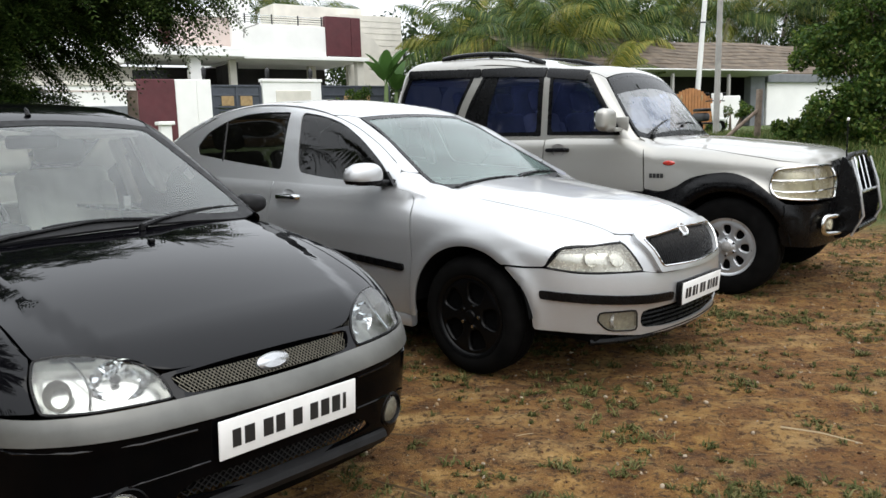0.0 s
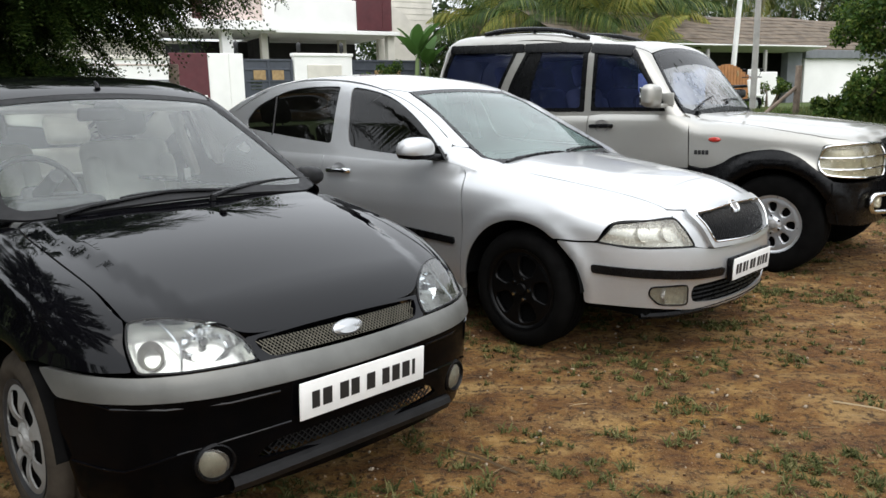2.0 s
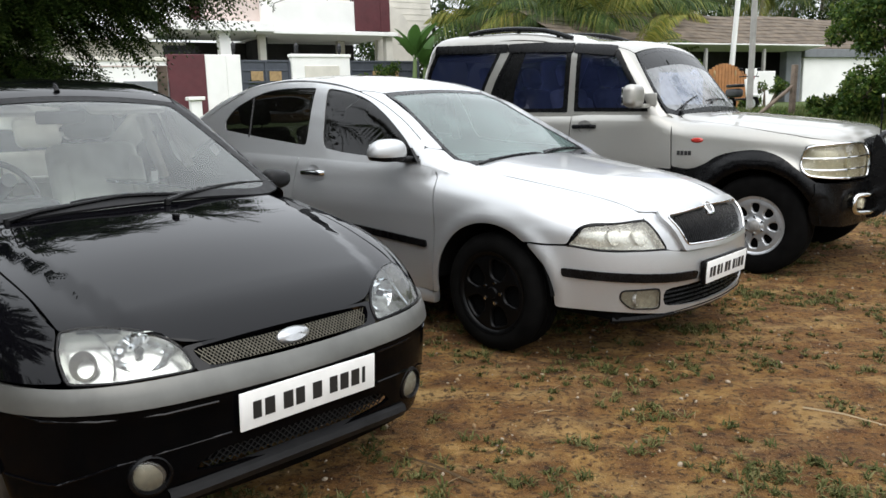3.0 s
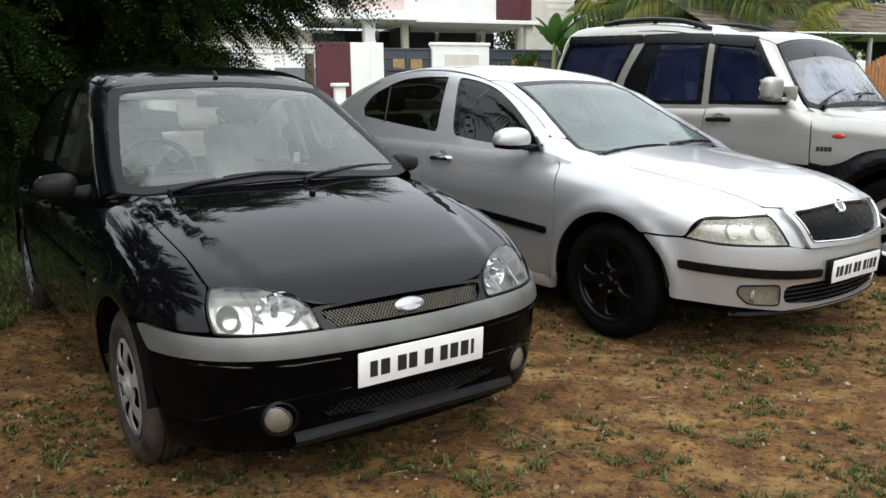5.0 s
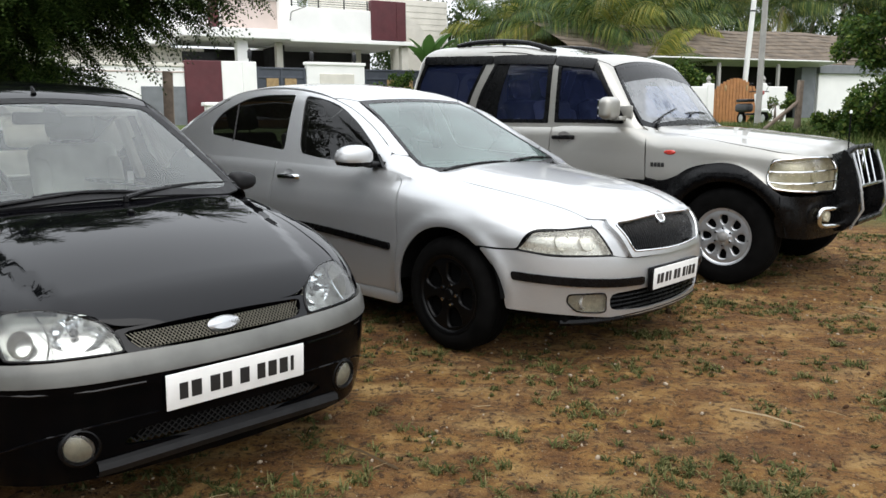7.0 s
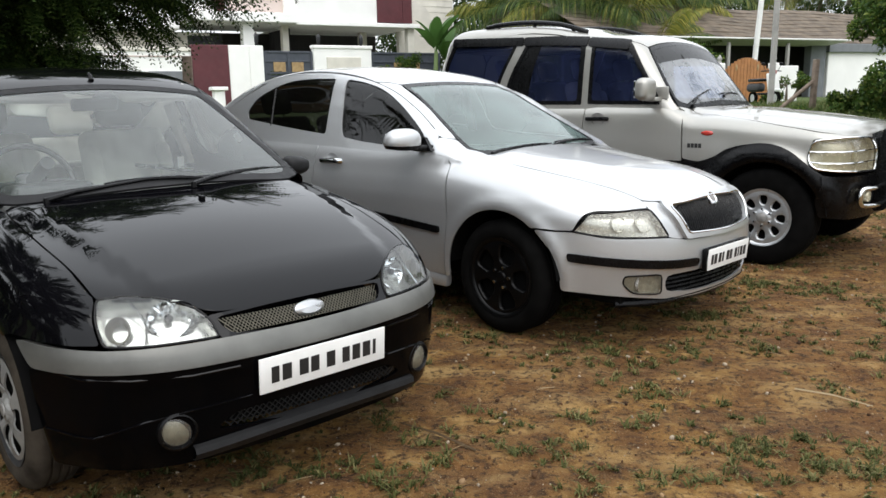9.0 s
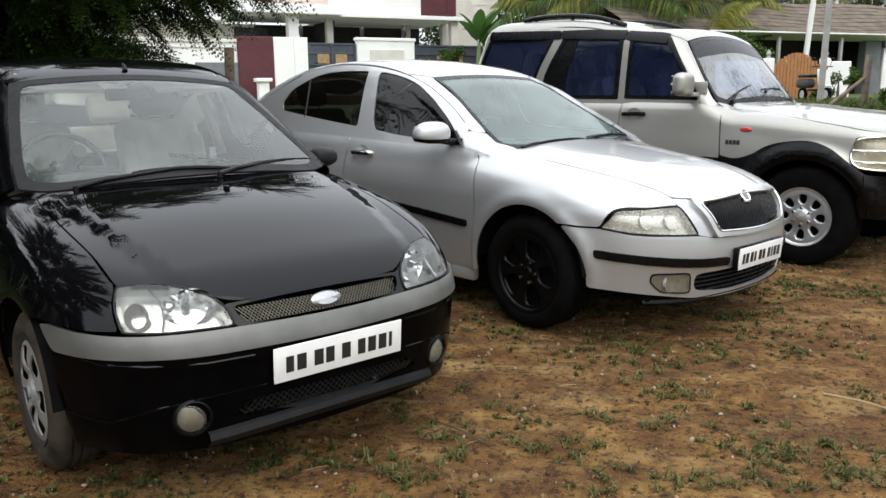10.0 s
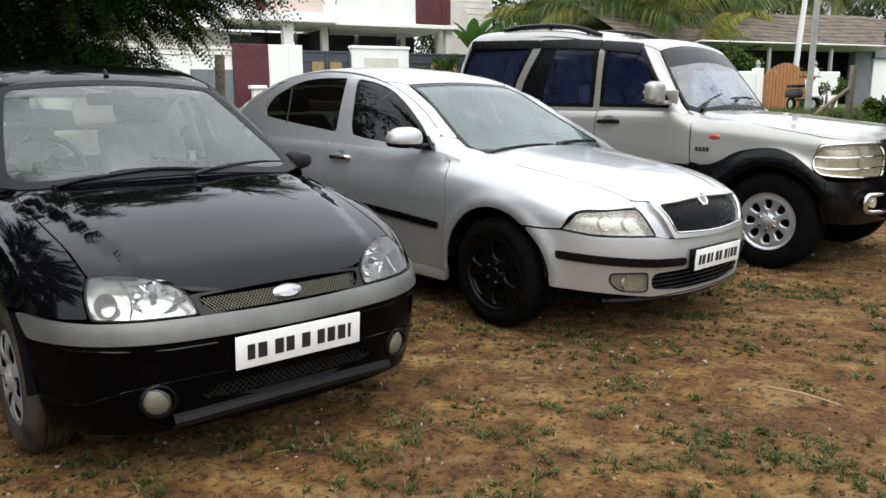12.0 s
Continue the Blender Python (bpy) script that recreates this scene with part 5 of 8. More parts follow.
    part("washer_jet", box(tuple(j + (0, 0, 0.006)), (0.028, 0.022, 0.016), 0.005), BLACK_PLASTIC, car)


def mirror(car, at, s, cap_mat, foot_mat, w, h):
    """A door mirror: a rounded cap on a short foot, its glass looking back."""
    mx = thing("door_mirror")
    mx.parent = car
    mx.location = at
    mx.rotation_euler = (0, 0, radians(s * 18))
    bm = bmesh.new()
    bmesh.ops.create_uvsphere(bm, u_segments=24, v_segments=16, radius=1)
    for v in bm.verts:
        x, y, z = v.co
        e = 0.74
        sg = lambda q: math.copysign(abs(q) ** e, q)
        x = sg(x) if x > 0 else 0.35 * sg(x)
        v.co = (x * 0.075, sg(y) * w / 2, sg(z) * h / 2 * (1 - 0.16 * sg(y) * s))
    part("cap", moved(bm, Matrix.Translation((0, s * (0.07 + w / 2), 0.03))), cap_mat, mx)
    part("mirror_glass", box((-0.024, s * (0.07 + w / 2), 0.03), (0.006, w * 0.80, h * 0.74), 0.003), CHROME, mx)
    part("foot", tube([(0.03, -0.02 * s, -0.005), (0.02, 0.06 * s, 0.0), (0.0, 0.12 * s, 0.005)], [0.045, 0.028, 0.026], 10), foot_mat, mx)
    return mx

def wedge_mirror(car, at, s, cap_mat):
    """A door mirror with a domed painted cap, a flat black underside and a black sail foot."""
    mx = thing("door_mirror")
    mx.parent = car
    mx.location = at
    mx.rotation_euler = (0, 0, radians(s * 14))
    for nm, mat, low, high, grow in (("cap", cap_mat, -0.30, 1.0, 1.0), ("lower_shell", BLACK_PLASTIC, -0.62, -0.31, 0.97)):
        bm = bmesh.new()
        bmesh.ops.create_uvsphere(bm, u_segments=28, v_segments=20, radius=1)
        for v in bm.verts:
            x, y, z = v.co
            sg = lambda q, e: math.copysign(abs(q) ** e, q)
            x = sg(x, 0.7) if x > 0 else 0.35 * sg(x, 0.7)
            y, z = sg(y, 0.62), min(max(sg(z, 0.8), low), high)
            # lower and narrower towards the tip
            tip = 1 - 0.30 * max(0, y * s) ** 2
            v.co = (x * 0.085 * tip * grow, y * 0.118 * grow, z * 0.078 * tip)
        part(nm, moved(bm, Matrix.Translation((0, s * 0.185, 0.045))), mat, mx)
    part("mirror_glass", box((-0.028, s * 0.185, 0.052), (0.006, 0.18, 0.085), 0.003), CHROME, mx)
    part("foot", box((0.015, s * 0.05, 0.004), (0.085, 0.13, 0.035), 0.014, segs=3), BLACK_PLASTIC, mx)
    bm = bmesh.new()
    out = [(0.105, -0.012), (-0.05, -0.010), (-0.035, 0.05), (-0.005, 0.065)]
    a, b = [[bm.verts.new((x, s * y - s * z * 0.25, z)) for x, z in out] for y in (0.022, 0.040)]
    bm.faces.new(a), bm.faces.new(b[::-1])
    for i in range(4):
        bm.faces.new((a[i], a[(i + 1) % 4], b[(i + 1) % 4], b[i]))
    part("sail_panel", bm, BLACK_PLASTIC, mx, smooth=False)
    return mx


# ---------------------------------------------------------------- silver liftback
def mirrored(q):
    """The outline points of the right side, on the left side."""
    return [({"s": "S"}.get(k, k), (-a if k in "fr" else a), (-b if k == "t" else b)) for k, a, b in q]


def round_trip(q):
    """An outline from the right half's points, which begin and end on the middle line."""
    return q + mirrored(q)[-2:0:-1]


def silver_shapes():
    R = 0.318
    top = curve([(1.05, 0.50), (0.92, 0.66), (0.84, 0.735), (0.70, 0.79), (0.4, 0.865), (0.1, 0.915), (-0.2, 0.955), (-0.45, 0.985), (-0.8, 1.03), (-2.4, 1.05), (-2.9, 1.08), (-3.4, 1.05), (-3.8, 0.8)])
    wide = curve([(1.0, 0.70), (0.6, 0.80), (0.2, 0.868), (-0.2, 0.878), (-0.8, 0.884), (-1.8, 0.884), (-2.6, 0.878), (-3.3, 0.80)])
    flank = curve([(0.1, 0.92), (0.25, 0.968), (0.40, 0.985), (0.55, 0.995), (0.70, 1.0), (0.80, 0.985), (0.90, 0.955), (1.0, 0.91), (1.15, 0.84)])
    nose = curve([(0.1, 0.80), (0.2, 0.875), (0.25, 0.885), (0.36, 0.90), (0.45, 0.915), (0.56, 0.905), (0.60, 0.895), (0.66, 0.885), (0.74, 0.85), (0.85, 0.72), (1.0, 0.5)])
    tail = curve([(0.1, -3.5), (0.3, -3.65), (0.6, -3.67), (0.9, -3.61), (1.1, -3.5), (1.2, -3.35)])

    def body(x, y, z):
        flare = 0.018 * (np.exp(-((np.hypot(x - 0.05, z - R) - 0.40) / 0.05) ** 2) + np.exp(-((np.hypot(x + 2.70, z - R) - 0.40) / 0.05) ** 2))
        side = np.abs(y) - wide(x) * flank(z) - flare
        yy = np.abs(y) / 0.85
        # two ribs run from the grille's corners to the screen
        edge = 0.26 + 0.30 * np.clip((0.85 - x) / 1.2, 0, 1)
        rib = 0.016 * np.clip((edge + 0.07 - np.abs(y)) / 0.09, 0, 1) * np.clip((0.95 - x) / 0.25, 0, 1)
        hat = z - (top(x) + rib - 0.075 * np.clip((x + 0.75) / 0.4, 0, 1) * yy ** 2)
        front = (x - nose(z) + 0.20 * yy ** 2) * 0.93
        back = tail(z) - x + 0.10 * yy ** 2
        return smax(smax(smax(side, front, 0.36), back, 0.25), hat, 0.13)

    roof = curve([(-1.07, 1.395), (-1.2, 1.435), (-1.45, 1.48), (-1.75, 1.515), (-2.1, 1.53), (-2.5, 1.505), (-2.9, 1.42), (-3.3, 1.26), (-3.7, 1.05)])

    def house(x, y, z):
        side = (np.abs(y) - (0.785 - 0.34 * (z - 1.0) - 0.16 * np.maximum(z - 1.2, 0) ** 1.5 - 0.05 * np.clip(-x - 2.6, 0, 1))) * 0.92
        hat = z - (roof(np.minimum(x, -1.08)) + 0.012 - 0.04 * (y / 0.6) ** 2)
        screen = 0.47 * (x + 0.31 + 1.86 * (z - 0.975) + 0.05 * (y / 0.6) ** 2)
        return smax(smax(side, screen, 0.08), hat, 0.09)

    return Shape(body, 0.45, -0.35), Shape(house, 0.95, -1.5)


def silver_saloon(m):
    car = tagged(thing("saloon_car", m), "silver metallic saloon with black wheels on bare soil", "car", "parked cars")
    R = 0.318
    B, G = silver_shapes()
    A, FX, RX = 0.378, 0.05, -2.70
    # body and upper body as one, with a fillet between
    C = Shape(lambda x, y, z: smin(B.F(x, y, z), smax(G.F(x, y, z), 0.955 - z, 0.04), 0.09), 0.45, -0.35)

    def arch(cx, r, a0, a1, n=16):
        return [("s", cx + r * math.cos(t), R + r * math.sin(t)) for t in np.radians(np.linspace(a0, a1, n))]

    P = SILVER_PAINT
    hood = [("t", 0.80, 0.0), ("t", 0.795, -0.2), ("t", 0.765, -0.33), ("t", 0.735, -0.400), ("t", 0.712, -0.450), ("t", 0.690, -0.482), ("t", 0.5, -0.515), ("t", 0.242, -0.546), ("t", -0.1, -0.564), ("t", -0.30, -0.577), ("t", -0.345, -0.57), ("t", -0.325, -0.4), ("t", -0.31, 0.0)]
    B.panel("bonnet", round_trip(hood), "top", P, car, "silver bonnet with two ribs towards the grille", h=0.025, depth=0.02)
    fender = [("s", -0.36, 0.27)] + arch(FX, A, 187, 53) + [("s", 0.30, 0.622), ("s", 0.40, 0.617), ("s", 0.488, 0.618), ("f", -0.752, 0.708), ("f", -0.62, 0.718), ("f", -0.50, 0.722)]
    fender += [("t", 0.70, -0.487), ("t", 0.5, -0.522), ("t", 0.242, -0.553), ("t", -0.1, -0.571), ("t", -0.30, -0.584), ("t", -0.345, -0.60), ("t", -0.392, -0.642), ("t", -0.492, -0.626), ("t", -0.535, -0.698), ("t", -0.552, -0.716), ("s", -0.520, 0.998), ("s", -0.505, 0.970), ("s", -0.435, 0.958), ("s", -0.39, 0.925), ("s", -0.36, 0.84), ("s", -0.335, 0.70), ("s", -0.345, 0.5)]
    C.panel("front_wing", fender, "axis", P, car, h=0.024, mirror=True)
    d1 = [("s", -0.368, 0.27), ("s", -0.352, 0.5), ("s", -0.343, 0.70), ("s", -0.368, 0.84), ("s", -0.398, 0.925), ("s", -0.43, 0.96), ("s", -0.9, 0.972), ("s", -1.63, 0.99), ("s", -1.65, 0.7), ("s", -1.62, 0.27)]
    C.panel("front_door", d1, "axis", P, car, h=0.04, mirror=True)
    d2 = [("s", -1.628, 0.27), ("s", -1.658, 0.7), ("s", -1.638, 0.99), ("s", -2.1, 1.0), ("s", -2.62, 1.005), ("s", -2.64, 0.84), ("s", -2.50, 0.74), ("s", -2.36, 0.57), ("s", -2.28, 0.27)]
    C.panel("rear_door", d2, "axis", P, car, h=0.04, mirror=True)
    q = [("s", -2.29, 0.26)] + arch(RX, A, 190, -10, 18) + [("s", -3.2, 0.26), ("s", -3.4, 0.5), ("s", -3.42, 0.8), ("t", -3.3, -0.66), ("t", -2.85, -0.70), ("s", -2.63, 1.01), ("s", -2.65, 0.84), ("s", -2.51, 0.74), ("s", -2.37, 0.57)]
    B.panel("rear_wing", q, "axis", P, car, h=0.05, mirror=True)
    B.panel("rear_bumper", [("r", -0.78, 0.27), ("r", 0.78, 0.27), ("r", 0.70, 0.98), ("r", -0.70, 0.98)], "rear", P, car, h=0.06)
    # sill and rubbing strip
    for s in (-1, 1):
        part("sill", box((-1.32, s * 0.83, 0.235), (1.9, 0.06, 0.09), 0.025), P, car)
    strip = [("s", -0.40, 0.520), ("s", -0.40, 0.560), ("s", -1.0, 0.600), ("s", -1.60, 0.625), ("s", -1.60, 0.580), ("s", -1.0, 0.558)]
    B.panel("rubbing_strip", strip, "axis", BLACK_PLASTIC, car, h=0.05, off=0.012, depth=0.02, mirror=True)
    # bumper
    low = [("s", 0.435, 0.30), ("s", 0.425, 0.40), ("s", 0.375, 0.52), ("s", 0.295, 0.612), ("s", 0.40, 0.607), ("s", 0.487, 0.606), ("f", -0.717, 0.582), ("f", -0.45, 0.570), ("f", -0.34, 0.552), ("f", 0.0, 0.545)]
    bottom = [("f", 0.0, 0.235), ("f", -0.343, 0.240), ("f", -0.64, 0.275)]
    outline = low + mirrored(low)[-2::-1] + mirrored(bottom)[::-1][:-1] + bottom
    foglamp = [("f", -0.475, 0.278), ("f", -0.490, 0.386), ("f", -0.656, 0.386), ("f", -0.652, 0.345), ("f", -0.615, 0.292)]
    duct = [("f", -0.455, 0.288), ("f", -0.465, 0.378), ("f", 0.0, 0.380), ("f", 0.465, 0.378), ("f", 0.455, 0.288), ("f", 0.25, 0.265), ("f", 0.0, 0.26), ("f", -0.25, 0.265)]
    B.panel("front_bumper", outline, "post", P, car, "silver front bumper with black insert and lower duct", h=0.028, holes=[(duct, 0.03), (foglamp, 0.02), (mirrored(foglamp), 0.02)])
    for pts in ([("f", -0.452, 0.575), ("f", -0.496, 0.716), ("t", 0.694, -0.485), ("t", 0.716, -0.452), ("t", 0.740, -0.400), ("f", -0.36, 0.60), ("f", -0.36, 0.556)],):
        B.panel("front_panel", pts, "post", P, car, h=0.025, off=-0.003, mirror=True)
    ins = [("s", 0.47, 0.458), ("s", 0.465, 0.502), ("f", -0.68, 0.480), ("f", -0.45, 0.458), ("f", -0.25, 0.447), ("f", -0.25, 0.405), ("f", -0.45, 0.415), ("f", -0.68, 0.436)]
    for pts in (ins, mirrored(ins)):
        B.panel("bumper_insert", pts, "post", BLACK_PLASTIC, car, h=0.03, off=0.012, depth=0.025)
    for z in (0.285, 0.308, 0.331, 0.354):
        pts = [tuple(B.at("f", y, z) + (-0.012, 0, 0)) for y in np.linspace(-0.45, 0.45, 15)]
        part("duct_slat", tube(pts, 0.006, 6), BLACK_PLASTIC, car)
    bm = bmesh.new()
    rows = [[bm.verts.new((B.at("f", y, 0.32)[0] - dx, y, z)) for y in np.linspace(-0.47, 0.47, 15)] for dx, z in ((0.035, 0.40), (0.035, 0.27), (0.005, 0.245))]
    for a, b in zip(rows, rows[1:]):
        for k in range(14):
            bm.faces.new((a[k], a[k + 1], b[k + 1], b[k]))
    part("duct_backing", bm, UNDERBODY, car)
    sp = [tuple(B.at("f", y, 0.25) + (-0.04 - 0.02 * abs(y), 0, -0.022)) for y in np.linspace(-0.64, 0.64, 19)]
    part("spoiler_lip", tube(sp, 0.022, 8), BLACK_PLASTIC, car)
    for s in (-1, 1):
        w = foglamp if s < 0 else mirrored(foglamp)
        lamp = B.panel("fog_lamp", w, "post", CREAM_LENS, car, "rectangular fog lamp with clear lens", h=0.025, off=-0.02, depth=-0.02)
        B.panel("lens", w, "post", HAZY_GLASS, lamp, h=0.03, off=0.004, depth=0.0)
        p = B.back(B.outline(w, "post", 0.02, 0.02), "post")
        part("lamp_seal", tube([tuple(v) for v in p + grad(B.F, p) * 0.002], 0.0045, 6, True), BLACK_PLASTIC, lamp)
        c = B.at("f", s * 0.58, 0.338)
        part("reflector_bowl", moved(lathe([(0.036, 0.0), (0.03, -0.015), (0.001, -0.03)], 20, "x"), Matrix.Translation((c[0] - 0.01, c[1], c[2])) @ pose(0, 0, 0, 0, 0, -s * 18)), REFLECTOR, lamp)
    # headlamps
    hl = [("f", -0.455, 0.577), ("f", -0.60, 0.582), ("f", -0.717, 0.590), ("s", 0.491, 0.613), ("f", -0.750, 0.703), ("f", -0.62, 0.712), ("f", -0.500, 0.716)]
    for s in (-1, 1):
        w = hl if s < 0 else mirrored(hl)
        lamp = B.panel("headlamp", w, "post", REFLECTOR, car, "wide headlamp with hazy clear lens", h=0.025, off=-0.04, depth=-0.036)
        B.panel("lens", w, "post", HAZY_GLASS, lamp, h=0.025, off=0.003, depth=0.0)
        uv = B.outline(w, "post", 0.012, 0.025)
        p = B.back(uv, "post")
        part("lamp_seal", tube([tuple(v) for v in p + grad(B.F, p) * 0.001], 0.0055, 6, True), BLACK_PLASTIC, lamp)
        for y, z, r in ((0.545, 0.652, 0.052), (0.655, 0.655, 0.046)):
            c = B.at("f", s * y, z)
            part("reflector_bowl", moved(lathe([(r, 0.0), (r * 0.85, -0.02), (r * 0.5, -0.035), (0.01, -0.042)], 24, "x"), Matrix.Translation((c[0] - 0.028, c[1], c[2])) @ pose(0, 0, 0, 0, -10, s * 12)), REFLECTOR, lamp)
    # grille: bright rim, black ribs
    rim = [("f", -0.352, 0.556), ("f", 0.0, 0.546), ("f", 0.352, 0.556), ("f", 0.424, 0.715), ("f", 0.405, 0.742), ("f", 0.18, 0.757), ("f", 0.0, 0.768), ("f", -0.18, 0.757), ("f", -0.405, 0.742), ("f", -0.424, 0.715)]
    hole = [("f", -0.328, 0.582), ("f", 0.0, 0.570), ("f", 0.328, 0.582), ("f", 0.384, 0.704), ("f", 0.368, 0.718), ("f", 0.0, 0.732), ("f", -0.368, 0.718), ("f", -0.384, 0.704)]
    B.panel("grille_surround", rim, "front", P, car, "silver frame round the grille", h=0.02, holes=[(hole, 0.016)], off=0.020, depth=0.045)
    edge = B.back(B.outline(hole, "front", 0.016, 0.02), "front")
    part("grille_trim", tube([tuple(v) for v in edge + grad(B.F, edge) * 0.021], 0.0055, 6, True), CHROME, car, "bright trim round the grille opening")
    bm = bmesh.new()
    uv = smooth_loop(np.concatenate([B.uv(B.at(*q), "front") for q in hole]))
    for y in np.arange(-0.383, 0.384, 0.017):
        zz = np.linspace(0.575, 0.735, 12)
        pts = np.stack([np.full(12, y), zz], 1)
        ok = inside(pts, uv)
        if ok.sum() > 2:
            p = B.back(pts[ok], "front") - (0.005, 0, 0)
            add_tube(bm, [tuple(v) for v in p], 0.0055, 6)
    part("grille_ribs", bm, BLACK_PLASTIC, car)
    bk = B.back(resample(uv, 0.03), "front") - (0.02, 0, 0)
    bm = bmesh.new()
    bm.faces.new([bm.verts.new(tuple(v)) for v in bk])
    part("grille_backing", bm, UNDERBODY, car)
    c = B.at("f", 0.0, 0.728)
    mb = Matrix.Translation((c[0] + 0.012, 0, c[2])) @ pose(0, 0, 0, 0, -38, 0)
    bd = part("badge", moved(lathe([(0.0005, 0.012), (0.03, 0.010), (0.034, 0.014), (0.041, 0.010), (0.043, -0.01)], 28, "x"), mb), CHROME, car, "round silver badge")
    part("badge_face", moved(lathe([(0.0005, 0.0145), (0.02, 0.0135), (0.028, 0.011)], 6, "x"), mb), GREY_TRIM, bd)
    pc = B.at("f", 0.0, 0.43)
    plate(car, (pc[0] + 0.022, 0.020, 0.428), 0, 5, 0.47, 0.115, [(0.024, 0.01), (0.03, 0.02), (0.028, 0.012), (0.02, 0.03), (0.03, 0.01), (0.026, 0.03), (0.028, 0.012), (0.014, 0.012), (0.028, 0.012), (0.028, 0.0)])
    part("plate_bracket", box((pc[0] + 0.005, 0.020, 0.428), (0.03, 0.49, 0.125), 0.01), BLACK_PLASTIC, car)

    # upper body
    ws = [("t", -0.300, 0.0), ("t", -0.305, -0.43), ("t", -0.335, -0.585), ("t", -0.385, -0.632), ("t", -0.495, -0.616), ("t", -0.666, -0.570), ("t", -0.863, -0.522), ("t", -1.145, -0.470), ("t", -1.14, -0.2), ("t", -1.14, 0.0)]
    inner = [("t", -0.33, 0.0), ("t", -0.335, -0.42), ("t", -0.365, -0.57), ("t", -0.405, -0.604), ("t", -0.505, -0.588), ("t", -0.666, -0.545), ("t", -0.863, -0.498), ("t", -1.10, -0.452), ("t", -1.10, -0.2), ("t", -1.10, 0.0)]
    G.panel("windscreen", round_trip(ws), "top", GREEN_GLASS, car, "green-tinted windscreen with a painted sky veil", h=0.04, depth=0.0)
    G.panel("windscreen_seal", round_trip(ws), "top", BLACK_PLASTIC, car, h=0.03, holes=[(round_trip(inner), 0.03)], off=0.002, depth=0.008)
    sc = [("f", -0.56, 0.955), ("f", -0.43, 0.952), ("f", 0.0, 0.955), ("f", 0.43, 0.952), ("f", 0.56, 0.955), ("f", 0.56, 0.905), ("f", 0.0, 0.905), ("f", -0.56, 0.905)]
    G.panel("scuttle", sc, "front", P, car, h=0.03, off=-0.003)
    rf = [("t", -1.15, 0.0), ("t", -1.15, -0.2), ("t", -1.155, -0.476), ("s", -1.27, 1.406), ("s", -1.535, 1.461), ("s", -1.903, 1.495), ("s", -2.281, 1.493), ("s", -2.6, 1.425), ("t", -2.78, -0.55), ("t", -2.8, 0.0)]
    G.panel("roof", round_trip(rf), "top", P, car, h=0.04)
    pillar = [("t", -0.500, -0.622), ("t", -0.668, -0.577), ("t", -0.865, -0.529), ("t", -1.15, -0.480), ("t", -1.255, -0.586), ("t", -1.066, -0.592), ("t", -0.862, -0.620), ("t", -0.646, -0.668), ("t", -0.540, -0.698)]
    G.panel("windscreen_pillar", pillar, "axis", P, car, h=0.03, mirror=True)
    rg = [("t", -2.82, 0.0), ("t", -2.79, -0.555), ("s", -2.61, 1.418), ("s", -2.9, 1.306), ("s", -3.3, 1.126), ("t", -3.42, -0.5), ("t", -3.45, 0.0)]
    rw = [("t", -2.90, 0.0), ("t", -2.88, -0.46), ("t", -3.25, -0.50), ("t", -3.3, 0.0)]
    G.panel("tailgate", round_trip(rg), "top", P, car, h=0.05, holes=[(round_trip(rw), 0.04)], depth=0.01)
    G.panel("rear_window", round_trip(rw), "top", DARK_GLASS, car, h=0.05, off=-0.004, depth=0.0)
    fr = [("s", -0.54, 0.945), ("s", -0.528, 0.990), ("t", -0.560, -0.712), ("t", -0.648, -0.676), ("t", -0.863, -0.627), ("t", -1.067, -0.599), ("t", -1.255, -0.595), ("s", -1.535, 1.452), ("s", -1.903, 1.486), ("s", -2.281, 1.484), ("s", -2.42, 1.465), ("s", -2.6, 1.41), ("s", -2.9, 1.30), ("s", -3.3, 1.12), ("s", -3.38, 1.0), ("s", -3.3, 0.97)]
    w1 = [("s", -0.565, 0.992), ("s", -0.632, 1.062), ("s", -0.80, 1.178), ("s", -0.962, 1.272), ("s", -1.155, 1.355), ("s", -1.346, 1.404), ("s", -1.552, 1.434), ("s", -1.50, 1.26), ("s", -1.452, 1.092), ("s", -1.42, 1.048), ("s", -1.203, 1.024)]
    w2 = [("s", -1.625, 1.062), ("s", -1.64, 1.20), ("s", -1.675, 1.440), ("s", -2.0, 1.446), ("s", -2.25, 1.430), ("s", -2.45, 1.38), ("s", -2.63, 1.305), ("s", -2.72, 1.22), ("s", -2.68, 1.16), ("s", -2.2, 1.112)]
    grow = lambda w, k: [(a, b + (b - sum(q[1] for q in w) / len(w)) * k, c + (c - sum(q[2] for q in w) / len(w)) * k * 2) for a, b, c in w]
    G.panel("window_frame", fr, "axis", P, car, h=0.035, holes=[(w1, 0.04), (w2, 0.03)], mirror=True)
    for nm, w in (("front_side_window", w1), ("rear_side_window", w2)):
        G.panel(nm, grow(w, 0.03), "axis", DARK_GLASS, car, "dark tinted side window", h=0.06, off=-0.006, depth=0.0, mirror=True)
    part("quarter_divider", tube([G.at("s", -2.33, 1.11) + (0, 0.006, 0), G.at("s", -2.40, 1.39) + (0, 0.006, 0)], 0.011, 6), BLACK_PLASTIC, car)
    part("cowl", box((-0.38, 0, 0.925), (0.16, 1.16, 0.03), 0.012), BLACK_PLASTIC, car)
    part("dashboard", box((-0.68, 0, 0.89), (0.5, 1.36, 0.13), 0.06, segs=4), DARK_DASH, car)
    part("cabin_floor", box((-1.8, 0, 0.38), (2.6, 1.4, 0.06), 0.02), DARK_FABRIC, car)
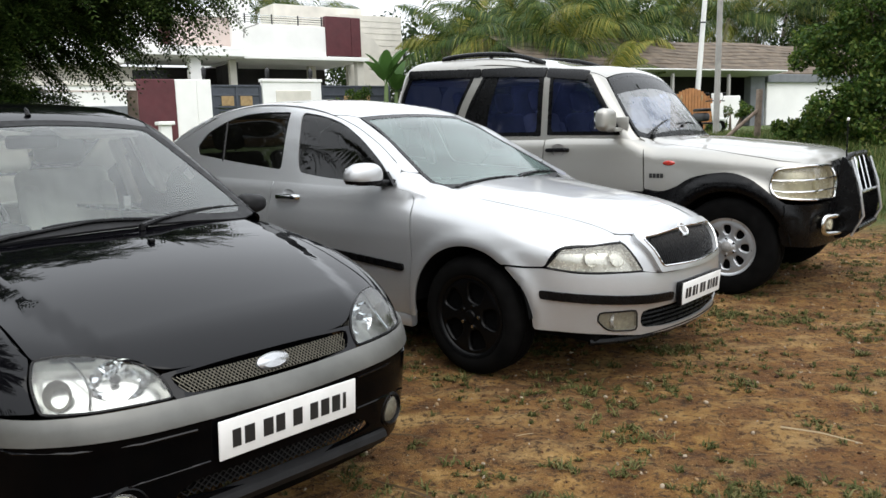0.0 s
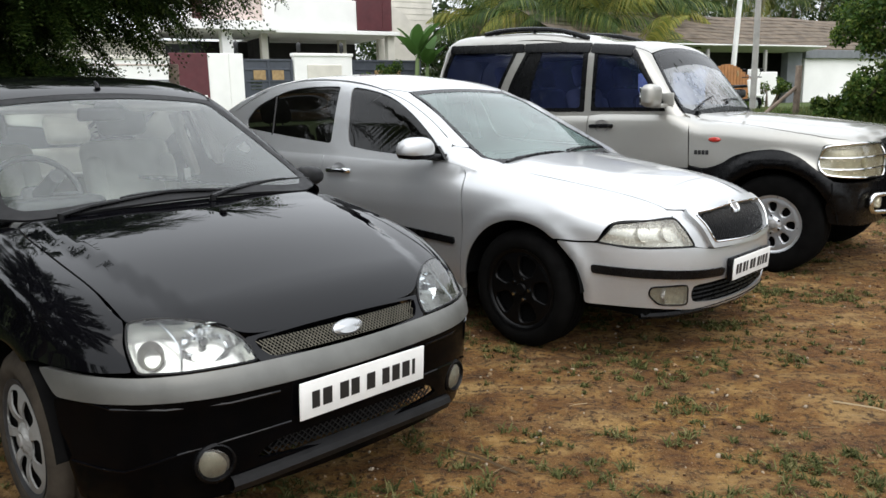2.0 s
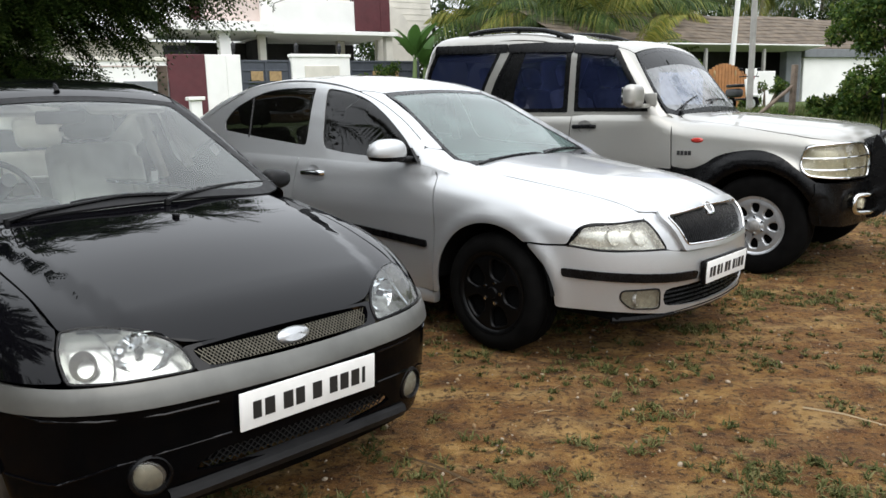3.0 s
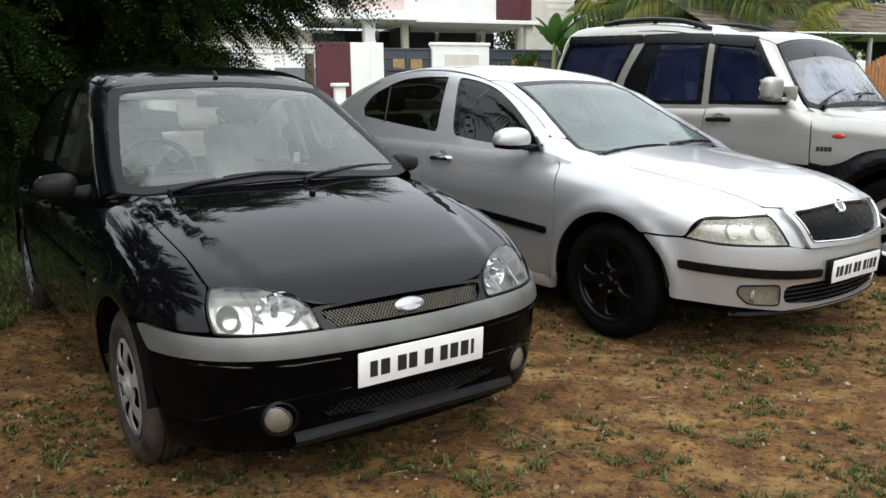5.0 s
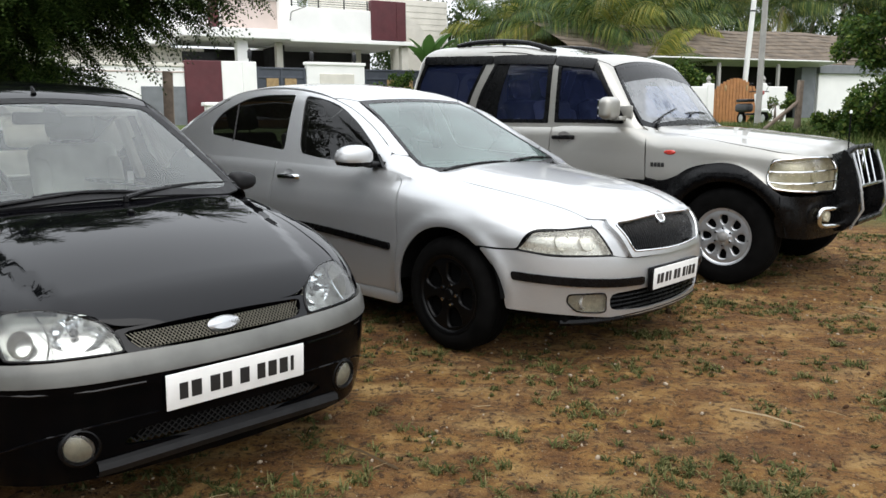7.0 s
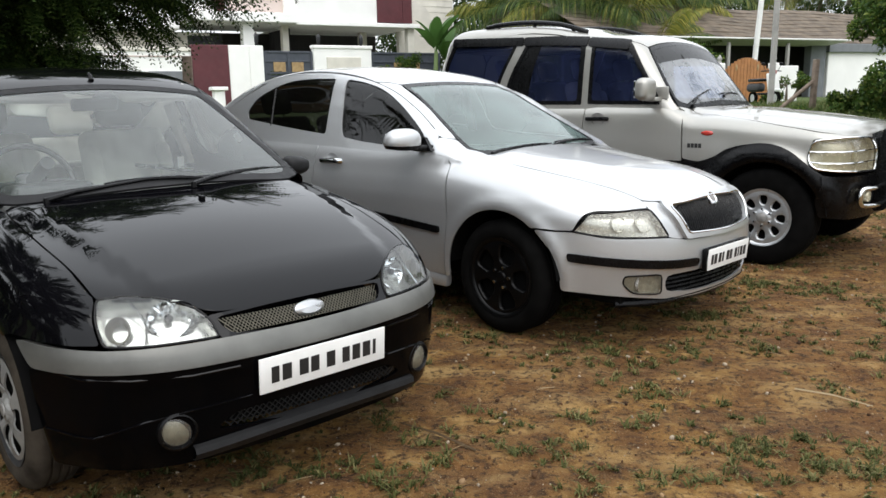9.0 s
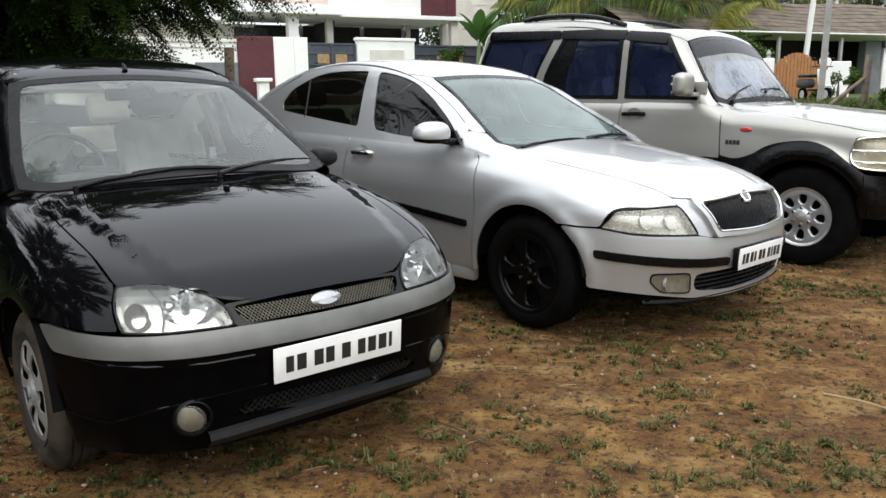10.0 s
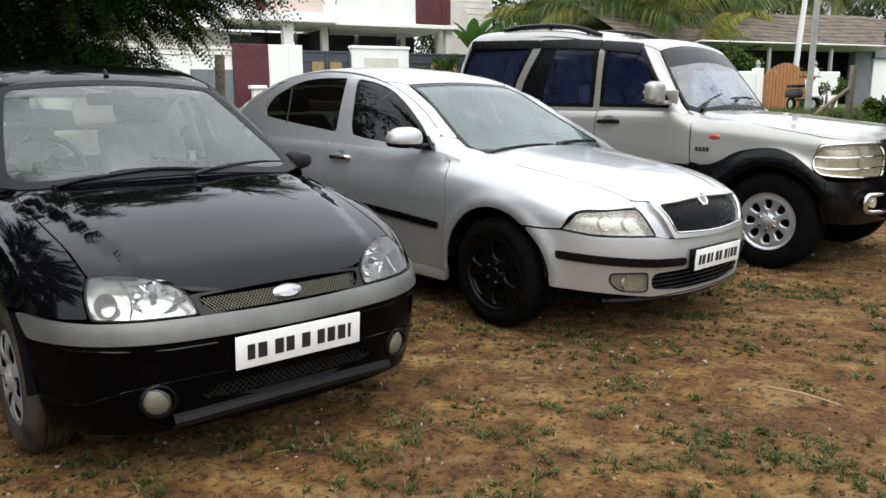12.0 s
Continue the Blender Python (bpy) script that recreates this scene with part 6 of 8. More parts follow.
    for s in (-1, 1):
        part("door_trim", box((-1.75, s * 0.755, 0.68), (2.0, 0.05, 0.42), 0.02), DARK_DASH, car)
        part("b_pillar_trim", box((-1.58, s * 0.625, 1.20), (0.08, 0.04, 0.36), 0.015, Euler((radians(s * 18), 0, 0)).to_matrix()), GREY_FABRIC, car)
        seat(car, -1.45, s * 0.37, 0.46, GREY_FABRIC, 0.52, 0.62)
        seat(car, -2.45, s * 0.35, 0.50, GREY_FABRIC, 0.62, 0.55)
    wedge_mirror(car, (-0.60, -0.76, 1.0), -1, P)
    part("mirror_stump", box((-0.56, 0.775, 1.0), (0.10, 0.05, 0.05), 0.015), BLACK_PLASTIC, car)
    part("headliner", box((-2.05, 0, 1.455), (1.2, 1.0, 0.02), 0.008), BEIGE_PLASTIC, car)
    steering_wheel(car, -1.05, -0.37, 0.97)
    part("rear_view_mirror", box((-1.16, 0, 1.34), (0.03, 0.22, 0.06), 0.015, segs=3), DARK_DASH, car)
    wiper(car, G, tuple(G.at("t", -0.33, 0.10) + (0.02, 0, -0.006)), tuple(G.at("t", -0.345, 0.14) + (0, 0, 0.002)), tuple(G.at("t", -0.375, 0.62) + (0, 0, 0.004)))
    wiper(car, G, tuple(G.at("t", -0.335, -0.50) + (0.02, 0, -0.008)), tuple(G.at("t", -0.335, -0.42) + (0, 0, -0.003)), tuple(G.at("t", -0.335, 0.10) + (0, 0, 0.0)))
    for x in (-1.44, -2.50):
        for s in (-1, 1):
            handle(B, car, x, 0.895, s, CHROME, P)
    for x, s in ((FX, -1), (FX, 1), (RX, -1), (RX, 1)):
        wheel(car, (x, s * 0.765, R), s, R, 0.205, 0.215, "spoked", TYRE_DARK, BLACK_RIM)
        arch_liner(car, x, R, A + 0.01, s * 0.86, s * 0.5)
    part("underbody", box((-1.36, 0, 0.27), (4.1, 1.3, 0.10), 0.03), UNDERBODY, car)
    return car


def handle(B, car, x, z, s, mat, paint):
    """A pull handle over a shallow cup."""
    c = B.at("s" if s < 0 else "S", x, z)
    h = thing("door_handle")
    h.parent = car
    bar = tube(bent([(0.085, 0.0, 0), (0.07, s * 0.032, 0.002), (-0.085, s * 0.032, 0.0), (-0.10, 0.0, 0)], 0.025), 0.013, 8)
    part("grip", moved(moved(bar, Matrix.Diagonal((1.12, 1.1, 1.35, 1))), Matrix.Translation(c)), mat, h)
    cup = moved(lathe([(1.0, 0.0), (0.8, 0.1), (0.001, 0.12)], 20), Matrix.Diagonal((0.070, 0.04, 0.052, 1)))
    part("cup", moved(cup, Matrix.Translation((c[0], c[1] + s * 0.007, c[2])) @ pose(0, 0, 0, 0, 0, 0 if s < 0 else 180)), paint, h)
    return h

# ---------------------------------------------------------------- pale gold off-roader
def gold_shapes():
    WB, R = 2.65, 0.365
    top = curve([(0.9, 0.87), (0.74, 0.99), (0.62, 1.030), (0.4, 1.070), (0.0, 1.117), (-0.35, 1.152), (-0.6, 1.165), (-0.85, 1.215), (-3.5, 1.225)])
    wide = curve([(0.8, 0.80), (0.3, 0.845), (-0.4, 0.86), (-1.5, 0.87), (-3.0, 0.86), (-3.6, 0.83)])
    flank = curve([(0.25, 0.97), (0.5, 0.985), (0.8, 1.0), (0.95, 0.995), (1.1, 0.975), (1.25, 0.94)])
    nose = curve([(0.25, 0.58), (0.5, 0.64), (0.8, 0.66), (1.0, 0.635), (1.15, 0.58)])

    def body(x, y, z):
        flare = 0.05 * (np.exp(-((np.hypot(x - 0.04, z - R) - 0.47) / 0.055) ** 2) + np.exp(-((np.hypot(x + WB, z - R) - 0.44) / 0.055) ** 2)) * np.clip((z - 0.4) / 0.1, 0, 1)
        side = np.abs(y) - wide(x) * flank(z) - flare
        yy = np.abs(y) / 0.82
        edge = 0.42 + 0.12 * np.clip((0.7 - x) / 1.2, 0, 1)
        rib = 0.015 * np.clip((edge + 0.06 - np.abs(y)) / 0.08, 0, 1)
        hat = z - (top(x) + rib - 0.06 * np.clip((x + 0.85) / 0.3, 0, 1) * yy ** 2)
        front = (x - nose(z) + 0.10 * yy ** 2) * 0.97
        back = -3.52 - x
        return smax(smax(smax(side, front, 0.16), back, 0.2), hat, 0.11)

    roof = curve([(-0.98, 1.73), (-1.15, 1.775), (-1.5, 1.81), (-1.75, 1.85), (-2.0, 1.905), (-2.4, 1.945), (-3.0, 1.955), (-3.3, 1.93), (-3.5, 1.85)])

    def house(x, y, z):
        side = (np.abs(y) - (0.81 - 0.15 * (z - 1.17) - 0.10 * np.maximum(z - 1.5, 0) ** 1.6 - 0.03 * np.clip(x + 0.9, 0, 1))) * 0.98
        hat = z - (roof(np.minimum(x, -0.99)) + 0.02 - 0.035 * (y / 0.65) ** 2)
        screen = 0.76 * (x + 0.62 + 0.78 * (z - 1.17) + 0.07 * (y / 0.65) ** 2)
        back = 0.95 * (-3.45 + 0.25 * (z - 1.17) - x)
        return smax(smax(smax(side, screen, 0.09), back, 0.12), hat, 0.12)

    return Shape(body, 0.75, -0.6), Shape(house, 1.15, -1.5)


def off_roader(m):
    car = tagged(thing("off_roader_car", m), "pale champagne off-roader with black cladding and bull bar", "car", "parked cars")
    R = 0.365
    B, G = gold_shapes()
    A, FX, RX = 0.43, 0.04, -2.65
    C = Shape(lambda x, y, z: smin(B.F(x, y, z), np.maximum(G.F(x, y, z), 1.11 - z), 0.04), 0.75, -0.6)

    def arch(cx, r, a0, a1, n=16):
        return [("s", cx + r * math.cos(t), R + r * math.sin(t)) for t in np.radians(np.linspace(a0, a1, n))]

    P = CHAMPAGNE_PAINT
    hood = [("t", 0.627, 0.0), ("t", 0.625, -0.109), ("t", 0.615, -0.341), ("t", 0.56, -0.655), ("t", 0.48, -0.742), ("t", 0.387, -0.782), ("t", 0.253, -0.780), ("t", 0.077, -0.768), ("t", -0.222, -0.715), ("t", -0.45, -0.665), ("t", -0.63, -0.622), ("t", -0.69, -0.56), ("t", -0.68, -0.4), ("t", -0.67, 0.0)]
    B.panel("bonnet", round_trip(hood), "top", P, car, h=0.035, depth=0.02)
    fender = [("s", -0.615, 0.782), ("s", -0.487, 0.766), ("s", -0.37, 0.802), ("s", -0.258, 0.868), ("s", -0.103, 0.908), ("s", 0.069, 0.915), ("s", 0.2, 0.871), ("s", 0.311, 0.796), ("s", 0.393, 0.731), ("s", 0.382, 0.733), ("s", 0.346, 0.772), ("s", 0.338, 0.870), ("s", 0.358, 0.950), ("f", -0.734, 0.961), ("f", -0.412, 0.957), ("f", -0.345, 0.957), ("t", 0.607, -0.348), ("t", 0.552, -0.663), ("t", 0.475, -0.750), ("t", 0.385, -0.790), ("t", 0.253, -0.788), ("t", 0.077, -0.776), ("t", -0.222, -0.723), ("t", -0.45, -0.673), ("t", -0.640, -0.635), ("t", -0.680, -0.650), ("t", -0.722, -0.742), ("s", -0.672, 1.155), ("s", -0.63, 1.05)]
    C.panel("front_wing", fender, "axis", P, car, h=0.03, mirror=True)
    clad = [("s", -0.615, 0.45), ("s", -0.385, 0.45)] + arch(FX, A, 168, 8, 16) + [("s", 0.50, 0.42), ("s", 0.50, 0.66), ("s", 0.40, 0.720), ("s", 0.311, 0.789), ("s", 0.2, 0.864), ("s", 0.069, 0.908), ("s", -0.103, 0.901), ("s", -0.258, 0.861), ("s", -0.37, 0.795), ("s", -0.487, 0.759), ("s", -0.615, 0.775)]
    B.panel("arch_cladding", clad, "axis", BLACK_PLASTIC, car, "black plastic wheel arch cladding", h=0.035, off=0.02, depth=0.04, mirror=True)
    d1 = [("s", -0.623, 0.762), ("s", -0.638, 1.05), ("s", -0.668, 1.160), ("s", -1.54, 1.175), ("s", -1.55, 0.785)]
    d2 = [("s", -1.558, 0.785), ("s", -1.548, 1.175), ("s", -2.46, 1.18), ("s", -2.44, 0.98), ("s", -2.25, 0.80)]
    B.panel("front_door", d1, "axis", P, car, h=0.05, mirror=True)
    B.panel("rear_door", d2, "axis", P, car, h=0.05, mirror=True)
    lowc = [("s", -0.62, 0.45), ("s", -0.62, 0.755), ("s", -1.55, 0.778), ("s", -2.2, 0.79), ("s", -2.2, 0.45)]
    B.panel("door_cladding", lowc, "axis", BLACK_PLASTIC, car, "black plastic lower door cladding", h=0.06, off=0.012, depth=0.03, mirror=True)
    q = [("s", -2.19, 0.45)] + arch(RX, A, 176, -6, 18) + [("s", -3.4, 0.45), ("s", -3.45, 0.8), ("s", -3.45, 1.17), ("s", -2.47, 1.185), ("s", -2.45, 0.98), ("s", -2.26, 0.80), ("s", -2.2, 0.79)]
    B.panel("rear_wing", q, "axis", P, car, h=0.06, mirror=True)
    B.panel("tailgate", [("r", -0.78, 0.45), ("r", 0.78, 0.45), ("r", 0.76, 1.12), ("r", -0.76, 1.12)], "rear", P, car, h=0.08)
    # front: grille and bumper
    face = [("f", -0.30, 0.70), ("f", 0.30, 0.70), ("f", 0.34, 0.985), ("f", -0.34, 0.985)]
    B.panel("grille", face, "front", BLACK_PLASTIC, car, h=0.04, off=-0.01)
    for k in range(7):
        y = -0.27 + 0.09 * k
        part("grille_bar", box((B.at("f", y, 0.83)[0] + 0.005, y, 0.83), (0.02, 0.011, 0.24), 0.004), BLACK_PLASTIC, car)
    low = [("s", 0.42, 0.40), ("s", 0.425, 0.55), ("s", 0.425, 0.690), ("f", -0.6, 0.688), ("f", 0.0, 0.690)]
    bot = [("f", 0.0, 0.38), ("f", -0.6, 0.38)]
    B.panel("front_bumper", low + mirrored(low)[-2::-1] + mirrored(bot)[::-1][:-1] + bot, "post", BLACK_PLASTIC, car, "black front bumper", h=0.04, off=0.035, depth=0.05)
    for s in (-1, 1):
        w = [("f", -0.355, 0.709), ("f", -0.60, 0.718), ("f", -0.742, 0.726), ("s", 0.390, 0.738), ("s", 0.354, 0.776), ("s", 0.346, 0.868), ("s", 0.366, 0.942), ("f", -0.734, 0.953), ("f", -0.55, 0.952), ("f", -0.412, 0.948), ("f", -0.357, 0.888)]
        w = w if s < 0 else mirrored(w)
        lamp = B.panel("headlamp", w, "post", OLD_REFLECTOR, car, "large yellowed headlamp with chrome frame and wire guard", h=0.03, off=-0.04, depth=-0.04)
        B.panel("lens", w, "post", HAZY_GLASS, lamp, h=0.04, off=0.004, depth=0.0)
        c = B.at("f", s * 0.56, 0.83)
        part("reflector_bowl", moved(lathe([(0.075, 0.0), (0.065, -0.02), (0.03, -0.035), (0.005, -0.04)], 24, "x"), Matrix.Translation((c[0] - 0.03, c[1], c[2]))), OLD_REFLECTOR, lamp)
        uv = B.outline(w, "post", 0.035, 0.03)
        p = B.back(uv, "post")
        p = p + grad(B.F, p) * 0.016
        part("chrome_frame", tube([tuple(v) for v in p], 0.009, 8, True), CHROME, lamp)
        for z in (0.785, 0.865):
            b0 = B.at("f", s * 0.357, z)
            b1 = B.at("s" if s < 0 else "S", 0.352, z)
            g = []
            for t in np.linspace(0, 1, 10):
                u = B.uv(b0, "post") * (1 - t) + B.uv(b1, "post") * t
                qv = B.back(u, "post")
                g.append(tuple((qv + grad(B.F, qv) * 0.018)[0]))
            part("guard_wire", tube(g, 0.006, 6), CHROME, lamp)
        oval = moved(lathe([(0.0005, 0.014), (0.7, 0.011), (1.0, 0.0)], 24), Matrix.Diagonal((0.05, 1, 0.02, 1)))
        e = B.at("s" if s < 0 else "S", -0.42, 0.985)
        part("side_indicator", moved(oval, Matrix.Translation((e[0], e[1] - s * 0.0, e[2])) @ pose(0, 0, 0, 0, 0, 0 if s < 0 else 180) @ Matrix.Scale(-1, 4, (0, 1, 0))), RED_LENS, car, "oval red side repeater lamp")
        e = B.at("s" if s < 0 else "S", -0.518, 0.887)
        for k in range(4):
            part("badge_bar", box((e[0] - 0.045 + 0.03 * k, e[1] + s * 0.003, e[2]), (0.024, 0.006, 0.034), 0.002), INK, car)
    # upper body
    ws = [("t", -0.635, 0.0), ("t", -0.645, -0.335), ("t", -0.68, -0.60), ("t", -0.725, -0.735), ("t", -0.86, -0.70), ("t", -0.98, -0.65), ("t", -1.075, -0.59), ("t", -1.08, -0.35), ("t", -1.08, 0.0)]
    inner = [("t", -0.665, 0.0), ("t", -0.675, -0.33), ("t", -0.705, -0.59), ("t", -0.748, -0.702), ("t", -0.86, -0.668), ("t", -0.975, -0.62), ("t", -1.045, -0.565), ("t", -1.05, -0.35), ("t", -1.05, 0.0)]
    G.panel("windscreen", round_trip(ws), "top", VEILED_GLASS, car, "clear windscreen with dust and a painted sky veil", h=0.045, depth=0.0)
    G.panel("windscreen_seal", round_trip(ws), "top", BLACK_PLASTIC, car, h=0.035, holes=[(round_trip(inner), 0.03)], off=0.003, depth=0.01)
    sc = [("f", -0.58, 1.172), ("f", 0.0, 1.165), ("f", 0.58, 1.172), ("f", 0.58, 1.10), ("f", 0.0, 1.10), ("f", -0.58, 1.10)]
    G.panel("scuttle", sc, "front", P, car, h=0.035, off=-0.003)
    # sun band across the top of the screen
    sb = [("t", -0.950, 0.0), ("t", -0.953, -0.35), ("t", -0.970, -0.618), ("t", -1.044, -0.566), ("t", -1.049, -0.35), ("t", -1.049, 0.0)]
    G.panel("sun_band", round_trip(sb), "top", DARK_GLASS, car, "dark film band along the top of the windscreen", h=0.045, off=0.002, depth=0.0)
    rf = [("t", -1.09, 0.0), ("t", -1.09, -0.35), ("t", -1.085, -0.597), ("t", -1.17, -0.655), ("t", -1.5, -0.672), ("t", -2.2, -0.672), ("t", -3.2, -0.665), ("t", -3.38, -0.58), ("t", -3.42, 0.0)]
    G.panel("roof", round_trip(rf), "top", P, car, h=0.045)
    fr = [("s", -0.685, 1.10), ("s", -0.685, 1.158), ("t", -0.732, -0.744), ("t", -0.86, -0.708), ("t", -0.98, -0.658), ("t", -1.08, -0.602), ("t", -1.165, -0.662), ("t", -1.5, -0.679), ("t", -2.2, -0.679), ("t", -3.2, -0.672), ("s", -3.33, 1.83), ("s", -3.40, 1.5), ("s", -3.42, 1.14)]
    w1 = [("s", -0.85, 1.205), ("s", -0.885, 1.26), ("s", -1.05, 1.490), ("s", -1.165, 1.660), ("s", -1.23, 1.696), ("s", -1.548, 1.748), ("s", -1.542, 1.45), ("s", -1.535, 1.215)]
    w2 = [("s", -1.60, 1.21), ("s", -1.61, 1.755), ("s", -2.25, 1.790), ("s", -2.42, 1.45), ("s", -2.47, 1.22)]
    w3 = [("s", -2.57, 1.26), ("s", -2.50, 1.48), ("s", -2.35, 1.80), ("s", -3.16, 1.825), ("s", -3.24, 1.61), ("s", -3.27, 1.28)]
    G.panel("window_frame", fr, "axis", P, car, h=0.045, holes=[(w1, 0.04), (w2, 0.04), (w3, 0.03)], mirror=True)
    for w, nm in ((w1, "front_side_window"), (w2, "rear_side_window"), (w3, "quarter_window")):
        G.panel(nm, w, "axis", BLUE_GLASS, car, "side window with blue-black film", h=0.08, off=-0.010, depth=0.0, mirror=True)
        cx, cz = sum(q[1] for q in w) / len(w), sum(q[2] for q in w) / len(w)
        small = [(a, b + (cx - b) * 0.10, c + (cz - c) * 0.12) for a, b, c in w]
        G.panel("window_seal", w, "axis", BLACK_PLASTIC, car, h=0.05, holes=[(small, 0.03)], off=0.003, depth=0.012, mirror=True)
    quarter = [("s", -2.44, 1.25), ("s", -2.40, 1.45), ("s", -2.25, 1.765), ("s", -2.09, 1.757), ("s", -2.17, 1.45), ("s", -2.19, 1.25)]
    G.panel("quarter_light", quarter, "axis", BLACK_PLASTIC, car, "black quarter panel at the rear of the door window", h=0.06, off=-0.004, depth=0.004, mirror=True)
    for x0, x1, z0, z1 in ((-1.19, -1.585, 1.712, 1.762), (-1.597, -2.28, 1.766, 1.805), (-2.292, -3.17, 1.807, 1.840)):
        v = [("s", x0, z0 - 0.055), ("s", x0, z0 + 0.018), ("s", x1, z1 + 0.018), ("s", x1, z1 - 0.055)]
        G.panel("rain_visor", v, "axis", BLACK_PLASTIC, car, "black rain visor over a side window", h=0.06, off=0.014, depth=0.016, mirror=True)
    v = [("s", -0.885, 1.262), ("s", -0.870, 1.272), ("s", -1.035, 1.510), ("s", -1.160, 1.690), ("s", -1.185, 1.712), ("s", -1.185, 1.672), ("s", -1.053, 1.490)]
    G.panel("rain_visor", v, "axis", BLACK_PLASTIC, car, "black window trim along the windscreen pillar", h=0.05, off=0.012, depth=0.016, mirror=True)
    part("cowl", box((-0.72, 0, 1.105), (0.2, 1.24, 0.03), 0.012), BLACK_PLASTIC, car)
    part("dashboard", box((-0.99, 0, 1.08), (0.42, 1.4, 0.16), 0.06, segs=4), DARK_DASH, car)
    part("cabin_floor", box((-2.0, 0, 0.62), (2.8, 1.5, 0.06), 0.02), DARK_FABRIC, car)
    for s in (-1, 1):
        part("door_trim", box((-2.05, s * 0.77, 0.90), (2.5, 0.05, 0.40), 0.02), DARK_DASH, car)
        seat(car, -1.45, s * 0.38, 0.68, GREY_FABRIC, 0.52, 0.62)
        seat(car, -2.35, s * 0.36, 0.72, GREY_FABRIC, 0.62, 0.60)
        for x in (-1.40, -2.33):
            handle(B, car, x, 1.09, s, BLACK_PLASTIC, GREY_TRIM)
        # roof rail
        pts = [G.at("t", x, s * 0.56) for x in np.linspace(-1.70, -2.85, 9)]
        lift = [0.010, 0.028, 0.034, 0.036, 0.036, 0.036, 0.034, 0.028, 0.010]
        rail = tube([tuple(p + (0, 0, l)) for p, l in zip(pts, lift)], 0.022, 8)
        part("roof_rail", rail, BLACK_PLASTIC, car)
        for k in (1, 4, 7):
            part("rail_foot", tube([tuple(pts[k]), tuple(pts[k] + (0, 0, 0.03))], 0.018, 8), BLACK_PLASTIC, car)
    boxy_mirror(car, (-0.90, -0.80, 1.30), -1)
    part("mirror_stump", box((-0.88, 0.80, 1.25), (0.10, 0.08, 0.06), 0.02), BLACK_PLASTIC, car)
    steering_wheel(car, -1.22, -0.38, 1.17)
    part("headliner", box((-2.3, 0, 1.74), (1.9, 1.15, 0.02), 0.008), BEIGE_PLASTIC, car)
    part("rear_view_mirror", box((-1.06, 0, 1.60), (0.03, 0.22, 0.06), 0.015, segs=3), DARK_DASH, car)
    for y in (-0.15, 0.45):
        wiper(car, G, tuple(G.at("t", -0.690, y - 0.43) + (0.02, 0, 0.004)), tuple(G.at("t", -0.700, y - 0.47) + (0, 0, 0.008)), tuple(G.at("t", -0.735, y + 0.02) + (0, 0, 0.008)))
    bull_bar(car)
    for x, s in ((FX, -1), (FX, 1), (RX, -1), (RX, 1)):
        wheel(car, (x, s * 0.755, R), s, R, 0.235, 0.21, "alloy", TYRE_DARK, SILVER_RIM)
        arch_liner(car, x, R, A + 0.02, s * 0.86, s * 0.5)
    part("underbody", box((-1.6, 0, 0.45), (3.5, 1.2, 0.20), 0.03), UNDERBODY, car)
    return car


def boxy_mirror(car, at, s):
    mx = thing("door_mirror")
    mx.parent = car
    mx.location = at
    part("cap", box((0, s * 0.16, 0.03), (0.12, 0.21, 0.18), 0.055, segs=5), CHAMPAGNE_PAINT, mx)
    part("mirror_glass", box((-0.052, s * 0.16, 0.03), (0.006, 0.17, 0.14), 0.01), CHROME, mx)
    part("foot", box((0.01, s * 0.03, -0.05), (0.10, 0.14, 0.035), 0.012), CHAMPAGNE_PAINT, mx)
    part("sail_panel", box((0.05, s * -0.02, 0.0), (0.12, 0.02, 0.10), 0.008), CHAMPAGNE_PAINT, mx)


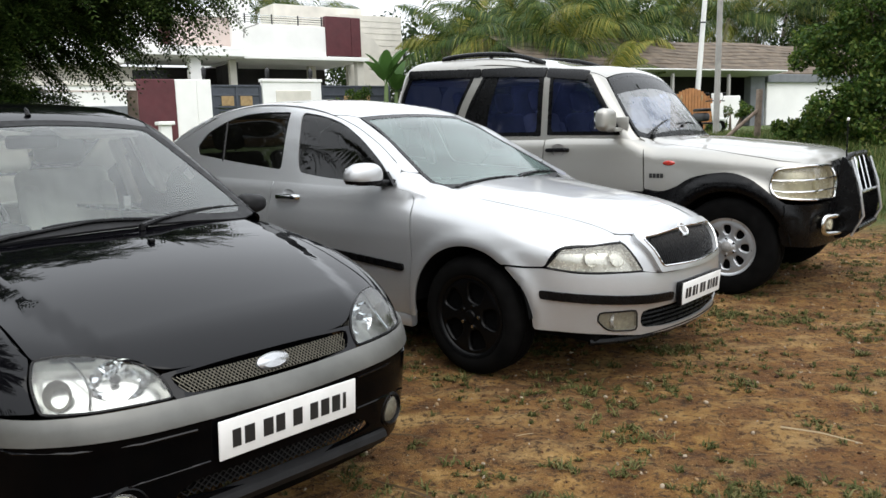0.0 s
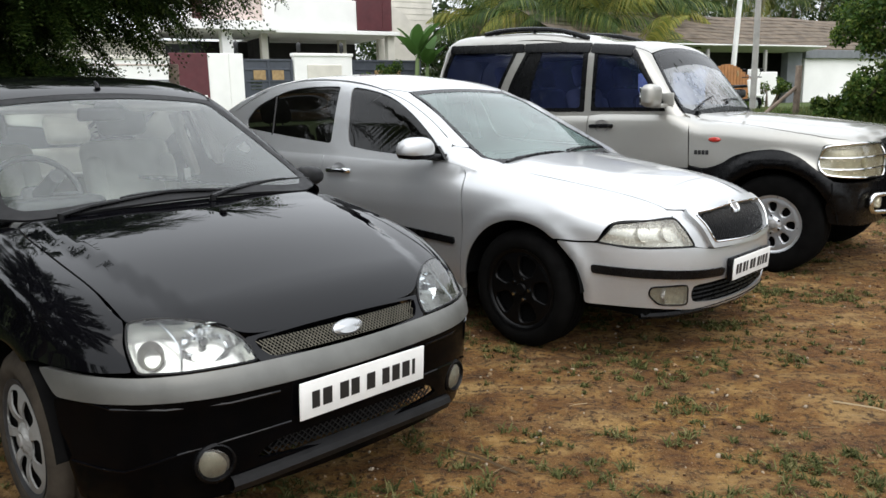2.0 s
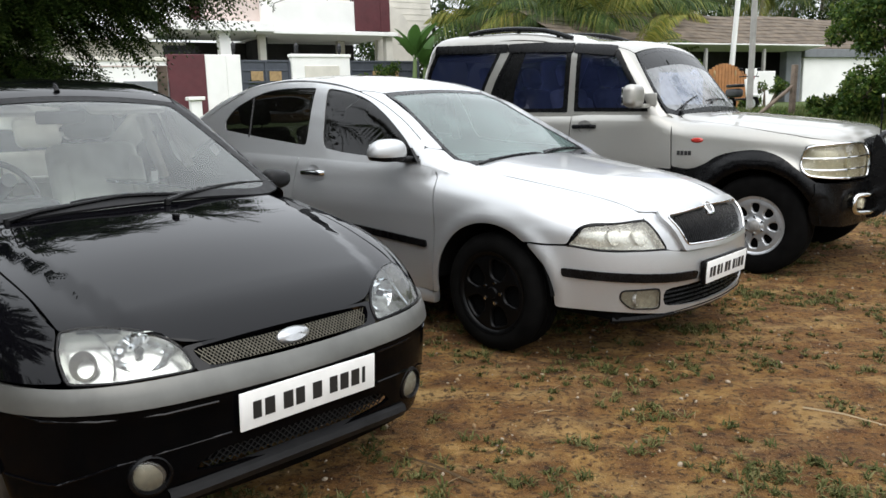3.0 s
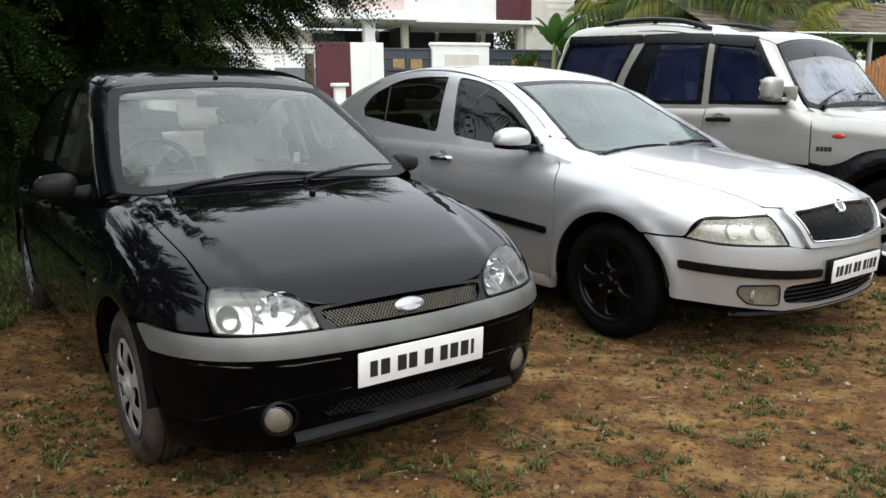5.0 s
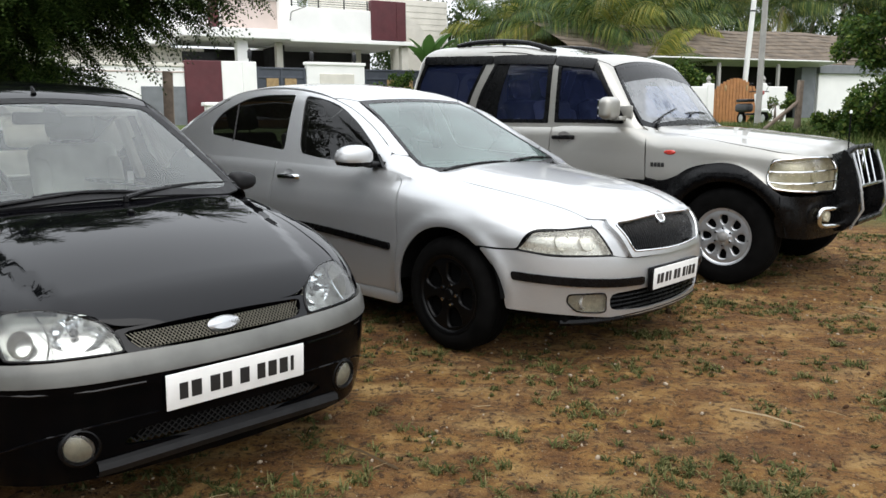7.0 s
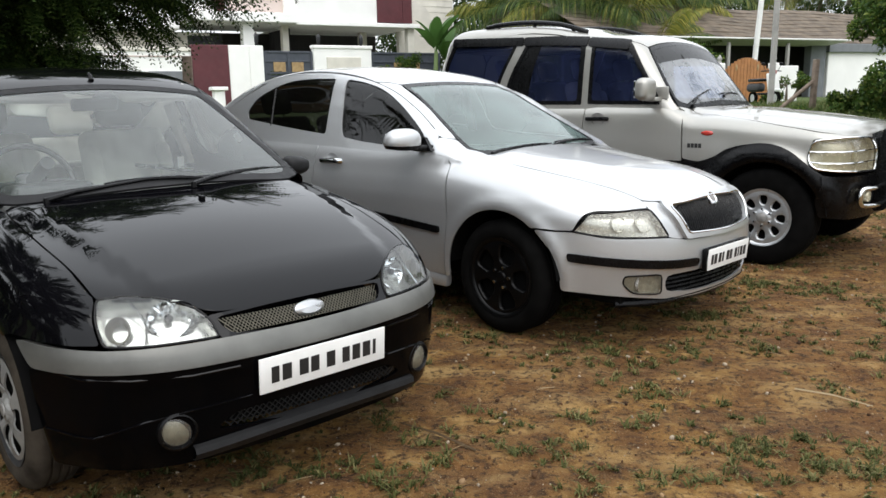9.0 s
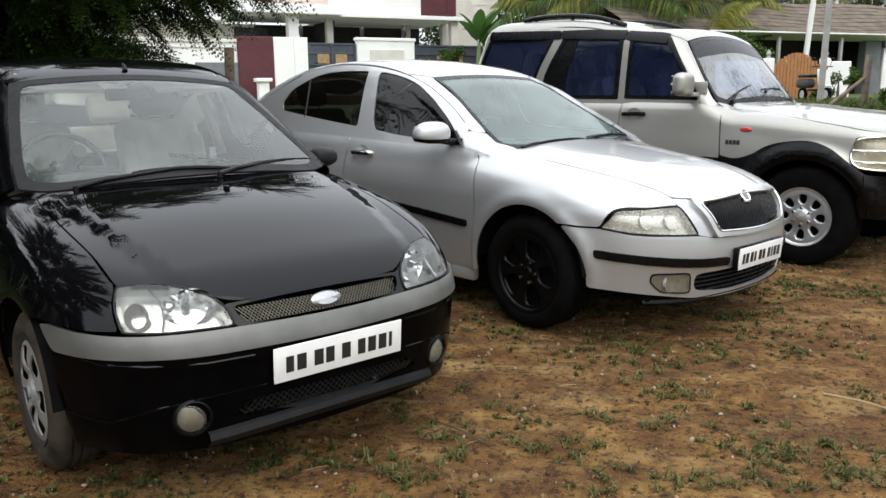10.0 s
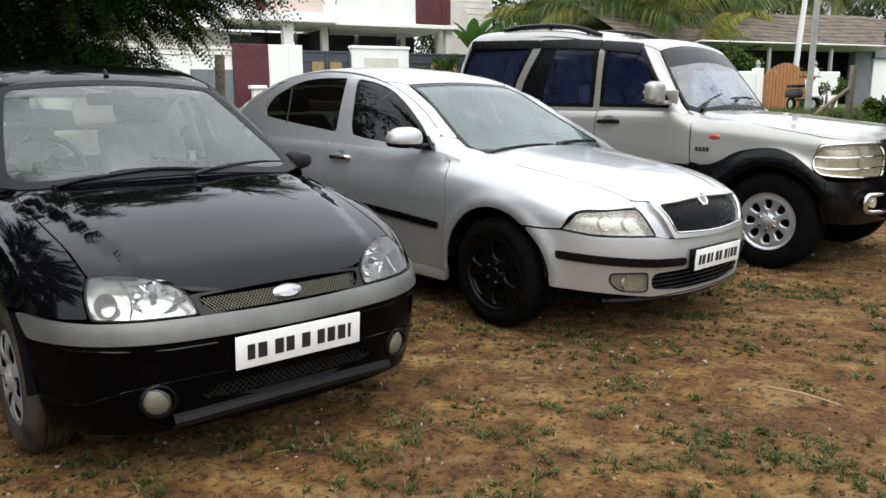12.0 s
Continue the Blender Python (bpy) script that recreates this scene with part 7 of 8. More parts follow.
def bull_bar(car):
    """Two black side plates, a hooped top bar, cross bars and looped side guards."""
    bb = thing("bull_bar")
    bb.parent = car
    bb["label"] = "black steel bull bar with chrome side loops"
    for s in (-1, 1):
        # side plate in the x-z plane
        out = [(0.64, 0.40), (0.76, 0.42), (0.84, 0.58), (0.80, 0.80), (0.74, 0.98), (0.68, 1.02), (0.68, 0.80), (0.64, 0.60)]
        bm = bmesh.new()
        for y in (-0.022, 0.022):
            bm.faces.new([bm.verts.new((x, s * 0.33 + y, z)) for x, z in chaikin(out, 1)])
        f = list(bm.faces)
        a, b = [list(q.verts) for q in f]
        for i in range(len(a)):
            bm.faces.new((a[i], a[(i + 1) % len(a)], b[(i + 1) % len(a)], b[i]))
        part("side_plate", bm, BLACK_PLASTIC, bb, smooth=False)
        part("edge_tube", tube([(x + 0.006, s * 0.33, z) for x, z in ((0.765, 0.43), (0.842, 0.58), (0.805, 0.80), (0.745, 0.985))], 0.011, 8), SILVER_RIM, bb)
        loop = bent([(0.70, s * 0.33, 0.60), (0.72, s * 0.56, 0.60), (0.66, s * 0.70, 0.60), (0.66, s * 0.70, 0.48), (0.72, s * 0.56, 0.475), (0.72, s * 0.33, 0.47)], 0.06)
        part("side_loop", tube(loop, 0.018, 10), CHROME, bb)
        part("fog_lamp", moved(lathe([(0.001, 0.02), (0.04, 0.015), (0.045, 0.0), (0.04, -0.04)], 20, "x"), Matrix.Translation((0.68, s * 0.60, 0.545))), OLD_REFLECTOR, bb)
    part("top_bar", tube(bent([(0.71, -0.33, 0.98), (0.73, -0.25, 1.02), (0.73, 0.25, 1.02), (0.71, 0.33, 0.98)], 0.05), 0.020, 12), BLACK_PLASTIC, bb)
    part("cross_bar", tube([(0.80, -0.33, 0.74), (0.80, 0.33, 0.74)], 0.015, 10), CHROME, bb)
    part("lower_bar", tube([(0.80, -0.33, 0.48), (0.80, 0.33, 0.48)], 0.026, 10), BLACK_PLASTIC, bb)
    for y in (-0.16, 0.0, 0.16):
        part("upright", tube([(0.80, y, 0.74), (0.73, y, 1.01)], 0.007, 8), CHROME, bb)
    pole = part("marker_pole", tube([(0.71, -0.30, 1.0), (0.71, -0.30, 1.27)], 0.006, 6), BLACK_PLASTIC, bb)
    part("pole_tip", moved(lathe([(0.001, 0.014), (0.010, 0.008), (0.010, -0.008), (0.001, -0.012)], 10, "z"), Matrix.Translation((0.71, -0.30, 1.28))), WHITE_LABEL, pole)
    plate(bb, (0.70, 0.02, 0.61), 0, 0, 0.42, 0.10, [(0.03, 0.012)] * 9)

# ---------------------------------------------------------------- houses, walls, poles
WHITE_WALL = plain("white_wall_paint", (0.85, 0.845, 0.82), 0.8, 0.0, 0.05, 0.8, 0.1, 30)
CREAM_WALL = plain("off_white_wall_paint", (0.66, 0.63, 0.56), 0.8, 0.0, 0.12, 1.2, 0.1, 30)
PINK_WALL = plain("pale_pink_wall_paint", (0.56, 0.47, 0.43), 0.8, 0.0, 0.06, 1.0, 0.1, 30)
MAROON = plain("maroon_wall_paint", (0.085, 0.017, 0.022), 0.6, 0.0, 0.12, 2.0, 0.05, 40)
# near-black: the shade under the porch and veranda roofs is in the colour
SHADE_WALL = plain("shade_dark_wall", (0.035, 0.033, 0.032), 0.9, 0.0, 0.2, 1.0)
GREY_WALL = plain("grey_plinth_paint", (0.16, 0.17, 0.18), 0.8, 0.0, 0.15, 2.0)
GATE_STEEL = plain("blue_grey_gate_steel", (0.060, 0.068, 0.085), 0.5, 0.2, 0.15, 4)
GATE_BRASS = plain("gate_tan_panel", (0.34, 0.23, 0.11), 0.5, 0.2, 0.25, 8)
CONCRETE = plain("grey_concrete", (0.33, 0.32, 0.30), 0.9, 0.0, 0.2, 3, 0.3, 30)
POLE_WHITE = plain("white_pole_paint", (0.72, 0.72, 0.70), 0.6, 0.0, 0.06, 3)
ROOF_TILE = plain("weathered_brown_roof", (0.105, 0.080, 0.056), 0.95, 0.0, 0.45, 1.6, 0.6, 12)
WOOD_GATE = plain("orange_brown_wood", (0.36, 0.16, 0.055), 0.6, 0.0, 0.2, 6, 0.2, 60)
WOOD_POST = plain("weathered_wood_post", (0.17, 0.13, 0.10), 0.9, 0.0, 0.35, 7, 0.4, 40)
IRON = plain("dark_iron", (0.03, 0.03, 0.032), 0.5, 0.6, 0.2, 8)

STREET = Matrix.Translation((-14.9, 30.9, 0.95)) @ pose(0, 0, 0, 0, 0, math.degrees(math.atan2(0.564, 0.826)))


def slab(name, x0, x1, y0, y1, z0, z1, mat, parent, bevel=0.02, label=""):
    return part(name, box(((x0 + x1) / 2, (y0 + y1) / 2, (z0 + z1) / 2), (x1 - x0, y1 - y0, z1 - z0), bevel, segs=1), mat, parent, label, smooth=False)


def white_house():
    """Two storeys: a deep dark porch below, a white balcony wall with maroon panel above, an outside stair."""
    h = tagged(thing("house", STREET), "white two-storey house with maroon panels and a deep porch", "house")
    # lower storey
    slab("porch_floor", -4.5, 19, 4.0, 14, -0.6, 0.35, CONCRETE, h)
    slab("back_wall", -4.5, 15.4, 9.0, 9.3, 0.35, 3.95, SHADE_WALL, h)
    slab("left_wall", -4.5, 5.0, 6.2, 6.5, 0.35, 3.7, CREAM_WALL, h)
    win = slab("window", 3.9, 5.6, 6.12, 6.18, 2.75, 3.55, IRON, h, label="dark window in the porch wall")
    slab("window_frame", 3.8, 5.7, 6.14, 6.19, 2.65, 2.75, CREAM_WALL, win)
    slab("porch_column", 6.08, 6.62, 4.15, 4.65, 0.35, 4.05, WHITE_WALL, h)
    slab("porch_column", 8.32, 8.66, 5.0, 5.35, 0.35, 4.05, CREAM_WALL, h)
    slab("porch_column", 13.6, 14.0, 7.2, 7.6, 0.35, 4.05, CREAM_WALL, h)
    slab("porch_column", 15.0, 15.4, 4.15, 4.55, 0.35, 4.05, CREAM_WALL, h)
    slab("side_wall", 8.9, 9.1, 6.0, 9.0, 0.35, 4.05, SHADE_WALL, h)
    slab("front_door", 10.6, 11.7, 8.90, 8.98, 0.35, 2.6, plain("brown_door_wood", (0.10, 0.05, 0.03), 0.5), h)
    # porch roof slab and first floor slab
    slab("porch_roof", 3.4, 8.65, 3.6, 9.0, 4.05, 4.50, WHITE_WALL, h, 0.03)
    slab("left_roof", -4.5, 3.4, 5.0, 9.0, 3.75, 4.20, WHITE_WALL, h, 0.03)
    slab("floor_slab", 8.65, 15.6, 3.85, 14, 4.00, 4.20, WHITE_WALL, h, 0.02)
    # upper storey
    slab("balcony_wall", 8.65, 13.15, 4.0, 4.2, 4.2, 5.70, WHITE_WALL, h)
    slab("maroon_panel", 13.15, 14.60, 3.92, 4.3, 4.25, 6.25, MAROON, h)
    slab("maroon_panel", 14.62, 15.20, 3.97, 6.5, 4.25, 6.25, MAROON, h)
    slab("pink_panel", 5.55, 8.30, 4.62, 4.72, 4.5, 5.98, PINK_WALL, h)
    slab("upper_wall", 5.4, 8.65, 4.75, 9.0, 4.5, 6.2, WHITE_WALL, h)
    slab("upper_wall", -2.0, 5.05, 5.2, 9.0, 4.3, 8.5, WHITE_WALL, h)
    slab("maroon_fin", 5.06, 5.38, 4.5, 6.0, 4.5, 9.0, MAROON, h)
    slab("roof_edge", 5.2, 8.75, 4.5, 5.3, 6.0, 6.3, WHITE_WALL, h)
    slab("upper_wall", 8.3, 8.75, 4.2, 9.0, 4.2, 7.0, WHITE_WALL, h)
    slab("upper_back_wall", 8.7, 16.0, 10.5, 10.8, 4.2, 6.0, CREAM_WALL, h)
    slab("upper_block", 9.3, 9.9, 6.0, 9.0, 5.7, 9.0, WHITE_WALL, h)
    for k in range(7):
        slab("lattice_block", 9.12, 9.28, 5.7, 5.9, 6.3 + 0.32 * k, 6.45 + 0.32 * k, WHITE_WALL, h, 0.01)
    # railing on the balcony wall
    for k in range(4):
        part("rail", tube([(8.8, 4.1, 5.80 + 0.11 * k), (13.1, 4.1, 5.80 + 0.11 * k)], 0.02, 6), CHROME, h)
    for x in (8.9, 10.3, 11.7, 13.0):
        part("rail_post", tube([(x, 4.1, 5.68), (x, 4.1, 6.2)], 0.035, 6), IRON, h)
    # outside stair with its curved wall, water tank block
    bm = bmesh.new()
    out = [(15.4, 0.0), (15.4, 6.0), (16.3, 5.9), (17.1, 5.4), (17.7, 4.7), (17.9, 4.2), (18.0, 0.0)]
    a = [bm.verts.new((x, 6.0, z)) for x, z in out]
    b = [bm.verts.new((x, 6.3, z)) for x, z in out]
    bm.faces.new(a), bm.faces.new(b[::-1])
    for i in range(len(out)):
        bm.faces.new((a[i], a[(i + 1) % len(out)], b[(i + 1) % len(out)], b[i]))
    part("stair_wall", bm, CREAM_WALL, h, smooth=False)
    for k in range(9):
        slab("stair_step", 15.3 + 0.42 * k, 19.2, 6.4 + 0.02 * k, 7.4, 6.8 - 0.33 * k - 0.33, 6.8 - 0.33 * k, CREAM_WALL, h, 0.01)
    slab("stair_landing", 11.8, 17.2, 7.5, 9.5, 6.1, 7.3, CREAM_WALL, h)
    slab("stair_block", 17.2, 19.6, 7.0, 9.0, 4.0, 5.9, WHITE_WALL, h)
    slab("parapet", 17.0, 17.3, 6.9, 7.2, 5.9, 7.2, WHITE_WALL, h)
    # lamp on a bent arm
    part("wall_lamp_arm", tube(bent([(8.72, 3.9, 5.0), (8.72, 3.7, 5.4), (9.4, 3.5, 5.65)], 0.1), 0.03, 6), CONCRETE, h)
    return h


def street_wall():
    """The boundary wall with its maroon pier, plinth, two steel gates and lantern finials."""
    w = tagged(thing("boundary_wall", STREET), "white boundary wall with maroon pier and grey plinth", "wall")
    slab("wall_section", -9.0, 2.62, 0.0, 0.22, -0.6, 2.50, WHITE_WALL, w)
    slab("coping", -9.0, 2.62, -0.06, 0.28, 2.42, 2.58, CREAM_WALL, w)
    slab("string_course", -9.0, 2.62, -0.03, 0.0, 2.18, 2.24, PINK_WALL, w)
    slab("plinth", 0.85, 2.62, -0.06, 0.0, -0.6, 1.62, GREY_WALL, w)
    slab("maroon_pier", 2.62, 4.15, -0.12, 0.3, -0.6, 2.70, MAROON, w)
    slab("gate_pier", 4.15, 5.05, -0.06, 0.3, -0.6, 2.70, WHITE_WALL, w)
    slab("gate_pier", 5.05, 5.67, -0.10, 0.3, -0.6, 2.70, WHITE_WALL, w)
    slab("wall_section", 8.0, 10.85, -0.05, 0.25, -0.6, 2.66, WHITE_WALL, w)
    slab("coping", 7.95, 10.9, -0.1, 0.3, 2.62, 2.76, WHITE_WALL, w)
    slab("wall_panel", 8.6, 10.3, -0.09, -0.05, 1.0, 2.25, CREAM_WALL, w)
    for x in (5.45, 8.3, 10.4):
        f = part("lantern", box((x, 0.1, 2.98), (0.16, 0.16, 0.28), 0.03), IRON, w)
        part("lantern_cap", moved(lathe([(0.12, 0.0), (0.05, 0.10), (0.01, 0.16)], 10, "z"), Matrix.Translation((x, 0.1, 3.12))), IRON, f)
        part("lantern_foot", moved(lathe([(0.07, -0.06), (0.04, 0.0), (0.07, 0.1)], 10, "z"), Matrix.Translation((x, 0.1, 2.76))), IRON, f)
    small = tagged(thing("garden_pillar", STREET), "short white pillar with a flat cap", "pillar")
    slab("shaft", 3.16, 3.60, -1.2, -0.8, -0.6, 0.8, WHITE_WALL, small)
    slab("cap", 3.06, 3.72, -1.3, -0.7, 0.8, 0.95, WHITE_WALL, small)


def steel_gate(x0, x1):
    g = tagged(thing("steel_gate", STREET), "closed blue-grey steel gate with tan square panels", "gate", "street gates")
    part("sheet", box(((x0 + x1) / 2, 0.1, 1.22), (x1 - x0, 0.03, 2.44)), GATE_STEEL, g, smooth=False)
    for z in (0.1, 0.8, 1.55, 2.05, 2.45):
        part("rail", box(((x0 + x1) / 2, 0.07, z), (x1 - x0, 0.06, 0.08), 0.01), GATE_STEEL, g, smooth=False)
    for x in (x0 + 0.05, (x0 + x1) / 2, x1 - 0.05):
        part("stile", box((x, 0.065, 1.22), (0.10, 0.07, 2.44), 0.01), GATE_STEEL, g, smooth=False)
    for dx in (-0.42, 0.42):
        part("tan_panel", box(((x0 + x1) / 2 + dx, 0.05, 1.80), (0.55, 0.03, 0.42), 0.01), GATE_BRASS, g, smooth=False)
    for k in range(4):
        part("bright_bar", box((x0 + 0.55, 0.05, 1.2 + 0.14 * k), (0.5, 0.03, 0.035)), CHROME, g, smooth=False)


def tiled_shed():
    """A long low building: sagging brown roof, white sheet awning, dark veranda, whitewashed wall."""
    m = Matrix.Translation((8.9, 35.2, 0.95)) @ pose(0, 0, 0, 0, 0, 29.6)
    s = tagged(thing("shed", m), "long low shed with weathered brown roof and pale awning", "shed")
    # roof of overlapping courses
    x0, x1 = -5.5, 19.5
    courses = 9
    for k in range(courses):
        t0, t1 = k / courses, (k + 1.15) / courses
        y0, z0, y1, z1 = 0.3 + 4.6 * t0, 2.55 + 2.0 * t0, 0.3 + 4.6 * t1, 2.55 + 2.0 * t1 - 0.03
        bm = bmesh.new()
        n = 40
        lo, hi = [], []
        r = np.random.default_rng(20 + k)
        for i in range(n + 1):
            x = x0 + (x1 - x0) * i / n
            sag = 0.05 * math.sin(x * 0.7) + r.normal() * 0.010
            lo.append(bm.verts.new((x, y0, z0 + sag)))
            hi.append(bm.verts.new((x, y1, z1 + sag)))
        lo2 = [bm.verts.new(v.co - Vector((0, 0, 0.07))) for v in lo]
        for i in range(n):
            bm.faces.new((lo[i], lo[i + 1], hi[i + 1], hi[i]))
            bm.faces.new((lo2[i], lo2[i + 1], lo[i + 1], lo[i]))
        part("roof_course", bm, ROOF_TILE, s, smooth=False)
    slab("rear_roof", x0, x1, 4.9, 9.0, 2.7, 4.35, ROOF_TILE, s)
    aw = part("awning", box((2.2, -0.35, 2.48), (11.0, 1.5, 0.06), 0.01, Euler((radians(-7), 0, 0)).to_matrix()), POLE_WHITE, s, "pale corrugated awning sheet", smooth=False)
    slab("awning_beam", 7.7, 19.4, 0.0, 0.3, 2.1, 2.5, GREY_WALL, s)
    slab("rear_wall", x0, x1, 2.6, 2.8, -0.3, 3.0, SHADE_WALL, s)
    slab("white_wall", 7.9, 14.5, 0.2, 0.4, -0.3, 2.15, WHITE_WALL, s)
    slab("grey_pier", 6.6, 7.6, 0.1, 0.5, -0.3, 2.4, GREY_WALL, s)
    for x in (-3.0, 0.5, 4.0):
        slab("veranda_post", x - 0.07, x + 0.07, -0.9, -0.76, -0.3, 2.4, CONCRETE, s)
    return s


def yard_gate():
    """An arched wooden gate in a low white wall."""
    a = radians(16.95)
    c = Vector((30 * math.sin(a), 30 * math.cos(a), 0.92))
    m = Matrix.Translation(c) @ pose(0, 0, 0, 0, 0, 22)
    g = tagged(thing("wooden_gate", m), "arched orange-brown slatted gate", "gate")
    n = 14
    for k in range(n):
        x = -0.95 + 1.9 * (k + 0.5) / n
        top = 1.12 + 0.42 * math.cos(x / 0.95 * math.pi / 2)
        part("slat", box((x, 0, top / 2), (0.12, 0.03, top), 0.008), WOOD_GATE, g, smooth=False)
    for z in (0.25, 0.95):
        part("cross_rail", box((0, 0.04, z), (1.9, 0.04, 0.09), 0.01), WOOD_GATE, g, smooth=False)
    for x in (-0.45, 0.45):
        part("ornament", moved(lathe([(0.0005, 0.02), (0.6, 0.015), (1.0, 0.0)], 12), Matrix.Translation((x, -0.02, 1.2)) @ Matrix.Diagonal((0.05, -1, 0.12, 1))), GATE_BRASS, g)
    w = tagged(thing("yard_wall", m), "low whitewashed wall beside a wooden gate", "wall")
    slab("wall_section", 1.0, 2.15, -0.1, 0.1, -0.3, 1.25, WHITE_WALL, w)
    slab("wall_section", -3.6, -1.0, -0.1, 0.1, -0.3, 1.25, WHITE_WALL, w)
    for x in (-1.15, 1.15):
        slab("gate_pier", x - 0.14, x + 0.14, -0.16, 0.16, -0.3, 1.35, WHITE_WALL, w)
        part("finial", moved(lathe([(0.10, 0.0), (0.05, 0.08), (0.09, 0.16), (0.02, 0.28)], 10, "z"), Matrix.Translation((x, 0, 1.35))), CONCRETE, w)


def pole(x, y, tall, r, mat, label, lean=0.0):
    z0 = float(land(np.array([x]), np.array([y]))[0])
    p = tagged(thing("utility_pole", pose(x, y, z0, 0, lean, 0)), label, "pole")
    part("shaft", lathe([(r * 1.15, -0.4), (r * 1.1, 0.0), (r * 0.8, tall), (0.001, tall + 0.01)], 14, "z"), mat, p)
    part("band", moved(lathe([(r * 1.04, -0.03), (r * 1.10, 0), (r * 1.04, 0.03)], 14, "z"), Matrix.Translation((0, 0, tall * 0.5))), IRON, p)


def post(x, y, tall, w, mat, label, strut=False):
    z0 = float(land(np.array([x]), np.array([y]))[0])
    p = tagged(thing("fence_post", pose(x, y, z0, 0, 1.5, 20)), label, "fence post")
    part("shaft", box((0, 0, tall / 2 - 0.1), (w, w, tall + 0.2), 0.012), mat, p)
    if strut:
        part("strut", tube([(-0.95, 0.1, 0.0), (0, 0, tall * 0.62)], 0.045, 8), mat, p)


def scooter(x, y, turn):
    """A parked scooter: leg shield, floor board, tail with seat, handlebar with mirrors, two wheels."""
    z0 = float(land(np.array([x]), np.array([y]))[0])
    sc = tagged(thing("scooter", pose(x, y, z0, 0, 0, turn)), "white and red scooter parked by the wooden gate", "scooter")
    red = plain("red_scooter_paint", (0.35, 0.04, 0.03), 0.35, coat=0.6)
    for px in (0.62, -0.60):
        w = part("wheel", moved(lathe([(0.13, -0.04), (0.20, -0.045), (0.23, 0.0), (0.20, 0.045), (0.13, 0.04)], 24), Matrix.Translation((px, 0, 0.23))), TYRE_DARK, sc)
        part("rim", moved(lathe([(0.02, -0.03), (0.13, -0.03), (0.13, 0.03), (0.02, 0.03)], 16), Matrix.Translation((px, 0, 0.23))), SILVER_RIM, w)
    part("mudguard", box((0.62, 0, 0.47), (0.40, 0.12, 0.10), 0.045, segs=3), POLE_WHITE, sc)
    part("leg_shield", box((0.44, 0, 0.70), (0.08, 0.40, 0.58), 0.035, Euler((0, radians(-14), 0)).to_matrix(), 3), POLE_WHITE, sc)
    part("floor_board", box((0.10, 0, 0.36), (0.62, 0.32, 0.07), 0.03), BLACK_PLASTIC, sc)
    part("tail", box((-0.48, 0, 0.56), (0.74, 0.27, 0.28), 0.10, segs=4), GREY_PLASTIC, sc)
    part("seat", box((-0.42, 0, 0.79), (0.72, 0.27, 0.10), 0.045, segs=3), BLACK_PLASTIC, sc)
    part("headlamp_shell", box((0.42, 0, 1.02), (0.14, 0.20, 0.13), 0.05, segs=3), red, sc)
    bar = part("handlebar", tube(bent([(0.30, -0.34, 1.05), (0.38, -0.12, 1.06), (0.38, 0.12, 1.06), (0.30, 0.34, 1.05)], 0.05), 0.017, 8), BLACK_PLASTIC, sc)
    for q in (-1, 1):
        part("mirror_stalk", tube([(0.34, q * 0.22, 1.06), (0.34, q * 0.30, 1.24)], 0.007, 6), IRON, bar)
        part("mirror_head", box((0.34, q * 0.31, 1.27), (0.03, 0.13, 0.08), 0.014), BLACK_PLASTIC, bar)
    part("stand", tube([(-0.2, 0.05, 0.3), (-0.25, 0.2, 0.0)], 0.012, 6), IRON, sc)

white_house()
street_wall()
steel_gate(5.70, 7.97)
steel_gate(10.9, 14.6)
tiled_shed()
yard_gate()


def polar(az, d):
    return d * math.sin(radians(az)), d * math.cos(radians(az))


pole(*polar(17.2, 36.5), 9.0, 0.11, POLE_WHITE, "tall round white-painted pole", 3.5)
pole(*polar(18.6, 24.0), 8.0, 0.080, CONCRETE, "grey concrete utility pole", 0.6)
scooter(*polar(18.15, 27.0), -75)
post(*polar(21.25, 20.0), 1.22, 0.11, WOOD_POST, "weathered fence post with a leaning strut", True)
post(*polar(-21.85, 12.0), 1.86, 0.14, WOOD_POST, "dark weathered timber post")

# plants, near to far
fine_tree(-6.4, 8.4, [(-3.35, 8.6, 3.3, 0.65), (-3.85, 8.4, 2.85, 0.65), (-4.5, 8.1, 2.5, 0.7), (-5.2, 7.8, 2.1, 0.8), (-4.8, 8.2, 3.75, 1.3), (-4.5, 8.0, 3.1, 0.95), (-5.2, 7.8, 2.8, 1.0), (-5.9, 7.6, 3.2, 1.4), (-6.3, 7.0, 2.3, 1.2), (-7.4, 7.4, 3.0, 1.6), (-5.6, 8.8, 4.6, 1.5), (-7.8, 6.4, 2.1, 1.3),
           (-5.4, 8.6, 1.6, 0.9), (-6.4, 6.6, 1.3, 1.0), (-7.6, 5.6, 1.5, 1.1), (-6.2, 9.4, 1.5, 1.2), (-8.4, 7.4, 1.5, 1.3), (-7.4, 4.2, 1.6, 1.2)],
          6.5, "dark green feather-leaved tree with drooping twigs, behind the black car")
# added outside the view: shades the left ground, shows in the bonnet's reflections
fine_tree(-7.6, 1.6, [(-4.3, 2.6, 4.6, 1.1), (-4.0, 0.9, 4.9, 1.1), (-5.2, -0.6, 4.6, 1.2), (-4.9, 4.2, 4.4, 1.0), (-6.4, 3.4, 3.6, 1.2), (-6.2, 1.2, 3.9, 1.2), (-6.8, -0.4, 3.2, 1.1)], 5.5, "unseen feather-leaved tree added to shade the left edge of the yard", 4)
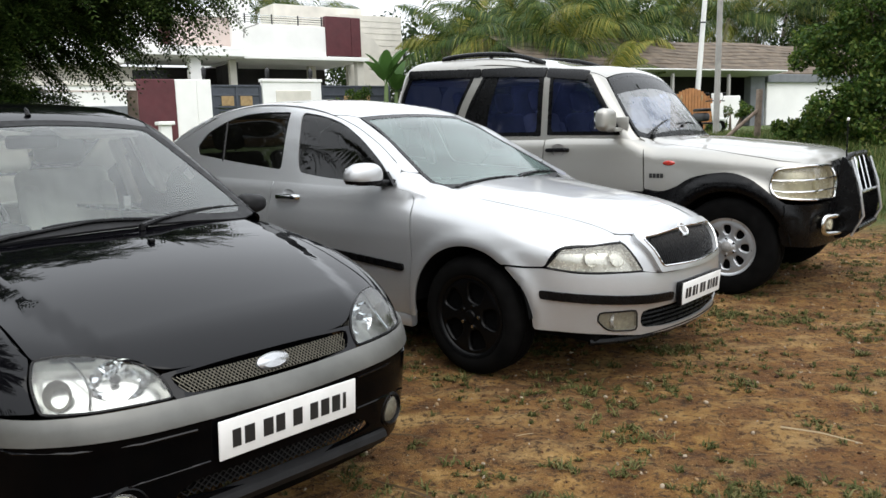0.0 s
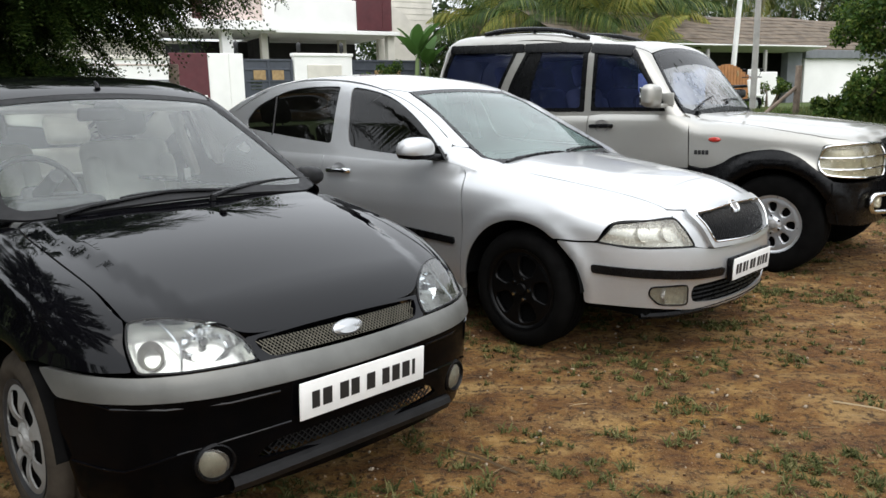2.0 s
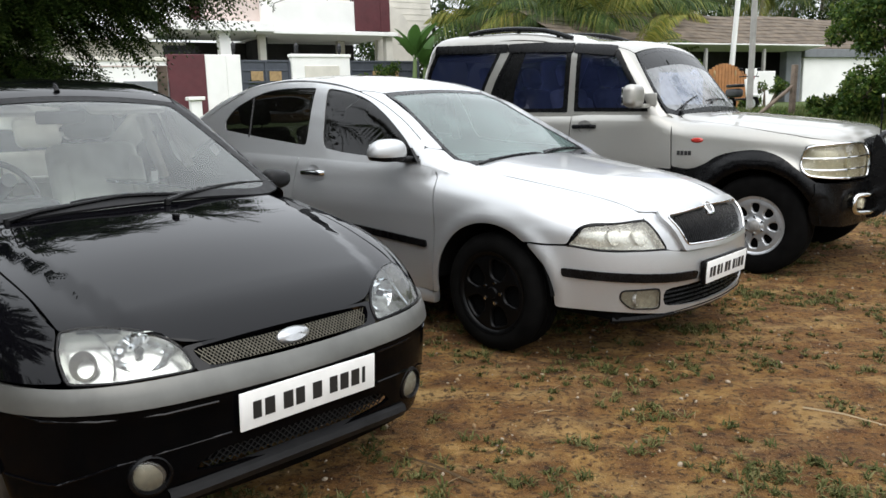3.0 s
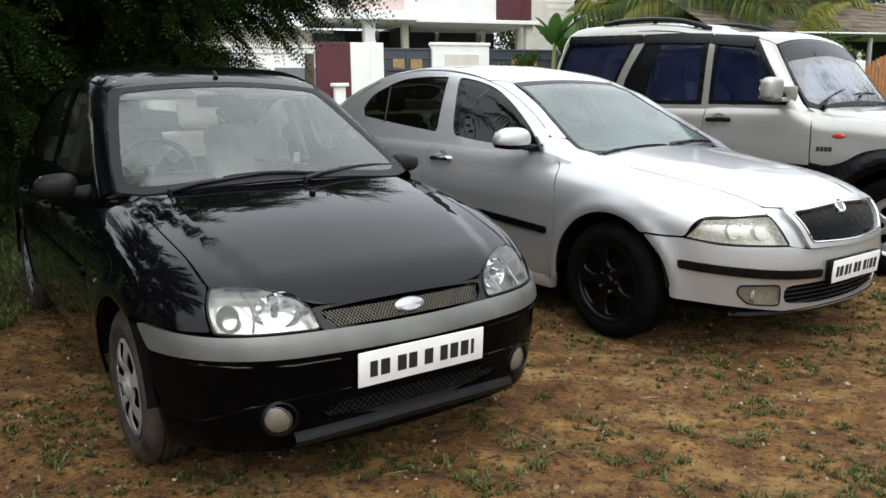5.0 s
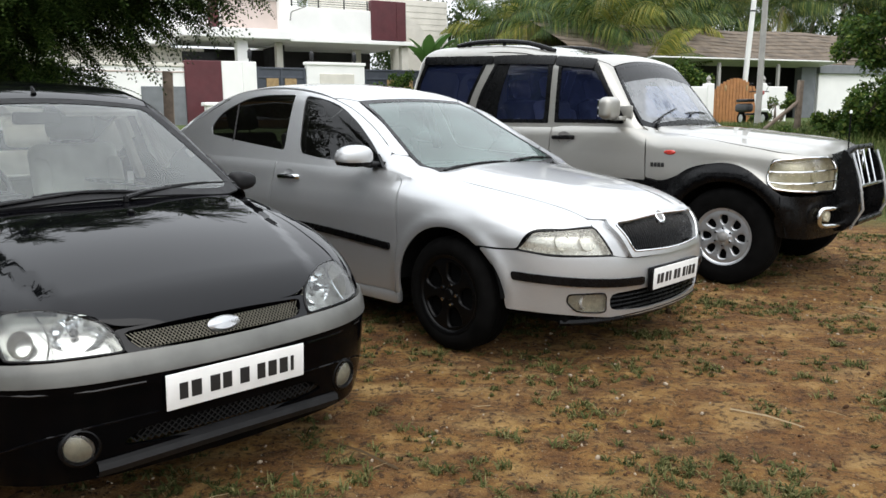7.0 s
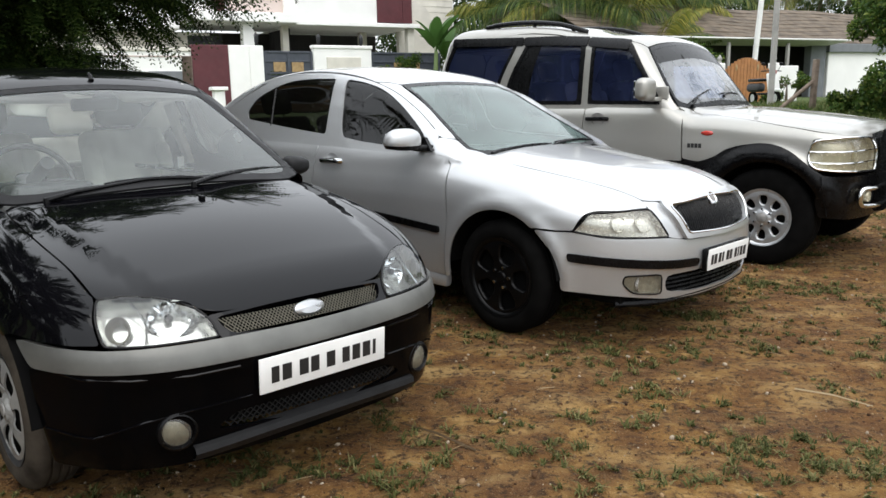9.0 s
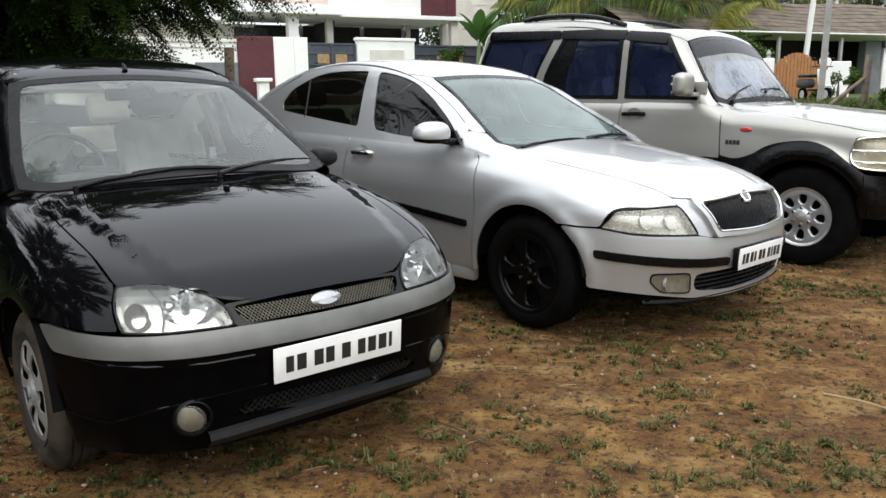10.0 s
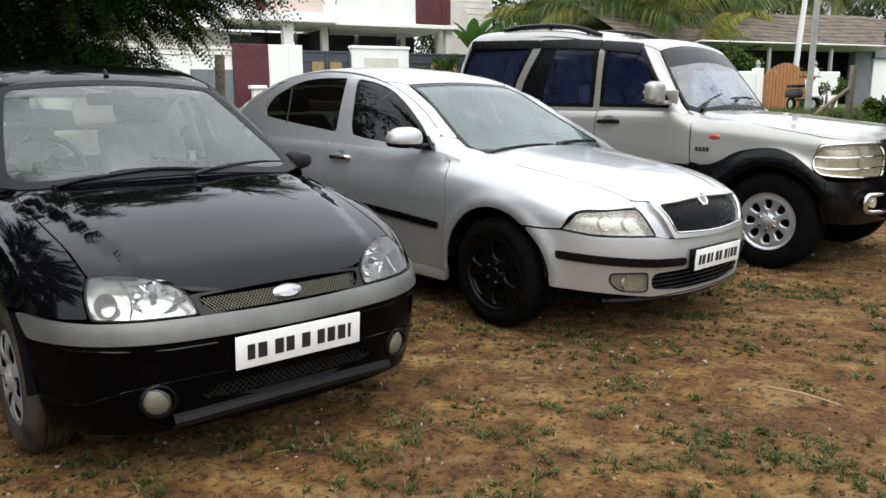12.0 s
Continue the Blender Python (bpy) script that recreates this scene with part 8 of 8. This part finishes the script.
# a dark mass behind the crown, its shade put into the leaf colour
leafy_bush(-8.6, 10.6, [(-1.5, -1.5, 1.2, 1.6), (0.2, 0.2, 1.3, 1.6), (-1.0, -0.6, 3.2, 1.8), (-3.0, -2.6, 2.4, 2.0), (1.6, 0.9, 1.0, 1.1), (-2.8, -2.2, 4.6, 1.9), (0.2, 0.2, 4.4, 1.3)], "dense thicket behind the feather-leaved tree, shade put into its near-black leaves", SHADE_DARK_LEAF, 26000, 0.13, 13, "thicket")
# outside the view, near-black so that the car flanks reflect it dark
leafy_bush(-7.6, 2.4, [(0.2, 2.2, 1.1, 1.1), (0, 0.8, 1.3, 1.2), (0.3, -0.6, 1.0, 1.1), (-0.4, -2.2, 1.4, 1.3), (0.2, -3.8, 1.2, 1.2)], "dense hedge at the edge of the soil, shade put into its near-black leaves", SHADE_DARK_LEAF, 20000, 0.12, 12)
leafy_bush(*polar(30.0, 19.5), [(0, 0, 1.8, 1.6), (-1.2, -0.3, 1.3, 0.9), (1.4, 0.4, 2.4, 1.7), (0.3, 0.3, 3.4, 1.5), (-0.8, 0.2, 2.7, 1.0), (2.2, -0.1, 1.4, 1.4), (1.8, 0.5, 4.4, 1.6), (3.2, 0.2, 3.2, 1.6), (-1.9, -0.4, 0.5, 0.8), (-0.6, -0.6, 0.6, 1.0), (1.2, -0.5, 0.7, 1.1), (-1.6, 0.1, 2.0, 0.8)],
           "large dense green bush beside the yard", BUSH_LEAF, 42000, 0.10)
leafy_bush(*polar(23.3, 19.0), [(0, 0, 0.35, 0.5), (0.9, 0.2, 0.45, 0.6), (-0.8, 0.3, 0.2, 0.35)], "low green creeper by the fence post", BUSH_LEAF, 6000, 0.08, 8, trunk=False)
leafy_bush(*polar(19.5, 29.0), [(0, 0, 0.6, 0.5), (0.6, 0, 0.9, 0.4), (-0.5, 0, 0.3, 0.4)], "thin shrub against the white wall", BUSH_LEAF, 1500, 0.10, 9)
leafy_bush(*polar(12.4, 33.0), [(0, 0, 1.2, 1.0), (-1.0, 0, 1.7, 0.9), (0.9, 0.1, 1.9, 0.8)], "shrub in front of the shed roof", BUSH_LEAF, 5000, 0.14, 10)
banana(*polar(-4.6, 35.0), "banana plant with broad upright leaves", 2, 1.05)
banana(*polar(-3.9, 36.0), "banana plant with broad upright leaves", 6, 0.9)
leafy_bush(*polar(-6.5, 37.0), [(0, 0, 1.6, 0.8), (-1.0, 0, 1.3, 0.7)], "dark shrub beside the porch", BUSH_LEAF, 2500, 0.14, 11)
for k, (az, d, tall, fr, ln, ye) in enumerate([(0.2, 40, 4.4, 20, 4.4, 0.15), (2.6, 41, 3.4, 20, 4.2, 0.25), (5.0, 38, 3.9, 20, 4.8, 0.1), (8.0, 38, 4.1, 22, 5.0, 0.15), (10.6, 36.5, 2.2, 14, 3.4, 0.7), (11.4, 42, 4.6, 22, 3.8, 0.1), (2.4, 46, 6.0, 22, 4.0, 0.1), (6.4, 46, 6.2, 24, 4.2, 0.15), (9.4, 48, 6.6, 22, 4.2, 0.1)]):
    palm(*polar(az, d), tall, fr, ln, "coconut palm with long yellow-green fronds", 30 + k, yellow=ye)
for k, (az, d, tall) in enumerate([(13.2, 58, 7.0), (15.0, 62, 7.8), (16.6, 66, 8.2), (18.6, 60, 7.4), (20.6, 66, 8.6), (22.2, 62, 7.6), (24.2, 68, 8.4), (25.8, 62, 8.0), (-14.0, 62, 9.5), (-10.5, 66, 9.2)]):
    palm(*polar(az, d), tall, 18, 5.0, "distant coconut palm with grey-green fronds", 50 + k)
# palms of the same grove, on the near side
palm(-11.5, 2.6, 5.2, 24, 3.8, "coconut palm with long yellow-green fronds", 90)
palm(-13.0, -3.5, 6.0, 24, 4.0, "coconut palm with long yellow-green fronds", 92)
for k, (az, d, n, top) in enumerate([(1.5, 50, 9, 6.5), (6.0, 52, 10, 7.0), (10.8, 54, 9, 6.5), (14.5, 72, 8, 6.0), (20.5, 76, 9, 6.0), (27.0, 62, 8, 6.5), (-3.0, 62, 6, 5.0)]):
    r = np.random.default_rng(70 + k)
    leafy_bush(*polar(az, d), [(-4.5 + 9 * i / (n - 1), r.uniform(-1, 1), (1.8 if i % 2 else r.uniform(0.55, 1) * top), r.uniform(2.0, 2.8)) for i in range(n)], "distant dark green thicket", THICKET_LEAF, 12000, 0.30, 80 + k, "thicket")

# unseen trees all round the yard behind the path, added to block low sky light
for k, az in enumerate((52, 74, 96, 120, 146, 172, 198, 222, 246, 268)):
    r = np.random.default_rng(170 + k)
    # kept low between 90 and 200 degrees, so that sky lights the car fronts
    leafy_bush(*polar(az, 23 + 2 * (k % 3)), [(-5 + 2.5 * i, r.uniform(-1, 1), (1.6 if i % 2 else r.uniform(3.0, 5.0)) * (0.5 if 90 < az < 200 else 1.35), r.uniform(1.8, 2.4) * (0.6 if 90 < az < 200 else 1.15)) for i in range(5)], "dark green thicket round the yard", THICKET_LEAF, 4000, 0.42, 180 + k, "thicket")

# grass beyond the soil
r = np.random.default_rng(12)
gx = np.concatenate([r.uniform(4.0, 14, 5200), r.uniform(-9, -2.6, 2600), r.uniform(-7.5, -3.3, 1500)])
gy = np.concatenate([r.uniform(9.5, 24, 5200), r.uniform(5.6, 12, 2600), r.uniform(2.4, 6.5, 1500)])
keep = (np.hypot(gx, gy) > 10.2) | (gx < -2)
blades("grass", on_land(gx[keep], gy[keep]), r.uniform(0.10, 0.32, keep.sum()) * np.where((gx[keep] < -2) & (gy[keep] < 7), 0.28, 1.0), GRASS, "rough green grass at the edge of the bare soil", "grass", 9, 0.006, 0.5)
# weeds on the soil: flat patches, thicker in some places
wx, wy, wz = [], [], []
for _ in range(1700):
    cx, cy = r.uniform(-4.5, 5.5), r.uniform(1.2, 8.6)
    if noise.fractal((cx * 0.9, cy * 0.9, 9), 1.0, 2.0, 3) < r.uniform(-0.75, 0.65):
        continue
    n = int(r.integers(3, 16))
    size = 0.03 + 0.008 * n
    wx += list(cx + r.normal(size=n) * size * 0.8)
    wy += list(cy + r.normal(size=n) * size * 0.55)
    wz += list(r.uniform(0.010, 0.034, n))
wx, wy, wz = np.array(wx + list(r.uniform(-4, 5, 300))), np.array(wy + list(r.uniform(1.2, 9, 300))), np.array(wz + list(r.uniform(0.008, 0.03, 300)))
blades("weeds", on_land(wx, wy), wz, WEED, "low creeping green weeds in patches on the soil", "weeds", 13, 0.0034, 1.2, 5)
# pebbles
t, f = [], []
bm = bmesh.new()
bmesh.ops.create_icosphere(bm, subdivisions=1, radius=1)
bm.verts.index_update()
t, f = [tuple(v.co) for v in bm.verts], [[v.index for v in q.verts] for q in bm.faces]
bm.free()
n = 2600
px, py = r.uniform(-3.5, 5, n), r.uniform(1.2, 8, n)
size = np.minimum(np.exp(r.normal(size=n) * 0.6) * 0.0046, 0.014)
pts = on_land(px, py)
pts[:, 2] += size * 0.25
turn = turns(n, 0, r)
tagged(scatter("pebbles", np.array(t) * (1, 0.75, 0.55), f, pts, turn, size, STONE), "small pale pebbles strewn on the soil", "pebbles", kind="stuff")

# clods of soil, dark and pale
n = 9000
px, py = r.uniform(-4.2, 5.2, n), 1.2 + 7.2 * r.uniform(0, 1, n) ** 1.3
size = np.exp(r.normal(size=n) * 0.55) * 0.0052
pts = on_land(px, py)
pts[:, 2] += size * 0.2
tagged(scatter("clods", np.array(t) * (1, 0.8, 0.6), f, pts, turns(n, 0, r), size, CLOD), "small crumbs and clods of red-brown soil", "soil clods", kind="stuff")
# dry stalks and leaf bits
n = 1500
px, py = r.uniform(-3.6, 4.6, n), r.uniform(1.3, 7.5, n)
pts = on_land(px, py)
pts[:, 2] += 0.006
az = r.uniform(0, 2 * np.pi, n)
turn = np.stack([np.stack([np.cos(az), np.sin(az), np.zeros(n)], 1), np.stack([-np.sin(az), np.cos(az), np.zeros(n)], 1), np.tile([0, 0, 1.0], (n, 1))], 2)
stalk = [(0, -0.012, 0), (0, 0.012, 0), (0.5, 0.012, 0.03), (0.5, -0.012, 0.03), (1, -0.006, 0.0), (1, 0.006, 0.0), (0, 0, 0.02), (0.5, 0, 0.05), (1, 0, 0.012)]
sf = [(0, 6, 7, 3), (6, 1, 2, 7), (3, 7, 8, 4), (7, 2, 5, 8)]
tagged(scatter("dry_stalks", stalk, sf, pts, turn, r.uniform(0.02, 0.10, n) * np.where(r.random(n) < 0.03, 4.0, 1.0), STRAW), "dry brown stalks and leaf bits on the soil", "dry stalks", kind="stuff")

# leaf litter under the tree, dark and dense to stand in for shade there
n = 5200
px, py = -1.0 - 3.6 * r.uniform(0, 1, n) ** 0.8, r.uniform(1.6, 7.0, n)
pts = on_land(px, py)
pts[:, 2] += 0.005
lt, lf = leaf_shape(0.03, 0.017)
tagged(scatter("leaf_litter", lt, lf, pts, turns(n, 0, r) * np.array([1, 1, 0.35])[None, :, None], r.uniform(0.5, 1.3, n), SHADE_LITTER), "fallen leaves strewn under the tree, their dark colour standing in for its shade", "leaf litter", kind="stuff")

black_saloon(BLACK_AT)
silver_saloon(SILVER_AT)
off_roader(GOLD_AT)
